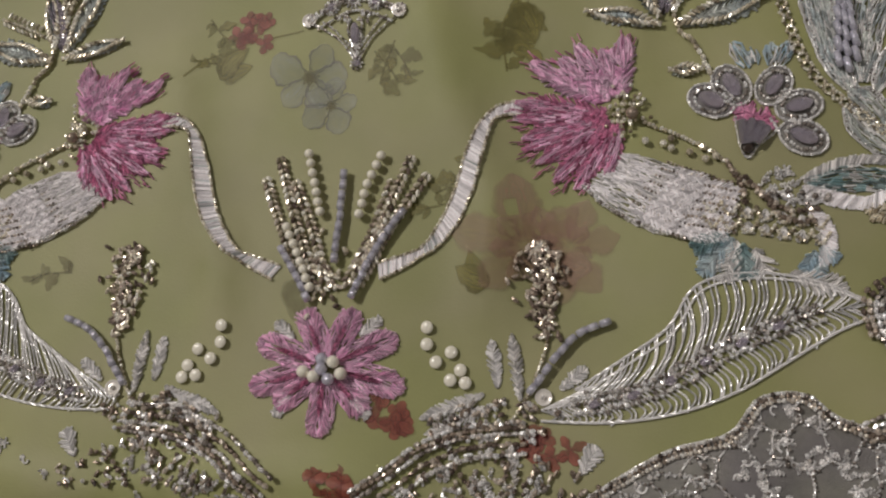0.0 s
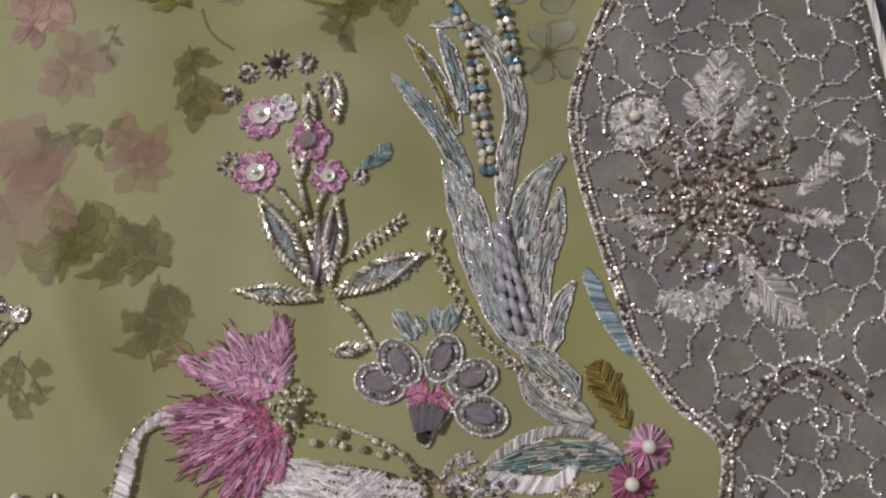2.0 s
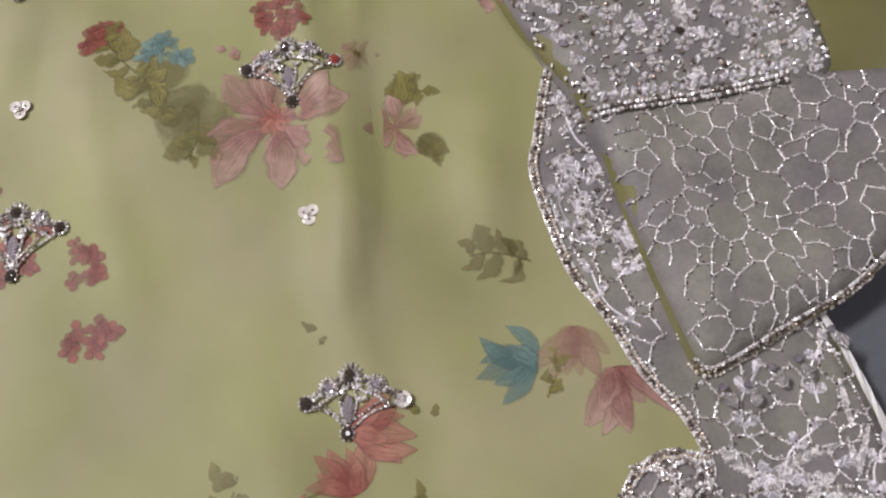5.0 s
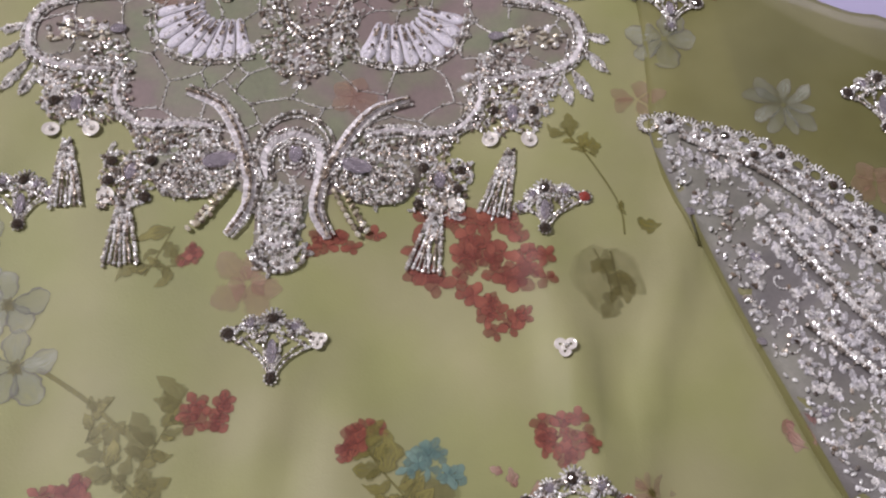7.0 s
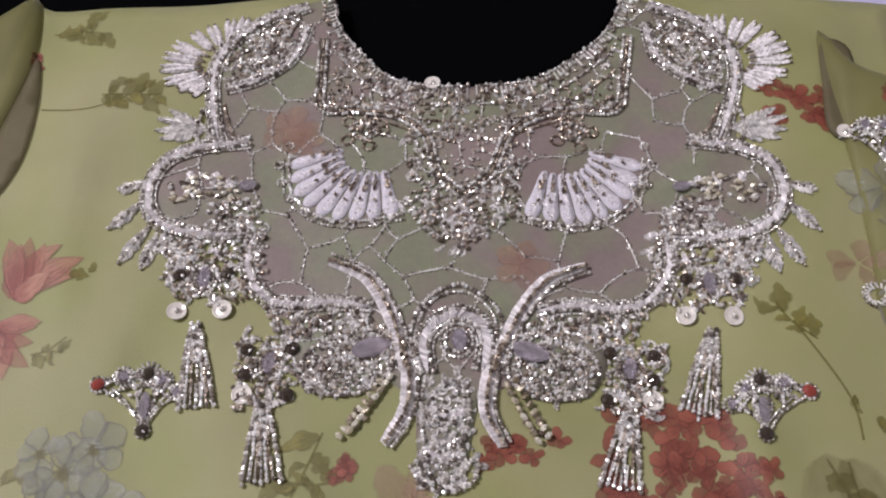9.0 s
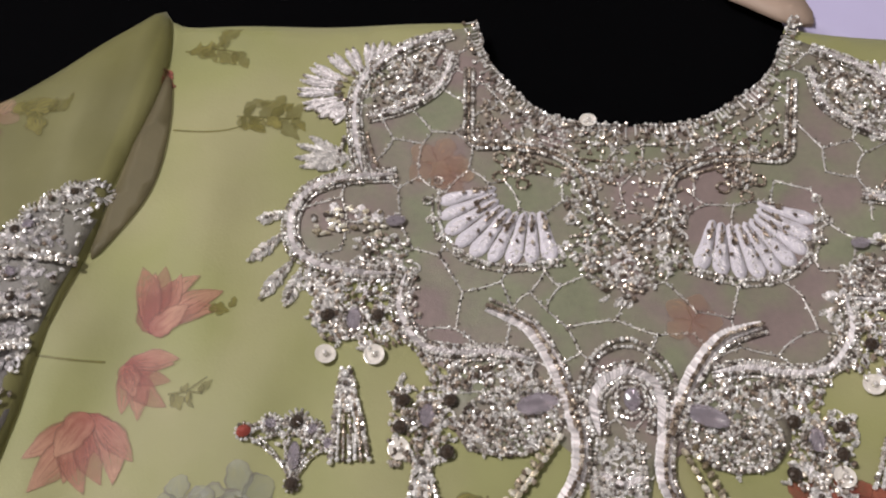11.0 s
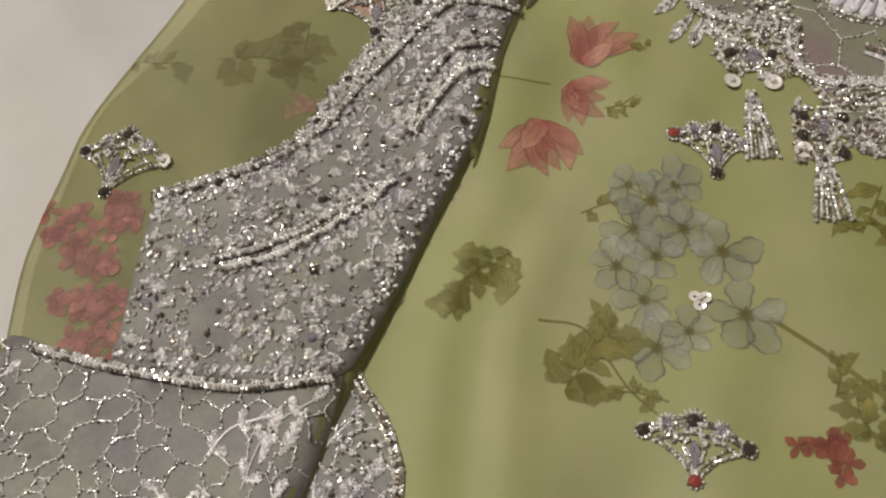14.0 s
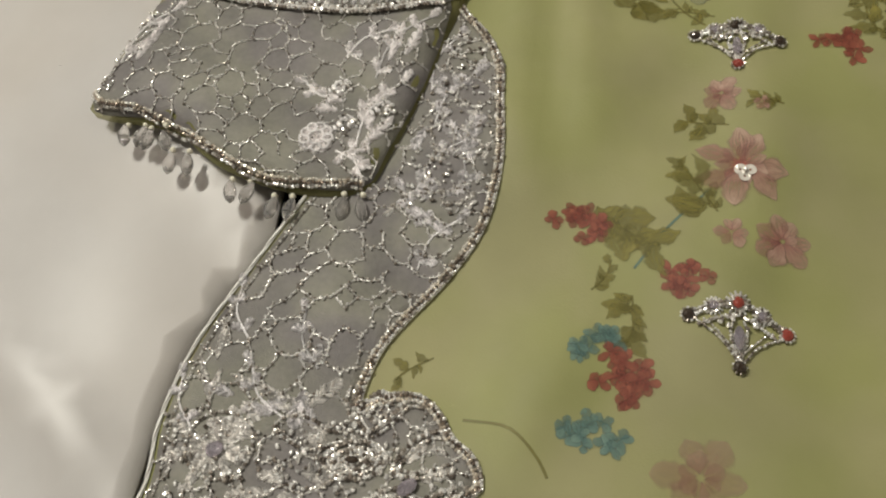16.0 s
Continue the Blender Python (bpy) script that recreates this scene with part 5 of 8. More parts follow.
def tassel(top, bottom, width, parent):
    T, B = np.array(top), np.array(bottom)
    d = B - T
    L = np.linalg.norm(d)
    u, v = d / L, np.array([-d[1], d[0]]) / L
    th, b, s, dk = Work(), Work(), Work(), Work()
    for k in range(7):
        f = (k - 3) / 3
        p = T + u * L * 0.3 + v * f * width * 0.25
        q = B + v * f * width * 0.5 - u * abs(f) * 0.0015
        path = [p, (p + q) / 2 + v * RNG.normal(0, 0.0005), q + u * RNG.normal(0, 0.0008)]
        bead_row((b, th, dk)[k % 3], path, 0.0008, 1.6, long=1.5)
        s.stitch(p * 0.4 + q * 0.6, q, 0.0008, 0.0012, 0.0004)
        b.bead(q, 0.0010)
    leaf(th, T, T + u * L * 0.5, width * 0.55, sw=0.0006, dz=0.0006)
    for f in (-1, 1):
        bead_row(b, [T + v * f * width * 0.12, T + u * L * 0.35 + v * f * width * 0.3, B + v * f * width * 0.55], 0.0011, 1.7)
    for k in range(5):
        b.bead(T + u * L * (0.08 + 0.1 * k), 0.0011 * (1.2 - 0.1 * k), dz=0.0010)
    ob = th.emit("tassel", ZARI, parent, "flat white thread tassel edged with silver beads")
    b.emit("tassel_bead", SILVER, ob, "", "stuff")
    s.emit("tassel_strand", ZARI, ob, "", "stuff")
    dk.emit("tassel_dark_bead", BRONZE, ob, "", "stuff")


def yoke_half(m):
    P = lambda *p: m([*p])
    w, b, z, br = Work(), Work(), Work(), Work()
    # shoulder scroll, side bulge, lower cord, neck facing
    scroll(w, b, P((-0.071, 0.069), (-0.091, 0.06), (-0.106, 0.045), (-0.111, 0.03), (-0.109, 0.01), (-0.104, -0.009)))
    scroll(w, b, P((-0.07, 0.057), (-0.075, 0.038), (-0.088, 0.026), (-0.104, 0.019)), 0.0022)
    scroll(w, b, P((-0.09, -0.01), (-0.111, -0.014), (-0.125, -0.022), (-0.13, -0.036), (-0.126, -0.049), (-0.115, -0.056), (-0.1, -0.058), (-0.086, -0.057)), 0.0036)
    scroll(w, b, P((-0.082, -0.057), (-0.084, -0.069), (-0.08, -0.08), (-0.073, -0.087), (-0.06, -0.089), (-0.046, -0.088), (-0.032, -0.091)), 0.0034)
    for off, r, wk in ((0.0017, 0.0010, b), (-0.0017, 0.0010, b), (0.0, 0.0008, br)):
        bead_row(wk, P((-0.062, 0.049), (-0.061, 0.025), (-0.059, 0.008), (-0.043, 0.007), (-0.026, 0.004), (-0.013, -0.006), (-0.009, -0.019), (-0.006, -0.028), (0.003, -0.037)), r, 1.6, off, dz=0.0004)
    bead_row(br, P((-0.104, 0.01), (-0.099, -0.004), (-0.092, -0.012)), 0.0010, 1.7)
    bead_row(b, P((-0.113, 0.007), (-0.114, -0.008), (-0.104, -0.016)), 0.0011, 1.7)
    gold = Work()
    # shoulder scroll, lined with slanting bugles
    shoulder = m([(-0.073, 0.065), (-0.095, 0.052), (-0.107, 0.035), (-0.105, 0.022), (-0.088, 0.028), (-0.077, 0.043)])
    scribble(z, shoulder, 46, 0.006, b, 3)
    beadfill((b, b, br), shoulder, 150, 33)
    bead_row(b, P((-0.074, 0.062), (-0.083, 0.045), (-0.099, 0.031)), 0.0011, 1.6)
    bead_row(b, P((-0.081, 0.062), (-0.09, 0.049), (-0.103, 0.038)), 0.0009, 1.6)
    # neck facing: fine bugles that stand off the neckline, in arcs
    facing = m([(-0.057, 0.047), (-0.044, 0.037), (-0.029, 0.022), (-0.005, 0.017), (0.006, 0.016), (0.004, -0.034), (-0.006, -0.024), (-0.01, -0.008), (-0.024, 0.006), (-0.058, 0.008)])
    beadfill((b, br, br, z), facing, 190, 34, r=0.0006, long=2.8)
    scribble(z, facing, 36, 0.0045, br, 4)
    for f in (0.10, 0.19, 0.29, 0.40):
        arc = [np.array(p) + (np.array(p) - np.array((0.008, 0.115))) * f for p in NECK[2:-3]]
        arc = [p for p in arc if (p[0] < axis_x(p[1])) == (m is not mir) and inside([p], facing)[0]]
        if len(arc) > 3:
            bead_row(b if f < 0.15 else br, arc, 0.0008, 1.8)
    # side roundel: bare net with a gold sprig and a knot of beads at the foot
    sprig = m([(-0.122, -0.034), (-0.104, -0.027), (-0.092, -0.03), (-0.09, -0.041), (-0.106, -0.039), (-0.12, -0.043)])
    beadfill((gold, gold, b), sprig, 46, 35, 0.15, 0.0010, 2.6)
    for p, q in zip(m([(-0.112, -0.033), (-0.104, -0.033), (-0.098, -0.034)]), m([(-0.114, -0.026), (-0.102, -0.026), (-0.094, -0.028)])):
        leaf(w, p, q, 0.004, sw=0.0007)
    knot = m([(-0.104, -0.044), (-0.09, -0.038), (-0.08, -0.044), (-0.08, -0.056), (-0.1, -0.056)])
    beadfill((b, br, b), knot, 110, 37)
    scribble(z, knot, 26, 0.005, b, 5)
    # drop under the roundel, facing's foot, and the band over the wing
    for poly, n, k, sd in ((m([(-0.112, -0.058), (-0.078, -0.052), (-0.075, -0.074), (-0.08, -0.086), (-0.091, -0.092), (-0.107, -0.088)]), 170, 50, 36),
                           (m([(-0.022, -0.003), (-0.01, -0.016), (-0.006, -0.029), (0.004, -0.039), (0.003, -0.066), (-0.007, -0.06), (-0.02, -0.046), (-0.02, -0.03)]), 120, 34, 40),
                           (m([(-0.075, -0.090), (-0.062, -0.092), (-0.035, -0.092), (-0.025, -0.1), (-0.058, -0.104), (-0.07, -0.103)]), 130, 44, 38),
                           (m([(-0.084, -0.104), (-0.062, -0.102), (-0.06, -0.132), (-0.082, -0.133)]), 130, 40, 42),
                           (m([(-0.121, -0.062), (-0.106, -0.06), (-0.104, -0.088), (-0.113, -0.088)]), 40, 26, 43)):
        beadfill((b, b, br), poly, n, sd)
        scribble(z, poly, k, 0.0055, br, sd + 100)
        scribble(w, poly, k // 3, 0.005, b, sd + 200)
    hub = P((-0.04, -0.004))[0]
    for k in range(5):
        bead_row(br, ring(polar(hub, 0.0085, k * 1.257), 0.0026, 9), 0.0008, 1.8)
    beadfill((br, b), ring(hub, 0.007, 14, 0.8), 60, 44)
    for q in m([(-0.072, -0.012), (-0.076, -0.022), (-0.074, -0.031), (-0.07, -0.039), (-0.062, -0.046), (-0.053, -0.051), (-0.043, -0.053), (-0.033, -0.052), (-0.025, -0.049)]):
        bead_row(b, ring(q, 0.0017, 8), 0.0007, 1.8)
        b.bead(q, 0.0007)
    # white scalloped fan
    hub = P((-0.033, -0.01))[0]
    outer = spline(P((-0.069, -0.018), (-0.067, -0.034), (-0.058, -0.044), (-0.047, -0.048), (-0.036, -0.048), (-0.022, -0.045)), 0.001)
    inner = [np.array(hub) * 0.60 + q * 0.40 for q in outer]
    for k in range(9):
        lo, hi = int(k / 9 * (len(outer) - 1)), int((k + 1) / 9 * (len(outer) - 1))
        o1, o2, mid = outer[lo] * 0.93 + outer[hi] * 0.07, outer[hi] * 0.93 + outer[lo] * 0.07, (outer[lo] + outer[hi]) / 2
        hb = np.array(hub)
        petal = [o1 * 0.45 + hb * 0.55, o1 * 0.75 + hb * 0.25, o1 * 0.98 + hb * 0.02, mid * 1.07 - hb * 0.07, o2 * 0.98 + hb * 0.02, o2 * 0.75 + hb * 0.25, o2 * 0.45 + hb * 0.55]
        sheet("fan_petal", spline(petal, 0.002, True), 0.003, lambda p: body_height(p) + 0.0012, 0.0006, FELT, yoke)
    n = 9
    for k in range(n):
        q = outer[int((k + 0.5) / n * (len(outer) - 1))]
        i = np.array(hub) * 0.58 + q * 0.42
        leaf(w, i * 0.9 + q * 0.1, q, 0.0046, sw=0.0007, sh=0.0008, blunt=0.6)
        bead_row(br, [i * 0.9 + q * 0.1, i * 0.55 + q * 0.45 + RNG.normal(0, 0.0006, 2), i * 0.75 + q * 0.25 + (0.0012, 0.0004)], 0.0005, 1.8, dz=0.0012)
        for f in (0.35, 0.65):
            br.bead(i * (1 - f) + q * f + RNG.normal(0, 0.0009, 2), 0.0007, 0.0012, RNG.uniform(0, 3), dz=0.0012)
        br.bead(i * 0.6 + q * 0.4, 0.0008, 0.0017, math.atan2(*(q - i)[::-1]), dz=0.0008)
        b.bead(q + (q - i) * 0.16, 0.0011)
    bead_row(b, outer + (outer - np.array(hub)) * 0.07, 0.0009, 1.7)
    bead_row(b, outer + (outer - np.array(hub)) * 0.14, 0.0007, 2.2)
    # wing, tendrils
    wing = spline(P((-0.024, -0.102), (-0.041, -0.101), (-0.055, -0.109), (-0.058, -0.119), (-0.051, -0.126), (-0.035, -0.126), (-0.023, -0.117)), 0.002, True)
    scribble(z, wing, 110, 0.004, b, 12)
    beadfill((b, b, b, br), wing, 300, 13, r=0.0007, long=1.5)
    bead_row(b, wing, 0.0010, 1.7)
    tendril(w, b, br, P((-0.05, -0.07), (-0.035, -0.077), (-0.026, -0.09), (-0.021, -0.103), (-0.018, -0.116)), 0.0062)
    tendril(w, b, br, P((-0.019, -0.105), (-0.016, -0.12), (-0.017, -0.133), (-0.024, -0.145)), 0.0062)
    for k, q in enumerate(spline(P((-0.025, -0.121), (-0.032, -0.132), (-0.039, -0.142)), 0.0032)):
        for f in (-1, 1):
            gold.bead(np.array(q) + np.array((0.0019, 0.001)) * f, 0.0013, 0.0020, 0.8 * f, dz=0.0006)
    for p in m([(-0.037, -0.136), (-0.035, -0.133), (-0.032, -0.136), (-0.035, -0.139), (-0.038, -0.14)]):
        br.bead(p, 0.0014)
    # outer fans and sprigs
    o = P((-0.105, 0.033))[0]
    for q in m([(-0.099, 0.062), (-0.106, 0.061), (-0.115, 0.058), (-0.123, 0.054), (-0.131, 0.047), (-0.135, 0.04), (-0.136, 0.032), (-0.133, 0.024), (-0.127, 0.02), (-0.121, 0.017)]):
        for f, d in ((0.4, 0.0), (0.5, 0.0032)):
            side = np.array((-(q[1] - o[1]), q[0] - o[0]))
            tip = np.array(q) + side / np.linalg.norm(side) * d
            leaf(w, np.array(o) * (1 - f) + tip * f, tip, 0.0036, sw=0.0007, sh=0.0009, blunt=0.3)
            b.bead(tip, 0.0008)
        br.bead(np.array(o) * 0.55 + np.array(q) * 0.45, 0.0009, 0.0018, math.atan2(q[1] - o[1], q[0] - o[0]), dz=0.0008)
    o = P((-0.11, -0.003))[0]
    for q in m([(-0.129, 0.007), (-0.134, 0.002), (-0.134, -0.005), (-0.131, -0.01), (-0.123, -0.011)]):
        leaf(z, o, q, 0.0045, sw=0.0007, sh=0.0008)
    for p, q in zip(m([(-0.132, -0.032), (-0.132, -0.042), (-0.127, -0.054), (-0.123, -0.058), (-0.121, -0.056)]), m([(-0.143, -0.036), (-0.144, -0.055), (-0.137, -0.071), (-0.127, -0.074), (-0.116, -0.066)])):
        leaf(z, p, q, 0.0062, sw=0.0007, sh=0.0008)
        bead_row(b, [p, q], 0.0009, 1.9)
    scribble(z, m([(-0.121, -0.064), (-0.106, -0.061), (-0.106, -0.075), (-0.114, -0.08)]), 34, 0.005, b, 14)
    # neck edge
    c = [p for p in NECK if p[0] < axis_x(p[1])] if m is not mir else [p for p in NECK if p[0] >= axis_x(p[1])]
    c = spline(c, 0.0022)
    for p in c:
        q = p + (p - np.array((0.008, 0.10))) * RNG.uniform(0.02, 0.09)
        z.stitch(p, q, 0.0008, 0.0007)
        (b if RNG.random() < 0.6 else br).bead(q, 0.0010, 0.0014, RNG.uniform(0, 3))
        if RNG.random() < 0.4:
            b.bead(p - (q - p) * 0.15, 0.0010)
    bead_row(b, c, 0.0008, 1.8, 0.0002)
    ob = w.emit("satin_scroll", WHITE, yoke, "raised white satin stitch scrollwork")
    b.emit("yoke_beadwork", SILVER, yoke, "silver beads along the scrollwork", "stuff")
    gold.emit("gold_beadwork", GOLD, yoke, "pale gold bead sprigs", "stuff")
    br.emit("bronze_beadwork", BRONZE, yoke, "bronze beads in the scrollwork", "stuff")
    z.emit("zari_fill", ZARI, yoke, "silver thread filling stitches", "stuff")
    # stones, sequins, tassels
    a0 = 1.57
    for p, s in zip(m([(-0.1, -0.078), (-0.07, -0.114)]), (0.0046, 0.0046)):
        piece("gem", p, s * 0.62, CRYSTAL, yoke, a0, 1.7, dz=0.0005)
        w2 = Work()
        bead_row(w2, ring(p, 0.0052, 14, 1.4), 0.0010, 1.8)
        bead_row(w2, ring(p, 0.0036, 14, 1.5), 0.0008, 1.8)
        w2.emit("stone_setting", SILVER, yoke)
    piece("gem", P((-0.031, -0.108))[0], 0.0040, CRYSTAL, yoke, 0.3 if m is not mir else 2.8, 2.0, dz=0.001)
    piece("gem", P((-0.088, -0.033))[0], 0.0028, CRYSTAL, yoke, 0.2, 1.5, dz=0.001)
    for p in m([(-0.11, -0.077), (-0.091, -0.076), (-0.079, -0.109), (-0.079, -0.119), (-0.062, -0.108), (-0.062, -0.127)]):
        piece("gem", p, 0.0027, DARKGEM, yoke, RNG.uniform(0, 3), 1.1, dz=0.0005)
    for p in m([(-0.109, -0.093), (-0.091, -0.092), (-0.079, -0.127)]):
        sequin(p, 0.0040, yoke)
    tassel(P((-0.101, -0.098))[0], P((-0.096, -0.132))[0], 0.0125, yoke)
    tassel(P((-0.071, -0.129))[0], P((-0.068, -0.16))[0], 0.0135, yoke)


both(yoke_half)
# real folds beside the sleeves, with their shade painted in by the dark material
sheet("armhole_fold", spline([(-0.195, 0.036), (-0.190, 0.02), (-0.188, -0.006), (-0.190, -0.026), (-0.197, -0.043), (-0.206, -0.058), (-0.204, -0.028), (-0.2, 0.006)], 0.004, True), 0.004, lambda p: body_height(p) + 0.0012, 0.0008, FOLD, tunic, "folded organza at the armhole, its shade put into a dark olive colour")
sheet("armhole_fold", spline([(0.168, 0.044), (0.18, 0.04), (0.178, 0.015), (0.17, -0.009), (0.162, -0.006), (0.164, 0.019)], 0.004, True), 0.004, lambda p: body_height(p) + 0.0022, 0.0015, FOLD, tunic, "rolled organza at the armhole, its shade put into a dark olive colour")
sequin([(-0.01, 0.021)][0], 0.0037, yoke)
P = Print()
for c, r in (([(-0.073, -0.003)][0], 0.014), ([(-0.067, -0.009)][0], 0.010), ([(0.028, -0.07)][0], 0.012)):
    for k in range(5):
        P.petal(c, polar(c, r, k * 1.257), r * 0.8, 0, 1.3)
P.v = [(x, y, z + 0.0006) for x, y, z in P.v]
P.emit("yoke_printed_flower", P_FADE, "faded pink print behind the net")
# pendant in the middle of the yoke
w, b, z = Work(), Work(), Work()
scroll(w, b, [(-0.009, -0.118), (-0.011, -0.106), (-0.007, -0.098), (0.002, -0.093), (0.011, -0.096), (0.014, -0.105), (0.012, -0.116)], 0.0048)
bead_row(b, [(-0.017, -0.106), (-0.014, -0.093), (-0.007, -0.084), (0.003, -0.08), (0.012, -0.084), (0.019, -0.092), (0.02, -0.104)], 0.0011, 1.7)
bead_row(b, [(-0.015, -0.108), (-0.012, -0.094), (-0.006, -0.086), (0.003, -0.083), (0.011, -0.086), (0.017, -0.094), (0.018, -0.105)], 0.0009, 1.7)
for s in (0.0045, 0.0065):
    bead_row(b, ring([(0.002, -0.104)][0], s, 14, 1.1), 0.0009, 1.8)
trunk = [(-0.01, -0.12), (-0.011, -0.134), (-0.009, -0.149), (-0.014, -0.154), (-0.01, -0.16), (-0.002, -0.163), (0.007, -0.16), (0.011, -0.153), (0.004, -0.149), (0.006, -0.134), (0.006, -0.12)]
scribble(z, trunk, 150, 0.005, b, 31)
for q in [(-0.013, -0.129), (-0.01, -0.144), (0.005, -0.129), (0.005, -0.143)]:
    b.bead(q, 0.0013)
bead_row(b, [(-0.01, -0.12), (-0.011, -0.134), (-0.009, -0.149)], 0.0010, 1.7)
bead_row(b, [(0.006, -0.12), (0.007, -0.134), (0.004, -0.149)], 0.0010, 1.7)
bead_row(b, [(-0.014, -0.154), (-0.01, -0.16), (-0.002, -0.163), (0.007, -0.16), (0.011, -0.153)], 0.0012, 1.7)
bead_row(b, [(-0.012, -0.152), (-0.007, -0.157), (-0.002, -0.159), (0.004, -0.157), (0.008, -0.151)], 0.0010, 1.7)
scroll(w, b, [(-0.009, -0.132), (-0.001, -0.135), (0.006, -0.132)], 0.003)
scroll(w, b, [(-0.008, -0.148), (-0.002, -0.151), (0.004, -0.148)], 0.003)
w.emit("pendant_band", WHITE, yoke, "white satin horseshoe band")
b.emit("pendant_beadwork", SILVER, yoke, "silver beads round the pendant", "stuff")
z.emit("pendant_fill", ZARI, yoke, "silver thread filling", "stuff")
piece("gem", [(0.003, -0.104)][0], 0.0034, CRYSTAL, yoke, 1.57, 1.3, dz=0.001)


# ---- sleeves: embroidered band and lace cuff ----
def sleeve_work(band_poly, cuff_poly, cords, scallops, hem, seed):
    hS = lambda p: height(p) + 0.0006
    g = sheet("sleeve_band_ground", band_poly, 0.006, hS, 0.0004, NET, tunic, "grey net band along the sleeve")
    z, b, w = Work(), Work(), Work()
    lanes = [spline(c, 0.003) for c in cords]

    def free(pts, clear=0.0034):
        pts = np.asarray(pts)
        far = np.full(len(pts), 9.0)
        for lane in lanes:
            far = np.minimum(far, np.linalg.norm(pts[:, None] - lane[None], axis=2).min(1))
        return far > clear

    rng = np.random.default_rng(seed)
    lo, hi = np.min(band_poly, 0), np.max(band_poly, 0)
    spots = []
    for p in rng.uniform(lo, hi, (5000, 2)):
        if inside([p], band_poly)[0] and free([p])[0] and edge_distance([p], band_poly)[0] > 0.0052 and all(np.hypot(*(p - q)) > 0.0060 for q in spots):
            spots.append(p)
    for p in spots:
        a, pick = rng.uniform(0, 6.28), rng.random()
        if pick < 0.45:
            # a sprig: two or three narrow leaves on a short stem
            for d in (-0.65, 0.0, 0.65)[: int(rng.integers(2, 4))]:
                leaf(w if rng.random() < 0.3 else z, p, polar(p, rng.uniform(0.0042, 0.0072), a + d), 0.0033, sw=0.0010, sh=0.0011)
            b.bead(p, 0.0010)
        elif pick < 0.70:
            n = int(rng.integers(5, 8))
            for k in range(n):
                leaf(w if k % 2 else z, polar(p, 0.0008, a + 6.283 * k / n), polar(p, rng.uniform(0.0034, 0.0048), a + 6.283 * k / n), 0.0021, sw=0.0006, sh=0.0009)
            b.bead(p, 0.0011, dz=0.0006)
        elif pick < 0.88:
            k = np.linspace(0, 1, 10)
            turn = rng.choice((-1, 1)) * 4.4
            c = p + 0.0042 * np.c_[np.cos(a + turn * k) * (1 - 0.65 * k), np.sin(a + turn * k) * (1 - 0.65 * k)]
            bead_row(z if rng.random() < 0.5 else b, c, 0.0006, 1.8)
        else:
            for k in range(5):
                b.bead(p + rng.normal(0, 0.0018, 2), 0.0008, 0.0018, rng.uniform(0, 3))
    rim = rng.uniform(lo, hi, (9000, 2))
    rim = rim[inside(rim, band_poly)]
    dist = edge_distance(rim, band_poly)
    for p in rim[(dist > 0.0010) & (dist < 0.0058)][:280]:
        (b, w, z)[int(rng.integers(0, 3))].bead(p, 0.0008 * rng.uniform(0.8, 1.3), 0.0014, rng.uniform(0, 3))
    core = np.mean(band_poly, 0) + (np.asarray(band_poly) - np.mean(band_poly, 0)) * 0.95
    beadfill((b, z, w), core, 240, seed + 2, r=0.0007, long=2.4)
    for c in cords:
        bead_row(b, c, 0.0012, 1.6, 0.0013, dz=0.0009)
        bead_row(b, c, 0.0012, 1.6, -0.0013, dz=0.0009)
        z.cord(spline(c, 0.001), 0.0010, 0.0009)
        line = spline(c, 0.0046)
        t, nv = normals(line)
        for k, q in enumerate(line):
            for side in (-1, 1):
                p = q + nv[k] * side * 0.0046
                e = p + nv[k] * side * 0.0042 + t[k] * 0.0036
                if inside([p, e], band_poly).all():
                    leaf(w, p, e, 0.0030, sw=0.0007, sh=0.0009)
    c = spline(scallops, 0.0088)
    t, nv = normals(c)
    for k in range(len(c)):
        rr = RNG.uniform(0.85, 1.1)
        for a in np.linspace(0, 6.28, 17)[:-1]:
            z.stitch(polar(c[k], 0.0024 * rr, a), polar(c[k], 0.0050 * rr * RNG.uniform(0.85, 1.1), a + 0.3), 0.0009, 0.0009)
            b.bead(polar(c[k], 0.0050 * rr, a + 0.2), 0.0007)
    z.emit("sleeve_stitching", ZARI, g, "dense silver thread leaves and curls", "stuff")
    w.emit("sleeve_white_stitching", DULLWHITE, g, "white thread leaves and curls", "stuff")
    b.emit("sleeve_beading", SILVER, g, "silver beads and beaded cords", "stuff")
    br = Work()
    q = np.random.default_rng(seed + 9).uniform(np.min(band_poly, 0), np.max(band_poly, 0), (260, 2))
    for p in q[inside(q, band_poly)]:
        br.bead(p, 0.0009 * RNG.uniform(0.8, 1.4), 0.0015, RNG.uniform(0, 3))
    br.emit("sleeve_bronze_beading", BRONZE, g, "scattered bronze beads", "stuff")
    for k in range(1, len(c), 3):
        piece("gem", c[k], 0.0019, DARKGEM, g, 0, 1.1, dz=0.0004)
    rng = np.random.default_rng(seed)
    lo, hi = np.min(band_poly, 0), np.max(band_poly, 0)
    pts = rng.uniform(lo, hi, (60, 2))
    for p in pts[inside(pts, band_poly)][:16]:
        piece("gem", p, 0.0019, DARKGEM if rng.random() < 0.4 else CRYSTAL, g, rng.uniform(0, 3), 1.3, dz=0.0006)
    cg = sheet("cuff_ground", cuff_poly, 0.006, hS, 0.0004, NET, tunic, "grey net cuff")
    z, b, w = Work(), Work(), Work()
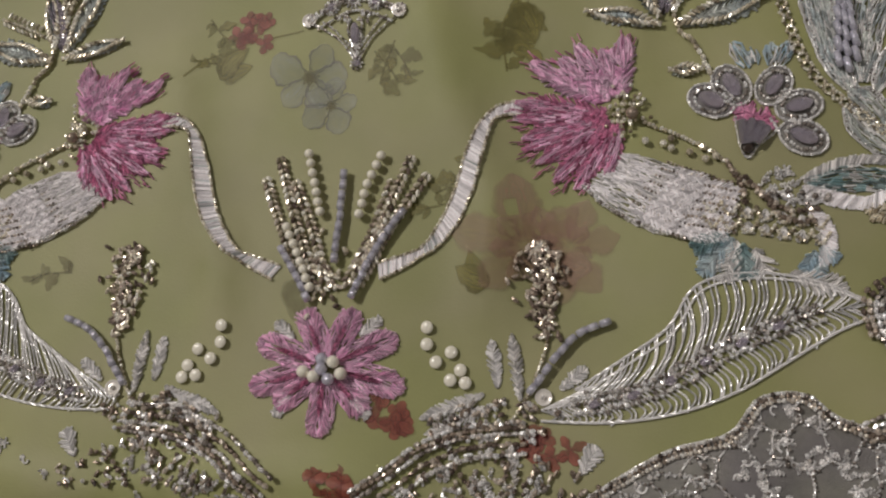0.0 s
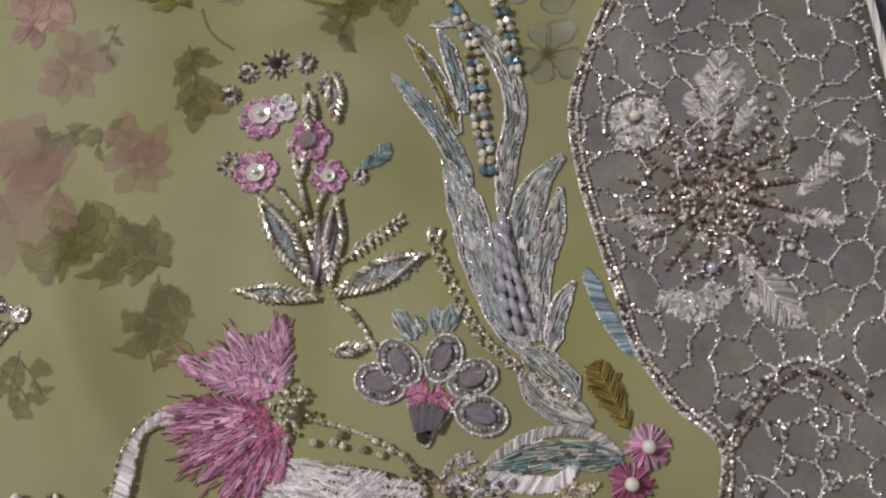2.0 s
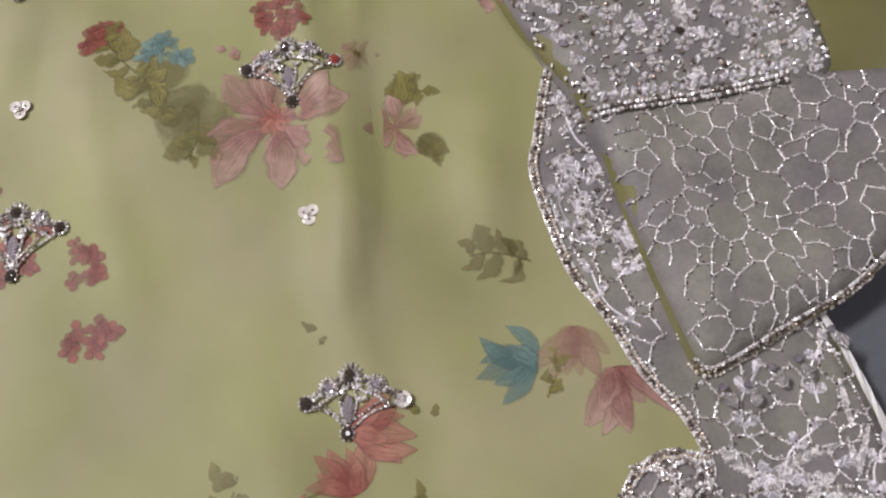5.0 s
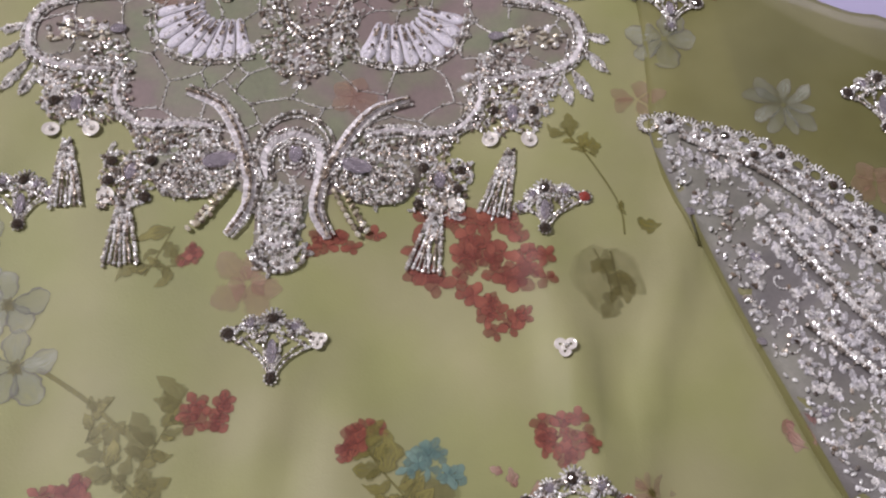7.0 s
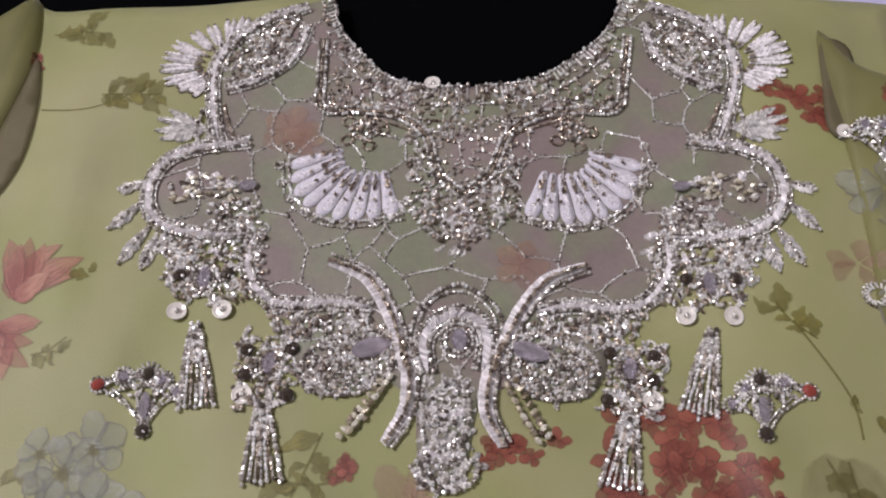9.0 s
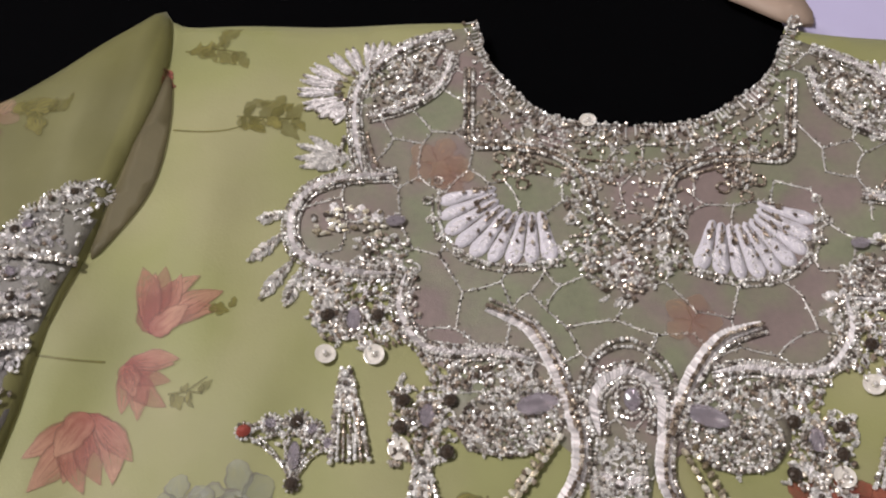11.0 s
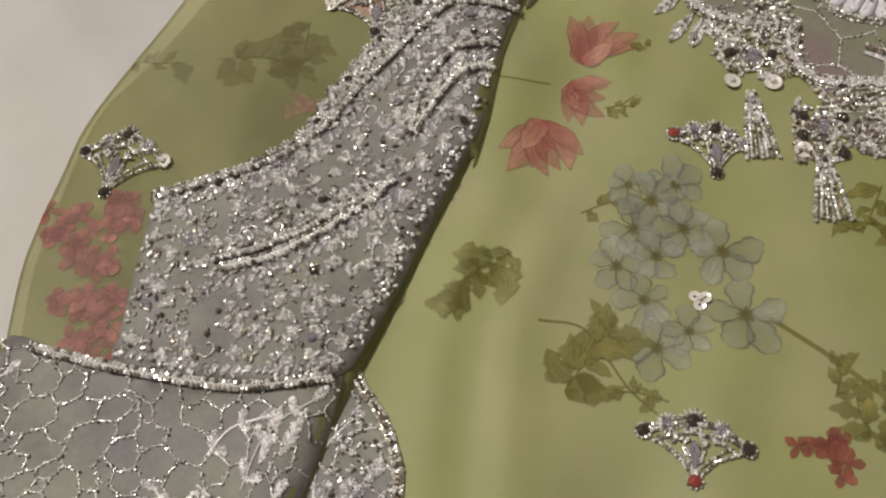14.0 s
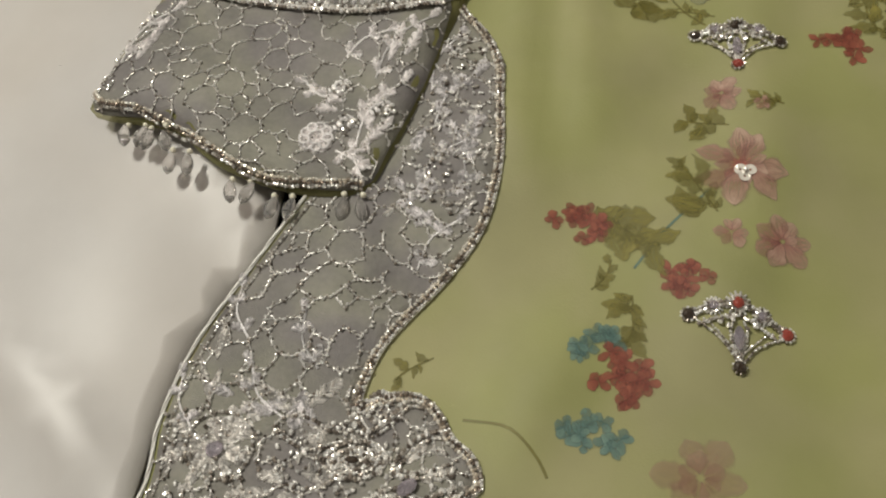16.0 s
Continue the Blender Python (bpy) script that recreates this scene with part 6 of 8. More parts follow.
    lace_net(np.asarray(cuff_poly), 0.0098, seed, z, b, thick=0.00054)
    z.emit("cuff_net", ZARI, cg, "silver corded net of the cuff", "stuff")
    b.emit("cuff_net_bead", SILVER, cg, "", "stuff")
    edging(hem, 1, cg)
    return g, cg


band_l = [(-0.206, -0.024), (-0.223, -0.032), (-0.239, -0.054), (-0.253, -0.059), (-0.268, -0.072), (-0.275, -0.092), (-0.289, -0.116), (-0.298, -0.142), (-0.312, -0.157), (-0.328, -0.17), (-0.354, -0.18), (-0.356, -0.212), (-0.354, -0.246), (-0.355, -0.255), (-0.337, -0.26), (-0.295, -0.26), (-0.262, -0.253), (-0.25, -0.232), (-0.234, -0.178), (-0.222, -0.139), (-0.218, -0.124), (-0.215, -0.088), (-0.209, -0.054)]
cuff_l = [(-0.405, -0.252), (-0.373, -0.255), (-0.337, -0.26), (-0.295, -0.261), (-0.261, -0.253), (-0.258, -0.254), (-0.265, -0.295), (-0.277, -0.336), (-0.286, -0.356), (-0.317, -0.358), (-0.353, -0.348), (-0.383, -0.33), (-0.418, -0.327), (-0.424, -0.318), (-0.419, -0.29)]
gL, cL = sleeve_work(spline(band_l, 0.006, True), clean(spline(cuff_l, 0.006, True)),
            ([(-0.209, -0.062), (-0.239, -0.063), (-0.251, -0.075), (-0.263, -0.092), (-0.277, -0.113), (-0.29, -0.138), (-0.312, -0.16), (-0.354, -0.18)],
             [(-0.216, -0.084), (-0.233, -0.089), (-0.242, -0.1), (-0.249, -0.117), (-0.25, -0.137)], [(-0.217, -0.097), (-0.232, -0.104), (-0.243, -0.124), (-0.248, -0.137)],
             [(-0.253, -0.161), (-0.27, -0.176), (-0.296, -0.197), (-0.322, -0.208)], [(-0.257, -0.167), (-0.271, -0.183), (-0.295, -0.203), (-0.317, -0.212)], [(-0.386, -0.255), (-0.337, -0.26), (-0.295, -0.261), (-0.262, -0.253), ]),
            [(-0.208, -0.029), (-0.222, -0.035), (-0.239, -0.056), (-0.253, -0.061), (-0.266, -0.073), (-0.274, -0.093), (-0.287, -0.118), (-0.296, -0.144), (-0.31, -0.159), (-0.328, -0.172), (-0.336, -0.175), (-0.354, -0.18)],
            spline([(-0.425, -0.318), (-0.417, -0.325), (-0.399, -0.327), (-0.376, -0.336), (-0.353, -0.348), (-0.336, -0.356), (-0.316, -0.359), (-0.286, -0.357)], 0.002), 41)
band_r = [(0.168, -0.083), (0.191, -0.091), (0.216, -0.1), (0.233, -0.112), (0.253, -0.129), (0.269, -0.137), (0.307, -0.189), (0.334, -0.188), (0.34, -0.211), (0.346, -0.225), (0.356, -0.257), (0.357, -0.289), (0.329, -0.289), (0.301, -0.293), (0.273, -0.296), (0.248, -0.292), (0.235, -0.269), (0.224, -0.246), (0.206, -0.201), (0.193, -0.166), (0.179, -0.124), (0.184, -0.145), (0.173, -0.115)]
cuff_r = [(0.357, -0.289), (0.329, -0.289), (0.301, -0.293), (0.273, -0.296), (0.247, -0.292), (0.26, -0.349), (0.275, -0.407), (0.282, -0.412), (0.312, -0.399), (0.342, -0.386), (0.366, -0.37), (0.42, -0.301)]
gR, cR = sleeve_work(clean(spline(band_r, 0.006, True)), clean(spline(cuff_r, 0.006, True)),
            ([(0.18, -0.094), (0.205, -0.106), (0.228, -0.123), (0.25, -0.146), (0.32, -0.23)], [(0.214, -0.137), (0.234, -0.164), (0.257, -0.193), (0.283, -0.215)], [(0.223, -0.186), (0.249, -0.208), (0.273, -0.223), (0.299, -0.23)],
             [(0.246, -0.298), (0.273, -0.296), (0.301, -0.294), (0.337, -0.29)]),
            [(0.167, -0.084), (0.191, -0.091), (0.216, -0.099), (0.233, -0.111), (0.253, -0.128), (0.267, -0.162), (0.286, -0.18), (0.307, -0.188), (0.334, -0.188), (0.34, -0.211), (0.347, -0.228)],
            spline([(0.366, -0.37), (0.342, -0.386), (0.312, -0.399), (0.282, -0.412), (0.275, -0.408)], 0.002), 57)

# leaves and flowers on the cuffs
w, z = Work(), Work()
for p, q in (([(-0.413, -0.293), (-0.398, -0.285)]), ([(-0.406, -0.299), (-0.396, -0.269)]), ([(-0.289, -0.338), (-0.276, -0.319)]), ([(-0.285, -0.329), (-0.294, -0.311)]), ([(-0.301, -0.314), (-0.316, -0.306)]),
             ([(-0.293, -0.317), (-0.278, -0.306)]), ([(-0.303, -0.318), (-0.314, -0.317)]), ([(-0.283, -0.29), (-0.279, -0.266)]), ([(-0.276, -0.286), (-0.27, -0.269)]), ([(-0.294, -0.342), (-0.282, -0.347)])):
    leaf(w, p, q, 0.0052, sw=0.0007, sh=0.0009)
for k in range(12):
    c0 = [(-0.31, -0.334)][0]
    leaf(w, c0, polar(c0, 0.0085, k * 0.524), 0.005, sw=0.0007, sh=0.0009)
for p, q, n, size in (((-0.291, -0.345), (-0.274, -0.300), 4, 0.0085), ((-0.288, -0.300), (-0.266, -0.262), 4, 0.0080), ((-0.300, -0.312), (-0.322, -0.303), 3, 0.0070),
                      ((-0.414, -0.300), (-0.394, -0.266), 3, 0.0080), ((-0.300, -0.340), (-0.286, -0.353), 2, 0.0060), ((-0.305, -0.290), (-0.285, -0.272), 3, 0.0065)):
    sprig(w, p, q, size, n)
for k in range(9):
    w.cord(spline(ring(polar((-0.31, -0.334), 0.0055, k * 0.698), 0.0022, 8), 0.001), 0.0006, 0.0008)
for p in ((-0.303, -0.305), (-0.281, -0.316), (-0.297, -0.325)):
    beadfill((z, w), ring(p, 0.0065, 12), 30, 17)
z.emit("cuff_bead_scatter", SILVER, cL, "small silver beads among the leaves", "stuff")
w.emit("cuff_leaf_stitching", WHITE, cL, "white satin leaves and a round flower on the cuff")
DROPS = [(-0.4, -0.332), (-0.388, -0.335), (-0.374, -0.345), (-0.342, -0.359), (-0.321, -0.364), (-0.289, -0.363)]
for k, p in enumerate(DROPS):
    for j in (-1, 1):
        q = (p[0] + j * 0.0042, p[1] - 0.0016 * ((k + j) % 2))
        piece("pearl", (q[0], q[1] + 0.0035), 0.0015, PEARL, cL, dz=0.001)
        ob = new("crystal_drop", piece_mesh("drop", DROP))
        ob.parent = cL
        ob.matrix_basis = Matrix.LocRotScale((q[0], q[1] - 0.0025, 0.003), Euler((0, 0.1, -1.57 + RNG.normal(0, 0.25))), (0.0054, 0.0040, 0.0040))
for p in [(0.284, -0.42), (0.294, -0.42), (0.306, -0.414), (0.317, -0.412), (0.334, -0.401)]:
    piece("pearl", p, 0.0017, CRYSTAL, cR, dz=0.001)
    ob = new("crystal_drop", piece_mesh("drop", DROP))
    ob.parent = cR
    ob.matrix_basis = Matrix.LocRotScale((p[0] + 0.002, p[1] - 0.005, 0.005), Euler((0, 0.1, -1.3 + RNG.normal(0, 0.25))), (0.0034, 0.0034, 0.0034))


# ---- fillings of the lace side borders ----
def rosette(c, r, n, work, width, **kw):
    for k in range(n):
        a = 6.2832 * k / n + RNG.normal(0, 0.08)
        leaf(work, polar(c, r * 0.12, a), polar(c, r * RNG.uniform(0.85, 1.1), a), width, **kw)


def border_fill(m):
    P = lambda *p: m([*p])
    w, z, b, br, blue = (Work(body_height) for _ in range(5))
    # eye-shaped motif and loops in the scallop
    for pts in ([(0.257, -0.473), (0.263, -0.468), (0.272, -0.468), (0.279, -0.472), (0.281, -0.477), (0.275, -0.482), (0.267, -0.482), (0.26, -0.479), (0.257, -0.473)], [(0.262, -0.474), (0.271, -0.471), (0.277, -0.476), (0.269, -0.479), (0.262, -0.474)],
                [(0.235, -0.459), (0.245, -0.463), (0.252, -0.472), (0.253, -0.478), (0.242, -0.479), (0.23, -0.474)], [(0.242, -0.449), (0.252, -0.449), (0.258, -0.457), (0.266, -0.463), (0.273, -0.454), (0.273, -0.446)],
                [(0.229, -0.481), (0.241, -0.487), (0.252, -0.484), (0.263, -0.49), (0.27, -0.496)], [(0.251, -0.491), (0.256, -0.498), (0.266, -0.496)], [(0.257, -0.449), (0.264, -0.447), (0.269, -0.454), (0.262, -0.459), (0.257, -0.456)]):
        bead_row(b, m(pts), 0.0012, 1.55)
        bead_row(b, spline(m(pts), 0.001), 0.0009, 1.6, 0.0024)
        z.cord(spline(m(pts), 0.001) + (0.0012, 0.0006), 0.0006)
    for pts in ([(0.274, -0.469), (0.286, -0.473), (0.296, -0.471), (0.303, -0.466), (0.298, -0.461), (0.289, -0.461), (0.281, -0.465)], [(0.275, -0.483), (0.285, -0.488), (0.295, -0.487), (0.299, -0.483)]):
        bead_row(b, m(pts), 0.0010, 1.7)
    for p, q, wd in (((0.291, -0.456), (0.279, -0.443), 0.007), ((0.295, -0.455), (0.327, -0.446), 0.004), ((0.291, -0.461), (0.309, -0.454), 0.004),
                     ((0.295, -0.49), (0.282, -0.503), 0.007), ((0.296, -0.491), (0.29, -0.507), 0.005), ((0.295, -0.486), (0.306, -0.485), 0.005),
                     ((0.298, -0.491), (0.317, -0.495), 0.006), ((0.315, -0.497), (0.333, -0.501), 0.006), ((0.282, -0.485), (0.288, -0.48), 0.006),
                     ((0.282, -0.461), (0.287, -0.471), 0.007), ((0.332, -0.474), (0.345, -0.468), 0.005), ((0.333, -0.479), (0.345, -0.484), 0.005),
                     ((0.329, -0.483), (0.332, -0.495), 0.004), ((0.33, -0.444), (0.332, -0.46), 0.003), ((0.34, -0.44), (0.33, -0.461), 0.003),
                     ((0.333, -0.421), (0.333, -0.442), 0.003), ((0.242, -0.48), (0.23, -0.474), 0.005), ((0.249, -0.474), (0.242, -0.465), 0.005)):
        leaf(w, m([p])[0], m([q])[0], wd, sw=0.0008, sh=0.0009)
    rosette(P((0.323, -0.476))[0], 0.0125, 11, w, 0.005, sw=0.0008, sh=0.0009)
    rosette(P((0.316, -0.463))[0], 0.007, 7, w, 0.004, sw=0.0007)
    bead_row(b, ring(P((0.323, -0.476))[0], 0.0135, 16), 0.0009, 1.8)
    # long floral panel
    c0 = P((0.288, -0.622))[0]
    for k in range(16):
        a = 6.2832 * k / 16
        L = 0.026 * (1 + 0.35 * abs(math.cos(a)))
        bead_row(br, [polar(c0, 0.003, a), polar(c0, L * 0.5, a + 0.08), polar(c0, L, a)], 0.0012, 1.9)
    rosette(c0, 0.010, 9, z, 0.004)
    beadfill((br, br, b), ring(c0, 0.017, 16), 120, 61, r=0.0009, long=1.6)
    beadfill((br, b, b), ring(c0, 0.030, 16, 1.2), 150, 62, r=0.0008, long=1.6)
    for p, q, wd in (((0.292, -0.601), (0.303, -0.565), 0.014), ((0.298, -0.602), (0.312, -0.587), 0.006), ((0.292, -0.644), (0.308, -0.675), 0.013), ((0.293, -0.648), (0.292, -0.668), 0.007),
                     ((0.267, -0.631), (0.254, -0.621), 0.007), ((0.266, -0.633), (0.257, -0.636), 0.006), ((0.317, -0.627), (0.337, -0.614), 0.009), ((0.311, -0.633), (0.332, -0.639), 0.007),
                     ((0.335, -0.605), (0.347, -0.611), 0.006), ((0.275, -0.633), (0.286, -0.638), 0.004), ((0.29, -0.637), (0.286, -0.643), 0.004),
                     ((0.288, -0.592), (0.288, -0.58), 0.006), ((0.294, -0.586), (0.294, -0.572), 0.006), ((0.302, -0.588), (0.309, -0.575), 0.006)):
        leaf(w, m([p])[0], m([q])[0], wd, sw=0.0009, sh=0.0010)
    f = P((0.274, -0.651))[0]
    for k in range(7):
        a = (-2.7 + k * 0.36) if m is not flip else (-2.6 + k * 0.36)
        leaf(w, polar(f, 0.004, a), polar(f, 0.0145, a), 0.006, sw=0.0009, sh=0.0010, blunt=0.5)
    f2 = P((0.266, -0.588))[0]
    rosette(f2, 0.011, 8, w, 0.006, sw=0.0008)
    bead_row(b, ring(f2, 0.012, 16), 0.0010, 1.8)
    bead_row(br, ring(P((0.276, -0.598))[0], 0.004, 10), 0.0010, 1.8)
    for q in m([(0.316, -0.588), (0.313, -0.593), (0.315, -0.598), (0.309, -0.6), (0.304, -0.604), (0.312, -0.603), (0.31, -0.645), (0.313, -0.648), (0.313, -0.642)]):
        b.bead(q, 0.0016)
    # ring chains towards the hem
    for pts in ([(0.305, -0.695), (0.305, -0.711), (0.304, -0.727), (0.304, -0.744), (0.303, -0.757)], [(0.29, -0.707), (0.29, -0.719), (0.291, -0.731), (0.291, -0.742)], [(0.278, -0.725), (0.277, -0.738), (0.271, -0.752)]):
        c = spline(m(pts), 0.0105)
        for q in c:
            bead_row(b, ring(q, 0.0030, 10), 0.0009, 1.8)
    bead_row(b, m([(0.27, -0.709), (0.293, -0.688), (0.309, -0.686), (0.323, -0.7)]), 0.0012, 1.6)
    bead_row(br, m([(0.273, -0.712), (0.294, -0.692), (0.308, -0.69), (0.32, -0.704)]), 0.0011, 1.6)
    # blue edge stitching
    band(blue, m([(0.238, -0.64), (0.24, -0.654), (0.245, -0.667), (0.25, -0.675)]), 0.006, 0.0007, 0.0008)
    g = w.emit("border_leaf_stitching", ZARI, tunic, "white satin leaves and flowers on the side border")
    z.emit("border_cord", ZARI, g, "", "stuff")
    b.emit("border_beading", SILVER, g, "silver bead lines and loops", "stuff")
    br.emit("border_bronze_beading", BRONZE, g, "bronze beads radiating from a flower", "stuff")
    blue.emit("blue_edge_stitching", SKY, g, "sky blue satin edge")
    piece("gem", P((0.324, -0.478))[0], 0.0032, CRYSTAL, g, 0.5, 1.2, dz=0.001)
    piece("gem", P((0.27, -0.475))[0], 0.0017, DARKGEM, g, 0.0, 1.7, dz=0.001)
    piece("gem", P((0.247, -0.483))[0], 0.0030, CRYSTAL, g, 0.7, 1.5, dz=0.001)
    piece("pearl", P((0.281, -0.648))[0], 0.0022, GREYBUGLE, g)
    piece("pearl", P((0.266, -0.586))[0], 0.0022, PEARL, g)


def flip(pts):
    return [(-x, y) for x, y in pts]


def plain(pts):
    return [tuple(p) for p in pts]


border_fill(plain)
border_fill(flip)

# stitched flowers on the upper side borders, half under the sleeves
for m in (plain, flip):
    w, z, b = Work(body_height), Work(body_height), Work(body_height)
    up = m([(-x, y) for x, y in [(-0.249, -0.263), (-0.233, -0.279), (-0.229, -0.308), (-0.228, -0.336), (-0.232, -0.365), (-0.25, -0.364), (-0.272, -0.366), (-0.268, -0.342), (-0.263, -0.305), (-0.256, -0.274)]])
    for p, q, n, size in (((-0.262, -0.355), (-0.240, -0.325), 3, 0.008), ((-0.238, -0.352), (-0.236, -0.318), 3, 0.007), ((-0.258, -0.318), (-0.240, -0.288), 3, 0.008),
                          ((-0.262, -0.300), (-0.252, -0.266), 3, 0.007), ((-0.250, -0.372), (-0.268, -0.352), 2, 0.007), ((-0.256, -0.392), (-0.240, -0.366), 2, 0.007)):
        sprig(w, m([(-p[0], p[1])])[0], m([(-q[0], q[1])])[0], size, n)
    beadfill((b, b, z), up, 150, 71)
    scribble(z, up, 24, 0.006, b, 72)
    for p, q, wd in (((-0.252, -0.35), (-0.261, -0.356), 0.008), ((-0.248, -0.355), (-0.239, -0.349), 0.007), ((-0.244, -0.325), (-0.238, -0.312), 0.007), ((-0.245, -0.327), (-0.253, -0.317), 0.007),
                     ((-0.245, -0.33), (-0.237, -0.335), 0.007), ((-0.253, -0.301), (-0.247, -0.29), 0.007), ((-0.254, -0.304), (-0.261, -0.295), 0.006), ((-0.261, -0.32), (-0.267, -0.333), 0.006),
                     ((-0.243, -0.293), (-0.239, -0.28), 0.005), ((-0.254, -0.367), (-0.265, -0.363), 0.006), ((-0.294, -0.449), (-0.296, -0.466), 0.008), ((-0.322, -0.455), (-0.334, -0.452), 0.005),
                     ((-0.302, -0.456), (-0.318, -0.461), 0.005), ((-0.286, -0.465), (-0.293, -0.456), 0.005)):
        a, c = m([(-p[0], p[1])])[0], m([(-q[0], q[1])])[0]
        leaf(w, a, c, wd, sw=0.0009, sh=0.0010)
    lowp = m([(-x, y) for x, y in [(-0.349, -0.462), (-0.32, -0.464), (-0.296, -0.466), (-0.269, -0.458), (-0.242, -0.457), (-0.232, -0.468), (-0.221, -0.484), (-0.272, -0.494), (-0.338, -0.502)]])
    scribble(z, lowp, 26, 0.006, b, 73)
    beadfill((b, b, z), lowp, 170, 74, r=0.0009, long=1.8)
    for p, q, n, size in (((-0.300, -0.462), (-0.318, -0.440), 3, 0.007), ((-0.336, -0.470), (-0.345, -0.448), 2, 0.006), ((-0.310, -0.500), (-0.336, -0.512), 3, 0.007), ((-0.290, -0.440), (-0.300, -0.415), 3, 0.007),
                          ((-0.285, -0.500), (-0.275, -0.520), 3, 0.006), ((-0.322, -0.430), (-0.330, -0.405), 3, 0.006)):
        sprig(w, m([(-p[0], p[1])])[0], m([(-q[0], q[1])])[0], size, n)
    g = w.emit("border_flower_stitching", DULLWHITE, tunic, "pale gold satin flowers on the border beside the cuff")
    z.emit("border_curl_stitching", ZARI, g, "", "stuff")
    b.emit("border_bead_scatter", SILVER, g, "", "stuff")


# ---- the embroidered skirt panel, both halves ----
def skirt_half(m):
    P = lambda *p: m([*p])
    one = lambda *p: m([*p])[0]
    pink, rose, white, zari, silver, gold, teal, sky, must, bron = (Work() for _ in range(10))
    # lotus flower
    pale = Work()
    hub = one((0.123, -0.673))
    for q, wd in zip(m([(0.123, -0.639), (0.114, -0.644), (0.103, -0.64), (0.096, -0.646), (0.084, -0.648)]), (0.011, 0.008, 0.008, 0.008, 0.009)):
        h = np.array(hub) * 0.8 + np.array(q) * 0.2
        leaf(pink, h, q, wd, sw=0.0008, sh=0.0009, bend=0.03)
        blade((pale, pale, pink), [h * 0.55 + np.array(q) * 0.45, (h + np.array(q) * 3) / 4, q], wd * 0.8, 0.0009, dz=0.0008)
    for q, wd in zip(m([(0.078, -0.666), (0.077, -0.673), (0.081, -0.682), (0.081, -0.687), (0.087, -0.693), (0.094, -0.701), (0.103, -0.705), (0.116, -0.698)]), (0.010, 0.009, 0.010, 0.008, 0.009, 0.009, 0.009, 0.009)):
        h = np.array(hub) * 0.85 + np.array(q) * 0.15
        leaf(rose, h, q, wd, sw=0.0008, sh=0.0009, bend=-0.02)
        blade((pale, pink, rose), [h * 0.8 + np.array(q) * 0.2, (h + np.array(q)) / 2, q], wd * 0.5, 0.0009, dz=0.0009)
    for q in m([(0.078, -0.666), (0.077, -0.673), (0.081, -0.682), (0.081, -0.687), (0.087, -0.693), (0.094, -0.701), (0.103, -0.705), (0.116, -0.698), (0.084, -0.648), (0.096, -0.646), (0.103, -0.64), (0.114, -0.644), (0.123, -0.639)]):
        d = np.array(q) - np.array(hub)
        v = np.array((-d[1], d[0])) * 0.12
        for k in range(9):
            e = np.array(hub) + d * RNG.uniform(0.72, 1.0) + v * RNG.uniform(-1, 1)
            rose.stitch(e, e + d * 0.10 + v * RNG.uniform(-0.3, 0.3), 0.0006, 0.0008, 0.0004)
    for k in range(70):
        p = np.array(hub) + RNG.normal(0, 1, 2) * (0.0035, 0.0050)
        gold.bead(p, 0.0010, dz=0.001)
    lotus = pink.emit("lotus_flower", PINK, tunic, "pink and rose satin-stitched lotus with a gold bead heart")
    rose.emit("rose_petal", ROSE, lotus, "rose thread petals")
    pale.emit("petal_highlight", PALEPINK, lotus, "pale pink silk strands", "stuff")
    gold.emit("flower_heart", GOLD, lotus, "gold bead heart")
    piece("pearl", one((0.126, -0.675)), 0.0026, BRONZE, lotus, dz=0.001)
    gold = Work()
    # ribbon, which twists: wide at both ends and narrow between
    rline = spline(m([(0.081, -0.668), (0.073, -0.669), (0.067, -0.674), (0.062, -0.689), (0.058, -0.704), (0.052, -0.717), (0.042, -0.729), (0.023, -0.738)]), 0.0007)
    t, nv = normals(rline)
    u = np.linspace(0, 1, len(rline))
    wide = 0.0072 * (0.42 + 0.58 * np.abs(np.cos(math.pi * (u * 1.5 + 0.28))) ** 0.8)
    for k in range(len(rline)):
        a, e = rline[k] - nv[k] * wide[k] / 2, rline[k] + nv[k] * wide[k] / 2
        (white if RNG.random() < 0.9 else zari).stitch(a - t[k] * 0.001, e + t[k] * 0.001, 0.0008 * RNG.uniform(0.8, 1.2), 0.0009 * RNG.uniform(0.6, 1.5))
    for s in (1, -1):
        bead_row(gold, rline + nv * (s * wide * 0.54)[:, None], 0.0008, 1.7)
    rib = white.emit("ribbon", WHITE, tunic, "white satin-stitched ribbon with a beaded edge", "stuff")
    gold.emit("ribbon_edge", GOLD, rib, "", "stuff")
    zari.emit("ribbon_shade", STEEL, rib, "", "stuff")
    white, gold, zari = Work(), Work(), Work()
    # white tail feather with cords, scaled neck
    for k in range(7):
        f = k / 6
        a = np.array(one((0.121, -0.691))) * (1 - f) + np.array(one((0.107, -0.702))) * f
        e = np.array(one((0.156, -0.704))) * (1 - f) + np.array(one((0.142, -0.724))) * f
        blade((white, white, zari), [a, (a + e) / 2 + RNG.normal(0, 0.0010, 2), e], 0.0068, 0.0009)
        leaf(white, a * 0.4 + e * 0.6, e, 0.006, sw=0.0008, sh=0.0009, dz=0.0006)
        bead_row(bron, [a * 0.5 + e * 0.5, e], 0.0006, 2.6, 0.0030)
        a2 = np.array(one((0.148, -0.703))) * (1 - f) + np.array(one((0.138, -0.722))) * f
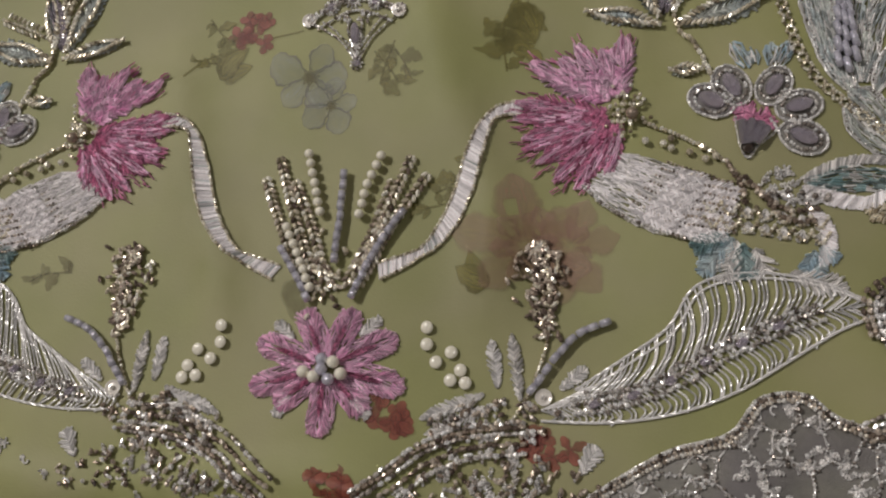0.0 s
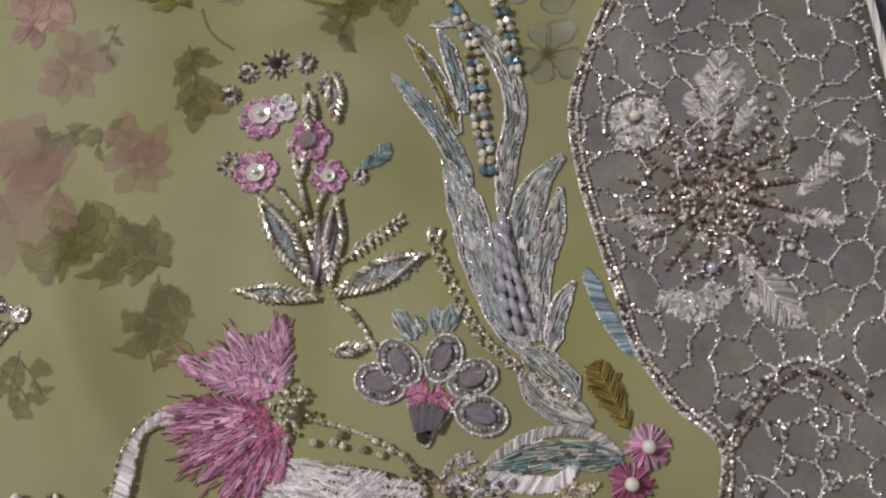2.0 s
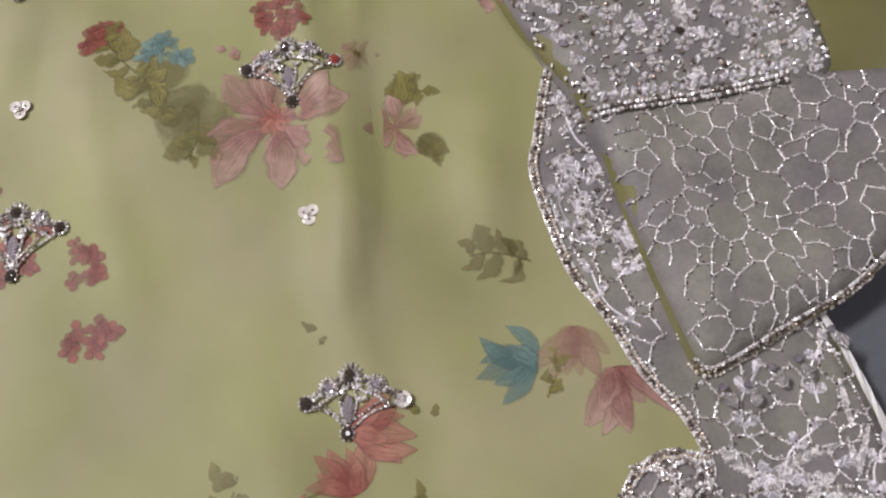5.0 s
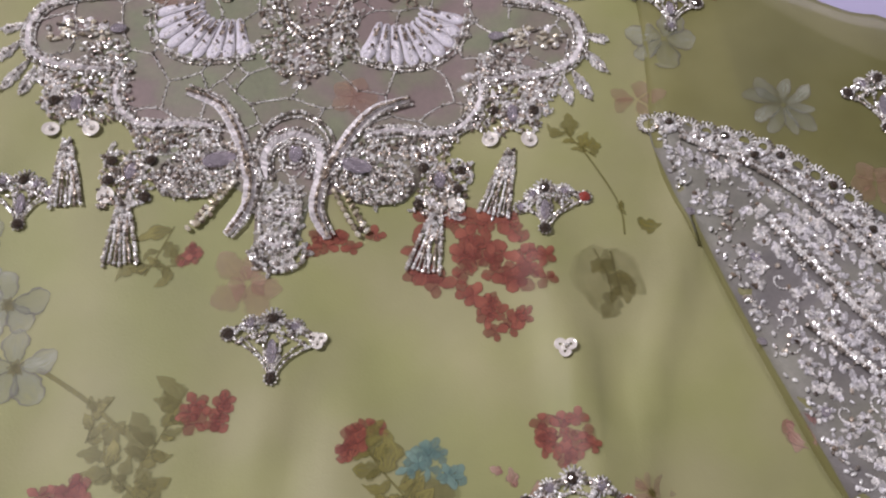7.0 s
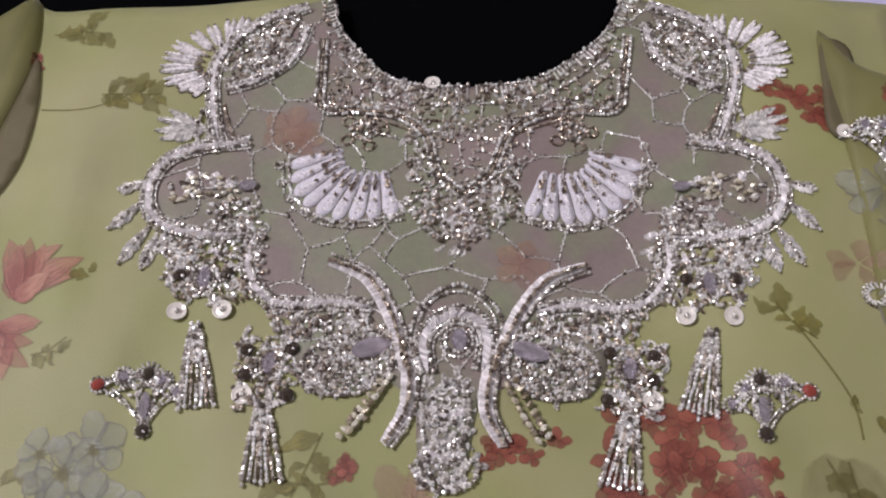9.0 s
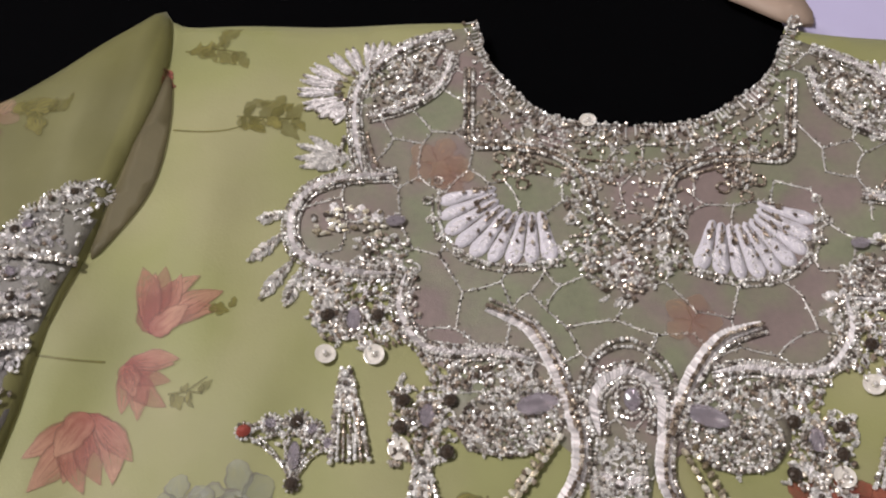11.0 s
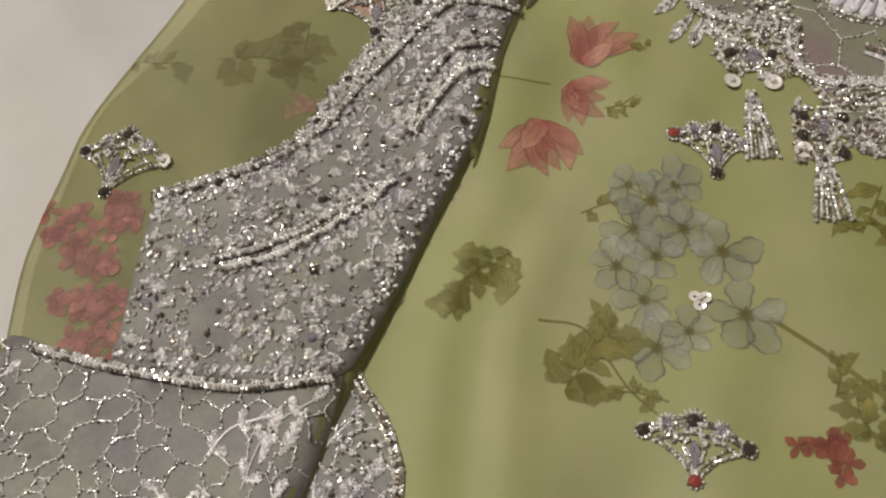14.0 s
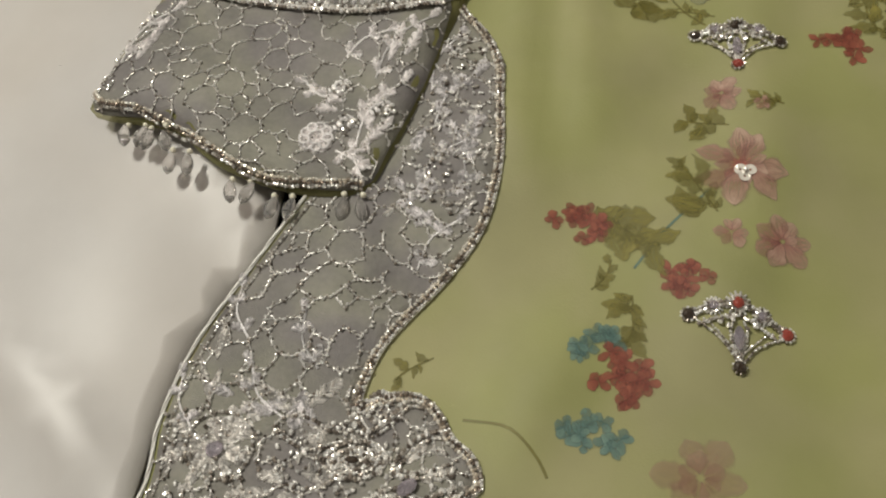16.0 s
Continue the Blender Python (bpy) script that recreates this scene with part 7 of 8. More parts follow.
        e2 = np.array(one((0.168, -0.708))) * (1 - f) + np.array(one((0.163, -0.727))) * f
        leaf(white, a2, e2, 0.0065, sw=0.0009, sh=0.0010)
        bead_row(bron, [a2, e2], 0.0007, 2.4, 0.0030)
    bead_row(silver, m([(0.106, -0.703), (0.118, -0.714), (0.136, -0.723), (0.149, -0.727)]), 0.0010, 1.7)
    for k in range(14):
        u, v = k % 7, k // 7
        c = np.array(one((0.156, -0.713))) * (1 - u / 6) + np.array(one((0.195, -0.72))) * (u / 6) + np.array((0, -0.006 * v))
        bead_row(gold, [c + (-0.0032, 0.001), c + (0, -0.0030), c + (0.0032, 0.001)], 0.0009, 1.7)
        leaf(zari, c + (0, 0.002), c + (0, -0.003), 0.005, sw=0.0007)
    for pts in ([(0.173, -0.707), (0.178, -0.712), (0.185, -0.716), (0.194, -0.715)], [(0.169, -0.702), (0.174, -0.709), (0.183, -0.719), (0.193, -0.72)], [(0.162, -0.695), (0.167, -0.706), (0.168, -0.712)]):
        bead_row(bron, m(pts), 0.0014, 1.6)
    scribble(zari, m([(0.173, -0.703), (0.184, -0.699), (0.196, -0.702), (0.2, -0.711), (0.187, -0.715), (0.176, -0.709)]), 40, 0.006, silver, 81)
    band(white, m([(0.192, -0.715), (0.197, -0.722), (0.198, -0.73), (0.194, -0.737)]), 0.006, 0.0008, 0.0009)
    for p, q in (([(0.194, -0.73), (0.201, -0.735)]), ([(0.194, -0.732), (0.194, -0.743)]), ([(0.193, -0.731), (0.188, -0.74)])):
        a, c = m([p, q])
        leaf(sky, a, c, 0.006, sw=0.0007)
    for p, q, wk in (((0.162, -0.725), (0.148, -0.731), teal), ((0.164, -0.726), (0.15, -0.741), sky), ((0.165, -0.727), (0.159, -0.744), zari), ((0.167, -0.728), (0.167, -0.743), teal),
                     ((0.171, -0.73), (0.175, -0.741), zari), ((0.183, -0.74), (0.204, -0.747), zari)):
        leaf(wk, m([p])[0], m([q])[0], 0.010, sw=0.0008, sh=0.0009)
    # teal leaf, silver leaf, mustard leaf
    blade((teal, teal, zari), m([(0.19, -0.704), (0.213, -0.7035), (0.237, -0.708)]), 0.0105, 0.0009)
    band(zari, m([(0.189, -0.703), (0.207, -0.696), (0.225, -0.697), (0.237, -0.707)]), 0.004, 0.0007, 0.0009)
    band(white, m([(0.19, -0.706), (0.2, -0.711), (0.212, -0.713), (0.221, -0.709)]), 0.006, 0.0008, 0.0009)
    leaf(must, one((0.241, -0.699)), one((0.233, -0.673)), 0.0125, sw=0.0008, sh=0.0011)
    for p, q in (([(0.228, -0.715), (0.212, -0.72)]), ([(0.22, -0.714), (0.211, -0.716)])):
        a, c = m([p, q])
        leaf(gold, a, c, 0.005, sw=0.0007)
    bead_row(gold, m([(0.131, -0.678), (0.147, -0.685), (0.16, -0.694), (0.17, -0.706)]), 0.0011, 1.6)
    for q in m([(0.131, -0.686), (0.138, -0.687), (0.141, -0.685), (0.141, -0.689), (0.148, -0.691), (0.153, -0.689), (0.154, -0.694), (0.158, -0.693)]):
        gold.bead(q, 0.0017)
    bird = white.emit("feather_motif", WHITE, tunic, "white satin feather motif with beaded scales")
    zari.emit("feather_thread", ZARI, bird, "", "stuff")
    silver.emit("feather_beading", SILVER, bird, "", "stuff")
    gold.emit("feather_scale", GOLD, bird, "pale gold beaded scales", "stuff")
    bron.emit("feather_arc", BRONZE, bird, "bronze bead arcs", "stuff")
    teal.emit("teal_leaf", TEAL, bird, "teal satin leaf", "stuff")
    sky.emit("blue_leaf", SKY, bird, "sky blue satin leaf", "stuff")
    must.emit("mustard_leaf", MUSTARD, bird, "mustard satin leaf")
    for c, r in zip(m([(0.246, -0.706), (0.238, -0.717)]), (0.0085, 0.0085)):
        pm = Work()
        for k in range(90):
            a = RNG.uniform(0, 6.28)
            pm.stitch(polar(c, r * RNG.uniform(0.1, 0.3), a), polar(c, r * RNG.uniform(0.7, 1.0), a + 0.2), 0.0011, 0.0018 + 0.001 * RNG.random())
        ob = pm.emit("pompom_flower", PINK if c[1] > -0.71 else ROSE, tunic, "rose thread pompom flower with a pearl")
        piece("pearl", c, 0.0026, PEARL, ob, dz=0.002)
    # stone flower
    w, s2 = Work(), Work()
    hub = np.array(one((0.173, -0.677)))
    base = pink = Work()
    for q in m([(0.165, -0.672), (0.171, -0.672), (0.179, -0.675), (0.181, -0.681), (0.166, -0.679)]):
        leaf(pink, hub, q, 0.006, sw=0.0008)
    ob = pink.emit("stone_flower", ROSE, tunic, "flower of oval lilac stones outlined in cord")
    for c, r in zip(m([(0.157, -0.669), (0.165, -0.663), (0.181, -0.664), (0.19, -0.673), (0.191, -0.686)]), (0.0075, 0.0075, 0.0070, 0.0072, 0.0075)):
        a = math.atan2(c[1] - hub[1], c[0] - hub[0])
        oval = [(c[0] + r * 1.25 * math.cos(t) * math.cos(a) - r * 0.92 * math.sin(t) * math.sin(a), c[1] + r * 1.25 * math.cos(t) * math.sin(a) + r * 0.92 * math.sin(t) * math.cos(a)) for t in np.linspace(0, 6.2832, 18)]
        bead_row(w, spline(oval, 0.001), 0.0007, 1.7)
        w.cord(spline(oval, 0.001), 0.0004)
        inner = [(c[0] + (x - c[0]) * 0.72, c[1] + (y - c[1]) * 0.72) for x, y in oval]
        bead_row(s2, inner, 0.0009, 1.8)
        v, f, n = fill(np.array(oval), 0.002)
        link("petal_net", np.c_[v, height(v) + 0.0009], f, NET, ob, "", True)
        piece("gem", c, r * 0.42, CRYSTAL, ob, a, 1.75, dz=0.001)
    cup = m([(0.166, -0.677), (0.167, -0.687), (0.17, -0.694), (0.174, -0.689), (0.181, -0.683), (0.179, -0.678)])
    bead_row(w, spline(cup, 0.001), 0.0007, 1.7)
    for p, q in zip(m([(0.168, -0.679), (0.172, -0.679), (0.175, -0.68), (0.178, -0.682)]), m([(0.169, -0.689), (0.17, -0.689), (0.172, -0.689), (0.173, -0.689)])):
        d = np.array(q) - np.array(p)
        piece("bugle", (np.array(p) + np.array(q)) / 2, np.linalg.norm(d) / 2, CRYSTAL, ob, math.atan2(d[1], d[0]), 1.0, dz=0.0008)
    piece("gem", one((0.17, -0.69)), 0.0028, DARKGEM, ob, dz=0.001)
    w.emit("stone_outline", ZARI, ob, "pale cord outline")
    s2.emit("stone_beading", SILVER, ob, "", "stuff")
    w, s2, bz = Work(), Work(), Work()
    for a, c in ((((0.172, -0.656)), ((0.166, -0.644))), (((0.174, -0.656)), ((0.173, -0.647))), (((0.18, -0.655)), ((0.181, -0.645))), (((0.183, -0.656)), ((0.188, -0.645)))):
        blade((w, w, s2), m([a, c])[:1] + m([((a[0] + c[0]) / 2, (a[1] + c[1]) / 2), c]), 0.0065, 0.0009)
    ob = w.emit("blue_calyx", SKY, tunic, "blue satin calyx over the stone flower")
    s2.emit("calyx_thread", ZARI, ob, "", "stuff")
    # flowering plant
    w, s2, bz, gd = Work(), Work(), Work(), Work()
    stems = ([(0.157, -0.657), (0.151, -0.643), (0.145, -0.636), (0.142, -0.62), (0.138, -0.6), (0.136, -0.58), (0.136, -0.57)], [(0.139, -0.62), (0.136, -0.604), (0.129, -0.59)], [(0.141, -0.618), (0.142, -0.601), (0.146, -0.593)], [(0.136, -0.589), (0.141, -0.574), (0.143, -0.548)])
    for pts in stems:
        bead_row(gd, m(pts), 0.0013, 1.5, 0, 1.3)
    for a, c, wd in (((0.145, -0.634), (0.179, -0.625), 0.0125), ((0.137, -0.63), (0.12, -0.591), 0.0115), ((0.144, -0.627), (0.15, -0.598), 0.009), ((0.153, -0.655), (0.142, -0.655), 0.006),
                     ((0.137, -0.634), (0.108, -0.626), 0.008), ((0.154, -0.565), (0.155, -0.546), 0.008), ((0.143, -0.567), (0.145, -0.553), 0.006)):
        a, c = m([a])[0], m([c])[0]
        leaf(bz, a, c, wd, sw=0.0010, sh=0.0010)
        mid = (np.array(a) + np.array(c)) / 2
        d = np.array(c) - np.array(a)
        v = np.array((-d[1], d[0])) / np.linalg.norm(d) * wd * 0.42
        for s in (1, -1):
            c3 = spline([a, mid + v * s, c], 0.0022)
            for q in c3:
                q2 = q * 0.8 + 0.2 * (np.array(a) + d * min(1, np.linalg.norm(q - a) / np.linalg.norm(d)))
                gd.bead(q2, 0.0009, 0.0022, math.atan2(d[1], d[0]) - s * 0.6, dz=0.001)
    bead_row(gd, m([(0.149, -0.622), (0.161, -0.616), (0.174, -0.611)]), 0.0010, 1.6)
    for q in spline(m([(0.154, -0.619), (0.161, -0.616), (0.172, -0.611)]), 0.003):
        for s in (1, -1):
            gd.bead(q + np.array((0.0012, 0.0022)) * s, 0.0009, 0.0019, 1.0 * s)
    ob = gd.emit("flowering_plant", GOLD, tunic, "beaded plant with sequin flowers and leaves")
    bz.emit("plant_leaf", STEEL, ob, "blue-grey stitched leaves", "stuff")
    for k in range(5):
        p = np.array(one((0.138, -0.629))) + np.array((0.0013 * (k - 2), 0))
        q = np.array(one((0.146, -0.602))) + np.array((0.0016 * (k - 2), -0.002 * abs(k - 2)))
        d = q - p
        piece("bugle", (p + q) / 2, np.linalg.norm(d) / 2, CRYSTAL, ob, math.atan2(d[1], d[0]), 1.0, 1.0, dz=0.0004).scale = (np.linalg.norm(d) / 2, 0.0020, 0.0020)
    pk, sv, wh = Work(), Work(), Work()
    for c, r, wk in (((0.124, -0.558), 0.0085, pk), ((0.12, -0.58), 0.0085, pk), ((0.133, -0.556), 0.006, wh), ((0.142, -0.572), 0.0085, pk), ((0.148, -0.588), 0.0068, pk)):
        c = m([c])[0]
        for k in range(6):
            a = k * 1.047
            leaf(wk, polar(c, r * 0.2, a), polar(c, r, a), r * 0.75, sw=0.0007, sh=0.0009)
            bead_row(wk, ring(polar(c, r * 0.62, a), r * 0.36, 8), 0.0007, 1.9)
    for c, r in (((0.121, -0.538), 0.0045), ((0.113, -0.546), 0.0045), ((0.145, -0.539), 0.0045), ((0.133, -0.537), 0.0065), ((0.153, -0.549), 0.0055), ((0.11, -0.575), 0.0055), ((0.16, -0.59), 0.0035)):
        c = m([c])[0]
        for a in np.linspace(0, 6.28, 12)[:-1]:
            sv.stitch(polar(c, r * 0.3, a), polar(c, r, a), 0.0011, 0.0010)
            sv.bead(polar(c, r * 0.5, a), 0.0010)
    tl = Work()
    leaf(tl, one((0.16, -0.587)), one((0.173, -0.578)), 0.007, sw=0.0008, bend=-0.12)
    pk.emit("pink_blossom", PINK, ob, "pink thread blossoms")
    wh.emit("lilac_blossom", WHITE, ob, "pale thread blossom")
    sv.emit("silver_daisy", SILVER, ob, "silver beaded daisies", "stuff")
    tl.emit("teal_tip", TEAL, ob, "teal stitched tip")
    for c, r in (((0.124, -0.557), 0.0042), ((0.12, -0.581), 0.0038), ((0.148, -0.588), 0.0028)):
        sequin(m([c])[0], r, ob, dz=0.002)
    piece("gem", one((0.142, -0.572)), 0.0036, CRYSTAL, ob, 0.4, 1.1, dz=0.0015)
    piece("gem", one((0.133, -0.537)), 0.0022, DARKGEM, ob, 0.0, 1.2, dz=0.001)
    # iris leaves with bead spikes
    zz, bl, gm, wv, st = Work(), Work(), Work(), Work(), Work()
    for pts, wd, wk in (([(0.178, -0.551), (0.189, -0.569), (0.197, -0.588), (0.2, -0.607)], 0.007, bl), ([(0.193, -0.589), (0.198, -0.611), (0.2, -0.632), (0.209, -0.664)], 0.013, zz), ([(0.196, -0.602), (0.2, -0.624), (0.203, -0.649), (0.212, -0.669)], 0.010, wv),
                        ([(0.186, -0.536), (0.193, -0.55), (0.198, -0.568), (0.2, -0.58)], 0.0055, gm), ([(0.199, -0.536), (0.202, -0.55), (0.204, -0.572)], 0.0055, bl), ([(0.196, -0.533), (0.21, -0.536), (0.22, -0.551), (0.223, -0.573), (0.216, -0.594), (0.21, -0.617)], 0.0075, zz),
                        ([(0.237, -0.596), (0.226, -0.605), (0.218, -0.619), (0.214, -0.635), (0.213, -0.663)], 0.011, zz), ([(0.234, -0.608), (0.228, -0.624), (0.22, -0.64), (0.215, -0.663)], 0.008, wv), ([(0.232, -0.644), (0.225, -0.653), (0.219, -0.668)], 0.006, zz),
                        ([(0.209, -0.666), (0.217, -0.674), (0.225, -0.686)], 0.012, zz), ([(0.207, -0.673), (0.215, -0.685), (0.229, -0.695)], 0.010, zz)):
        c = m(pts)
        blade((wk, st) if wk in (bl, gm) else (zz, st, st), c, wd, 0.0010)
        for s in (1, -1):
            line = spline(c, 0.0012)
            t, nv = normals(line)
            u = np.linspace(0, 1, len(line))
            prof = np.minimum(1, np.minimum(0.18 + 3.2 * u, 0.25 + 4 * (1 - u)))
            zz.cord(line + nv * (s * wd * 0.52 * prof)[:, None] + RNG.normal(0, 0.0002, (len(line), 2)), 0.0004)
            bead_row(wv, line + nv * (s * wd * 0.44 * prof)[:, None], 0.0005, 2.6)
    iris = zz.emit("iris_leaves_spray", ZARI, tunic, "silver, blue and gold stitched iris leaves")
    st.emit("grey_blade", STEEL, iris, "blue-grey running stitches", "stuff")
    bl.emit("blue_blade", SKY, iris, "blue stitched blade")
    gm.emit("gold_blade", MUSTARD, iris, "gold stitched blade")
    wv.emit("blade_edge", SILVER, iris, "", "stuff")
    sp = {"s": Work(), "b": Work(), "g": Work(), "p": Work()}
    for pts, r in (([(0.189, -0.489), (0.194, -0.499), (0.2, -0.509), (0.204, -0.522), (0.207, -0.531)], 0.0016), ([(0.207, -0.531), (0.21, -0.543), (0.21, -0.561), (0.209, -0.575), (0.208, -0.597)], 0.0021), ([(0.219, -0.504), (0.223, -0.518), (0.224, -0.533), (0.225, -0.545), (0.225, -0.559)], 0.0020)):
        c = spline(m(pts), r * 1.75)
        t, nv = normals(c)
        for k, q in enumerate(c):
            key = "bsgbspbg"[(k * 5 + k // 3) % 8]
            for s in (-1, 1):
                sp[key].bead(q + nv[k] * s * r * 0.8 + RNG.normal(0, 0.00045, 2), r * RNG.uniform(0.62, 0.98), r * RNG.uniform(0.7, 1.15), RNG.uniform(0, 3))
    for key, mt, nm in (("s", SILVER, "silver_spike_bead"), ("b", BLUE, "blue_spike_bead"), ("g", GOLD, "gold_spike_bead"), ("p", PEARL, "pearl_spike_bead")):
        sp[key].emit(nm, mt, iris, "", "stuff")
    for k in range(3):
        for j in range(6):
            f = (j + 0.5 * (k % 2)) / 6
            p = np.array(one((0.209, -0.621))) * (1 - f) + np.array(one((0.209, -0.661))) * f + np.array((0.0026 * (k - 1) * (0.5 + f), 0.001 * k))
            a = -1.35 if m is not flip else -1.79
            piece("bugle", p, 0.0032, GREYBUGLE, iris, a, 1.0, dz=0.0012).scale = (0.0034, 0.0034, 0.0034)
    ch = Work()
    for q in spline(m([(0.184, -0.62), (0.187, -0.634), (0.192, -0.651), (0.197, -0.661), (0.206, -0.671), (0.216, -0.68), (0.223, -0.686)]), 0.0042):
        bead_row(ch, ring(q, 0.0018, 7), 0.0008, 1.8)
    for q in m([(0.183, -0.617), (0.185, -0.617), (0.187, -0.618)]):
        ch.bead(q, 0.0010, 0.0024, 1.2)
    ch.emit("ring_chain", GOLD, iris, "chain of small gold bead rings", "stuff")
    # side plant near the hem
    g2, b2, s3 = Work(), Work(), Work()
    for k in range(150):
        f = RNG.random()
        c = np.array(one((0.089, -0.726))) * (1 - f) + np.array(one((0.092, -0.765))) * f
        q = c + np.array((RNG.normal(0, 0.0022 + 0.0030 * math.sin(math.pi * min(1, f + 0.1)) ** 2), RNG.normal(0, 0.001)))
        (b2 if RNG.random() < 0.6 else g2).bead(q, 0.0010, 0.0021, RNG.uniform(0, 3), dz=0.0006 * RNG.random())
    bead_row(g2, m([(0.091, -0.728), (0.093, -0.749), (0.092, -0.767), (0.085, -0.787), (0.077, -0.8)]), 0.0009, 1.6)
    plant = g2.emit("bead_plant", GOLD, tunic, "beaded plant with a bugle branch and pearl stem")
    b2.emit("bronze_spike", BRONZE, plant, "spike of bronze bugles", "stuff")
    for q in m([(0.044, -0.761), (0.044, -0.768), (0.054, -0.771), (0.048, -0.775), (0.058, -0.778), (0.054, -0.782), (0.06, -0.783)]):
        piece("pearl", q, 0.0027, PEARL, plant, sz=0.42)
    c = spline(m([(0.117, -0.758), (0.105, -0.763), (0.096, -0.772), (0.089, -0.782), (0.085, -0.787)]), 0.0048)
    for p, q in zip(c, c[1:]):
        d = q - p
        piece("bugle", (p + q) / 2, 0.0024, GREYBUGLE, plant, math.atan2(d[1], d[0]), 1.0, dz=0.0006).scale = (0.0024, 0.0038, 0.0038)
    leaf(s3, one((0.082, -0.79)), one((0.078, -0.762)), 0.0055, sw=0.0008, sh=0.0010)
    for a, c in ((((0.073, -0.785)), ((0.07, -0.765))), (((0.068, -0.787)), ((0.041, -0.798))), (((0.097, -0.785)), ((0.108, -0.776))), (((0.073, -0.791)), ((0.043, -0.804)))):
        leaf(s3, m([a])[0], m([c])[0], 0.006, sw=0.0009)
    s3.emit("plant_sprig", ZARI, plant, "silver stitched sprigs")
    sequin(one((0.091, -0.788)), 0.0034, plant)
    # ribbed leaf
    rb, bd = Work(), Work()
    mid = spline(m([(0.09, -0.793), (0.116, -0.789), (0.137, -0.782), (0.158, -0.77), (0.179, -0.76), (0.199, -0.754), (0.215, -0.754)]), 0.0021)
    top = spline(m([(0.103, -0.785), (0.121, -0.773), (0.138, -0.761), (0.149, -0.745), (0.168, -0.74), (0.192, -0.743), (0.215, -0.753)]), 0.0019)
    bot = spline(m([(0.09, -0.797), (0.116, -0.797), (0.141, -0.793), (0.162, -0.785), (0.18, -0.774), (0.199, -0.762), (0.215, -0.755)]), 0.0021)
    rb.cord(top, 0.0006); rb.cord(bot, 0.0006); rb.cord(top + (0.002, -0.002), 0.0005)
    n = 56
    for k in range(2, n - 1):
        f = k / n
        a, u, l = (q[int(f * (len(q) - 1))] for q in (mid, top, bot))
        k2 = min(len(mid) - 1, int((f + 0.03) * (len(mid) - 1)))
        rb.cord(spline([mid[max(0, k2 - 4)], (a + u) / 2 + (0.002, 0.001) + RNG.normal(0, 0.0004, 2), u + RNG.normal(0, 0.0005, 2)], 0.0015), 0.00043)
        rb.cord(spline([mid[max(0, k2 - 4)], (a + l) / 2 + (0.002, -0.001) + RNG.normal(0, 0.0004, 2), l + RNG.normal(0, 0.0005, 2)], 0.0015), 0.00043)
    for off in (0.0025, -0.0025, 0.0):
        bead_row(bd, mid[6:-10], 0.0011, 2.0, off + 0.0004 * math.copysign(1, off))
    beadfill((bd,), np.r_[mid[8:-12] + (0, 0.0052), mid[8:-12][::-1] - (0, 0.0045)], 130, 97, r=0.0009, long=1.7)
    ob = rb.emit("ribbed_leaf", ZARI, tunic, "large open leaf of ribbed pale cords")
    bd.emit("midrib_beading", SILVER, ob, "", "stuff")
    for q in mid[10:-14:7]:
        piece("gem", q, 0.0017, CRYSTAL, ob, 0.5, 1.6, dz=0.001)
    # arch at the hem
    z2, b3, b4 = Work(), Work(), Work()
    beadfill((b4, b4, b3), m([(0.041, -0.799), (0.068, -0.788), (0.084, -0.79), (0.099, -0.793), (0.09, -0.806), (0.069, -0.804), (0.046, -0.81)]), 95, 95, r=0.0010, long=2.4)
    beadfill((b4, b3, b4), m([(0.034, -0.829), (0.051, -0.812), (0.077, -0.807), (0.097, -0.814), (0.112, -0.82), (0.112, -0.828)]), 105, 96, r=0.0010, long=2.4)
    arch = [(0.02, -0.829), (0.031, -0.821), (0.044, -0.811), (0.062, -0.804), (0.083, -0.802)]
    for off, wk in ((0.0, b3), (0.004, b3), (-0.004, b4), (0.0022, b4), (-0.008, b3)):
        bead_row(wk, m(arch), 0.0012, 1.5, off, 1.5)
    scribble(z2, m([(0.02, -0.832), (0.033, -0.819), (0.051, -0.807), (0.077, -0.802), (0.09, -0.806), (0.099, -0.818), (0.078, -0.83)]), 40, 0.0060, b3, 91)
    scribble(z2, m([(0.116, -0.824), (0.141, -0.811), (0.159, -0.804), (0.172, -0.79), (0.187, -0.788), (0.198, -0.797), (0.213, -0.804), (0.211, -0.824)]), 50, 0.006, b3, 92)
    leaf(z2, one((0.105, -0.817)), one((0.112, -0.806)), 0.008, sw=0.0009)
    ob = z2.emit("hem_scrollwork", ZARI, tunic, "silver stitched scrollwork arch at the hem")
    b3.emit("hem_beading", SILVER, ob, "", "stuff")
    b4.emit("hem_bronze_beading", BRONZE, ob, "", "stuff")
    # net tongue that reaches from the border to the ribbed leaf
    up = spline(m([(0.214, -0.762), (0.212, -0.752), (0.216, -0.747), (0.223, -0.746), (0.232, -0.75), (0.237, -0.758), (0.24, -0.765), (0.246, -0.767), (0.254, -0.764), (0.261, -0.752)]), 0.003)
    lo = spline(m([(0.214, -0.762), (0.219, -0.769), (0.221, -0.778), (0.22, -0.786), (0.216, -0.793), (0.207, -0.797)]), 0.003)
    tongue = clean([*up, *spline(m([(0.266, -0.764), (0.264, -0.787), (0.256, -0.802), (0.23, -0.804), (0.207, -0.797)]), 0.006), *lo[::-1][1:-1]])
    ground = sheet("net_tongue", tongue, 0.006, lambda p: body_height(p) + 0.0008, 0.0004, NET, tunic, "grey net tongue edged with beads")
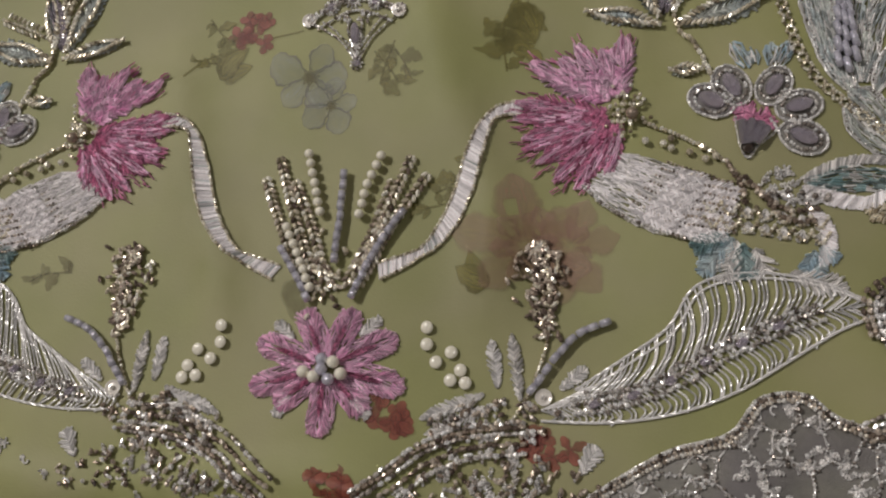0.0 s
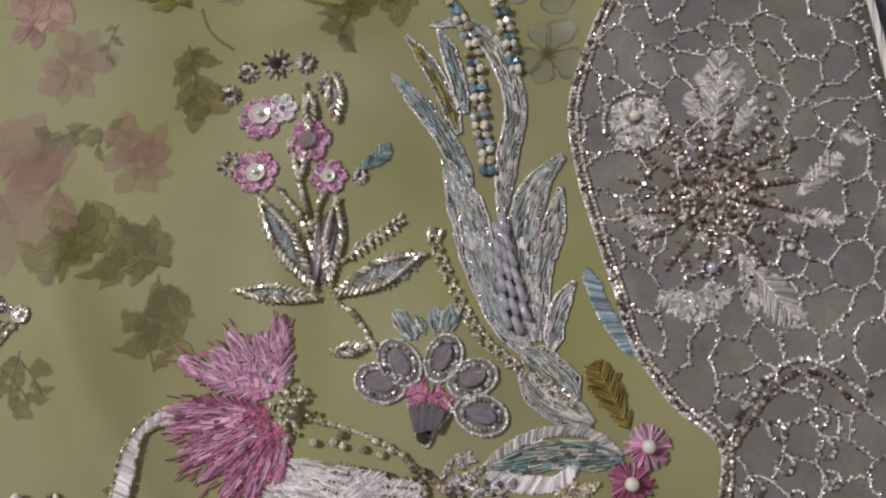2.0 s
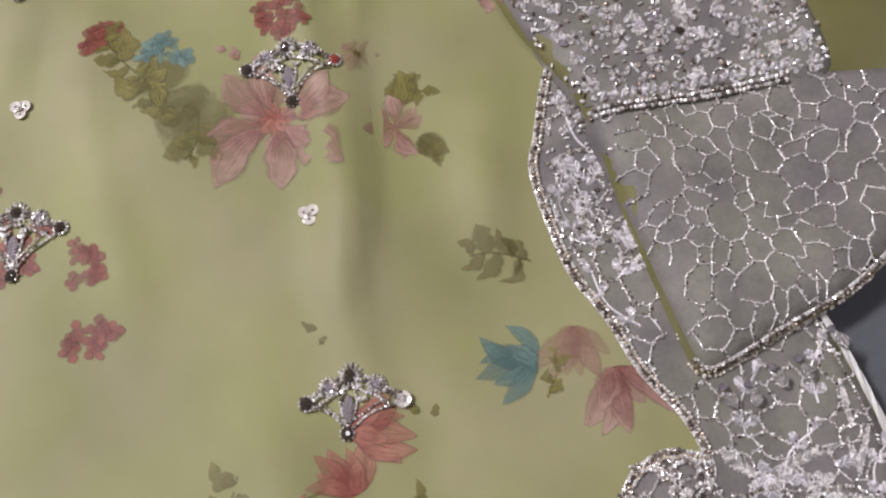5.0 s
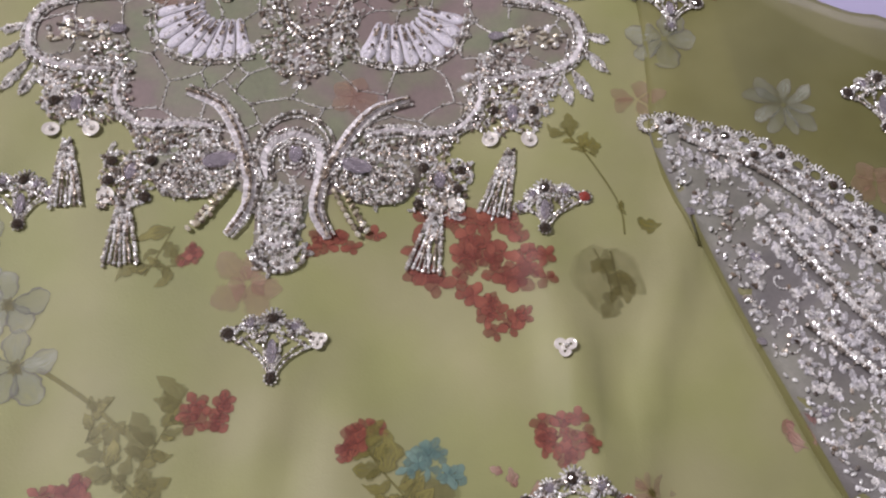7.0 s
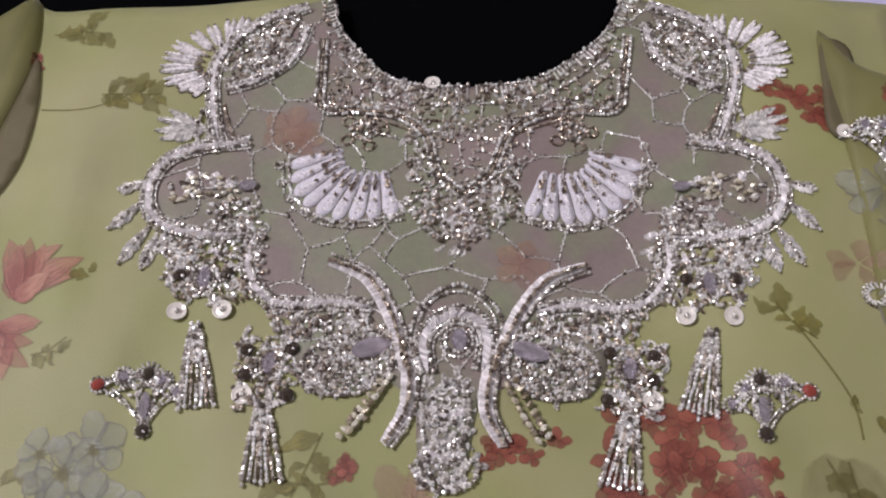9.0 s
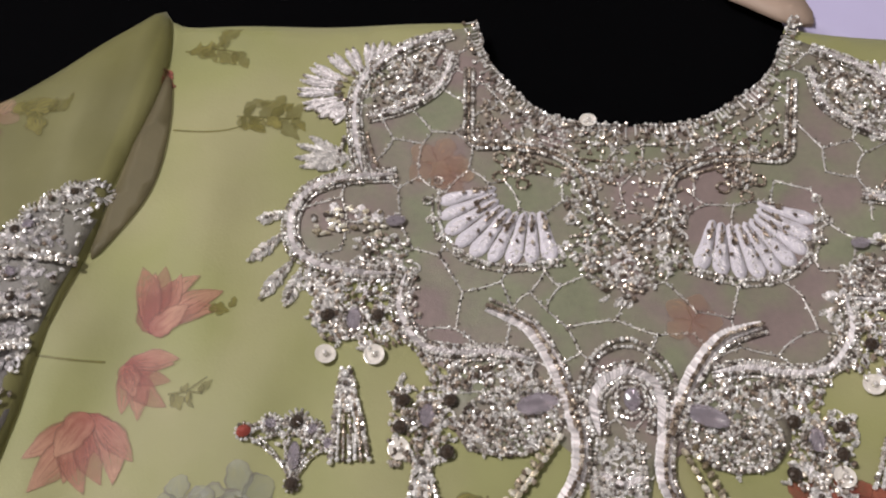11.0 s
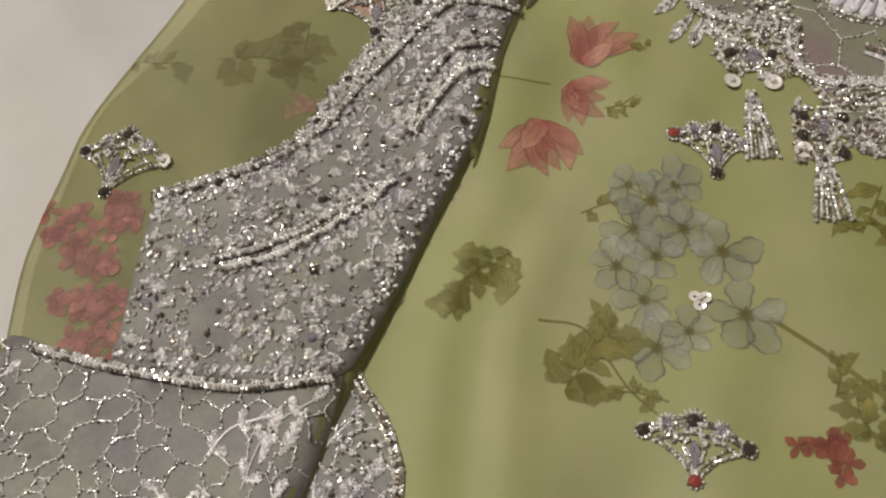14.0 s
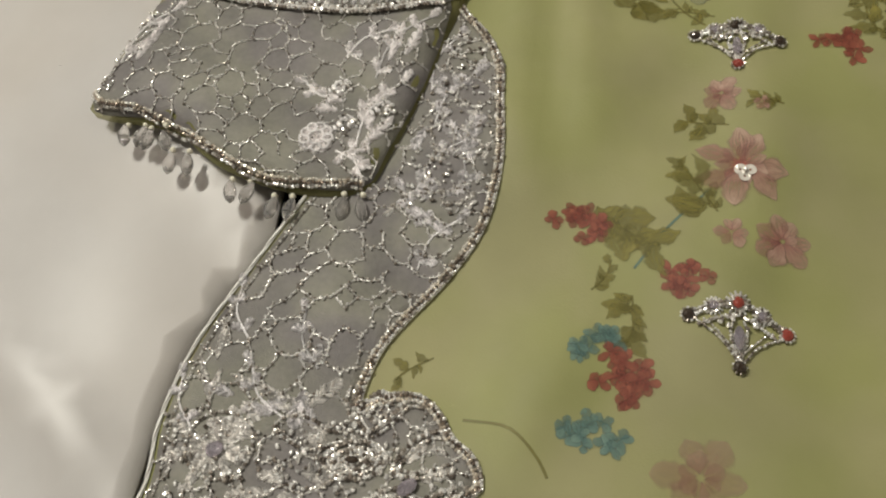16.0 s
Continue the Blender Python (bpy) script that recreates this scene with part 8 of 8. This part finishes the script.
    sb, bb, zb = Work(), Work(), Work()
    for line in (up, lo):
        for off, w in ((0.0, sb), (0.0022, bb), (-0.0022, sb), (0.0042, bb)):
            bead_row(w, line, 0.0012, 1.6, off, 1.4, dz=0.0006)
    for pts in ([(0.223, -0.755), (0.227, -0.758), (0.225, -0.763), (0.229, -0.766), (0.227, -0.772)], [(0.23, -0.771), (0.235, -0.77), (0.238, -0.773), (0.233, -0.776), (0.228, -0.775)],
                [(0.228, -0.78), (0.234, -0.776), (0.239, -0.781), (0.243, -0.777), (0.243, -0.783)], [(0.217, -0.753), (0.221, -0.752), (0.222, -0.755)]):
        zb.cord(spline(m(pts), 0.0015), 0.0011)
        zb.cord(spline(np.array(m(pts)) + (0.002, 0.0014), 0.0015), 0.0008)
    sb.emit("tongue_beading", SILVER, ground, "", "stuff")
    bb.emit("tongue_bronze_beading", BRONZE, ground, "", "stuff")
    zb.emit("tongue_scroll", ZARI, ground, "pale thread scrolls")


skirt_half(plain)
skirt_half(flip)

# ---- middle of the skirt: bead fan and pink daisy ----
gd, bz, wk = Work(), Work(), Work()
for pts in ([(-0.03, -0.697), (-0.022, -0.717), (-0.011, -0.739)], [(-0.024, -0.688), (-0.015, -0.715), (-0.005, -0.739)], [(0.035, -0.69), (0.025, -0.713), (0.014, -0.737)], [(0.042, -0.698), (0.028, -0.718), (0.017, -0.74)], [(-0.016, -0.699), (-0.006, -0.722), (-0, -0.742)], [(0.027, -0.7), (0.019, -0.723), (0.01, -0.742)]):
    c = spline([*pts], 0.0028)
    t, nv = normals(c)
    for k, q in enumerate(c):
        for s in (-1, 1):
            (gd if (k + s) % 3 else bz).bead(q + nv[k] * s * 0.0013, 0.0011, 0.0020, math.atan2(t[k][1], t[k][0]) + s * 0.6, dz=0.0004)
for k in range(60):
    q = np.array([(0.002, -0.742)][0]) + RNG.normal(0, 1, 2) * (0.006, 0.006)
    (gd if k % 3 else bz).bead(q, 0.0011, 0.0018, RNG.uniform(0, 3))
fan = gd.emit("bead_fan", GOLD, tunic, "fan of pearl, bugle and gold bead rows", "stuff")
bz.emit("fan_bronze_bead", BRONZE, fan, "", "stuff")
for pts, kind, mt in (([(-0.011, -0.684), (-0.007, -0.7), (-0.003, -0.715)], "pearl", PEARL), ([(0.023, -0.687), (0.017, -0.7), (0.013, -0.716)], "pearl", PEARL), ([(0.006, -0.694), (0.005, -0.715), (0.004, -0.735)], "bugle", GREYBUGLE),
                      ([(-0.021, -0.727), (-0.013, -0.739), (-0.006, -0.751)], "bugle", GREYBUGLE), ([(0.033, -0.712), (0.021, -0.73), (0.012, -0.75)], "bugle", GREYBUGLE), ([(-0.019, -0.717), (-0.011, -0.734), (-0.005, -0.747)], "pearl", PEARL)):
    c = spline([*pts], 0.0044)
    for p, q in zip(c, c[1:]):
        d = q - p
        ob = piece(kind, (p + q) / 2, 0.0021, mt, fan, math.atan2(d[1], d[0]), 1.0, dz=0.001)
        if kind == "bugle":
            ob.scale = (0.0022, 0.0040, 0.0040)
c0 = [(0.003, -0.778)][0]
pk, rs, sv, pl = Work(), Work(), Work(), Work()
for q in [(-0.008, -0.754), (0.014, -0.754), (0.032, -0.765), (0.036, -0.786), (0.02, -0.796), (0.001, -0.806), (-0.018, -0.794), (-0.03, -0.787), (-0.028, -0.767)]:
    blade((pk, pk, pl), [np.array(c0) * 0.85 + np.array(q) * 0.15, (np.array(c0) + np.array(q)) / 2 + RNG.normal(0, 0.0004, 2), q], 0.0118, 0.0009)
    leaf(pl, np.array(c0) * 0.6 + np.array(q) * 0.4, q, 0.0105, sw=0.0007, sh=0.0010, dz=0.0005, open_mid=0.0016)
    leaf(rs, np.array(c0) * 0.8 + np.array(q) * 0.2, np.array(c0) * 0.25 + np.array(q) * 0.75, 0.0022, sw=0.0006, sh=0.0009, dz=0.0012)
daisy = pk.emit("daisy_flower", PINK, tunic, "pink satin-stitched daisy with a pearl heart")
rs.emit("petal_vein", ROSE, daisy, "rose thread veins")
pl.emit("petal_rim", PALEPINK, daisy, "pale pink silk rims of the petals", "stuff")
for q in [(-0.021, -0.759), (0.025, -0.757), (-0.019, -0.798), (0.022, -0.798)]:
    sv = Work()
    leaf(sv, np.array(c0) * 0.4 + np.array(q) * 0.6, q, 0.006, sw=0.0008)
    sv.emit("calyx_tip", ZARI, daisy, "")
for q in [(-0.006, -0.78), (-0.001, -0.782), (0.002, -0.775), (0.007, -0.776), (0.01, -0.781), (0.005, -0.783), (0.002, -0.779)]:
    piece("pearl", q, 0.0027, GREYBUGLE if RNG.random() < 0.6 else PEARL, daisy, dz=0.001)
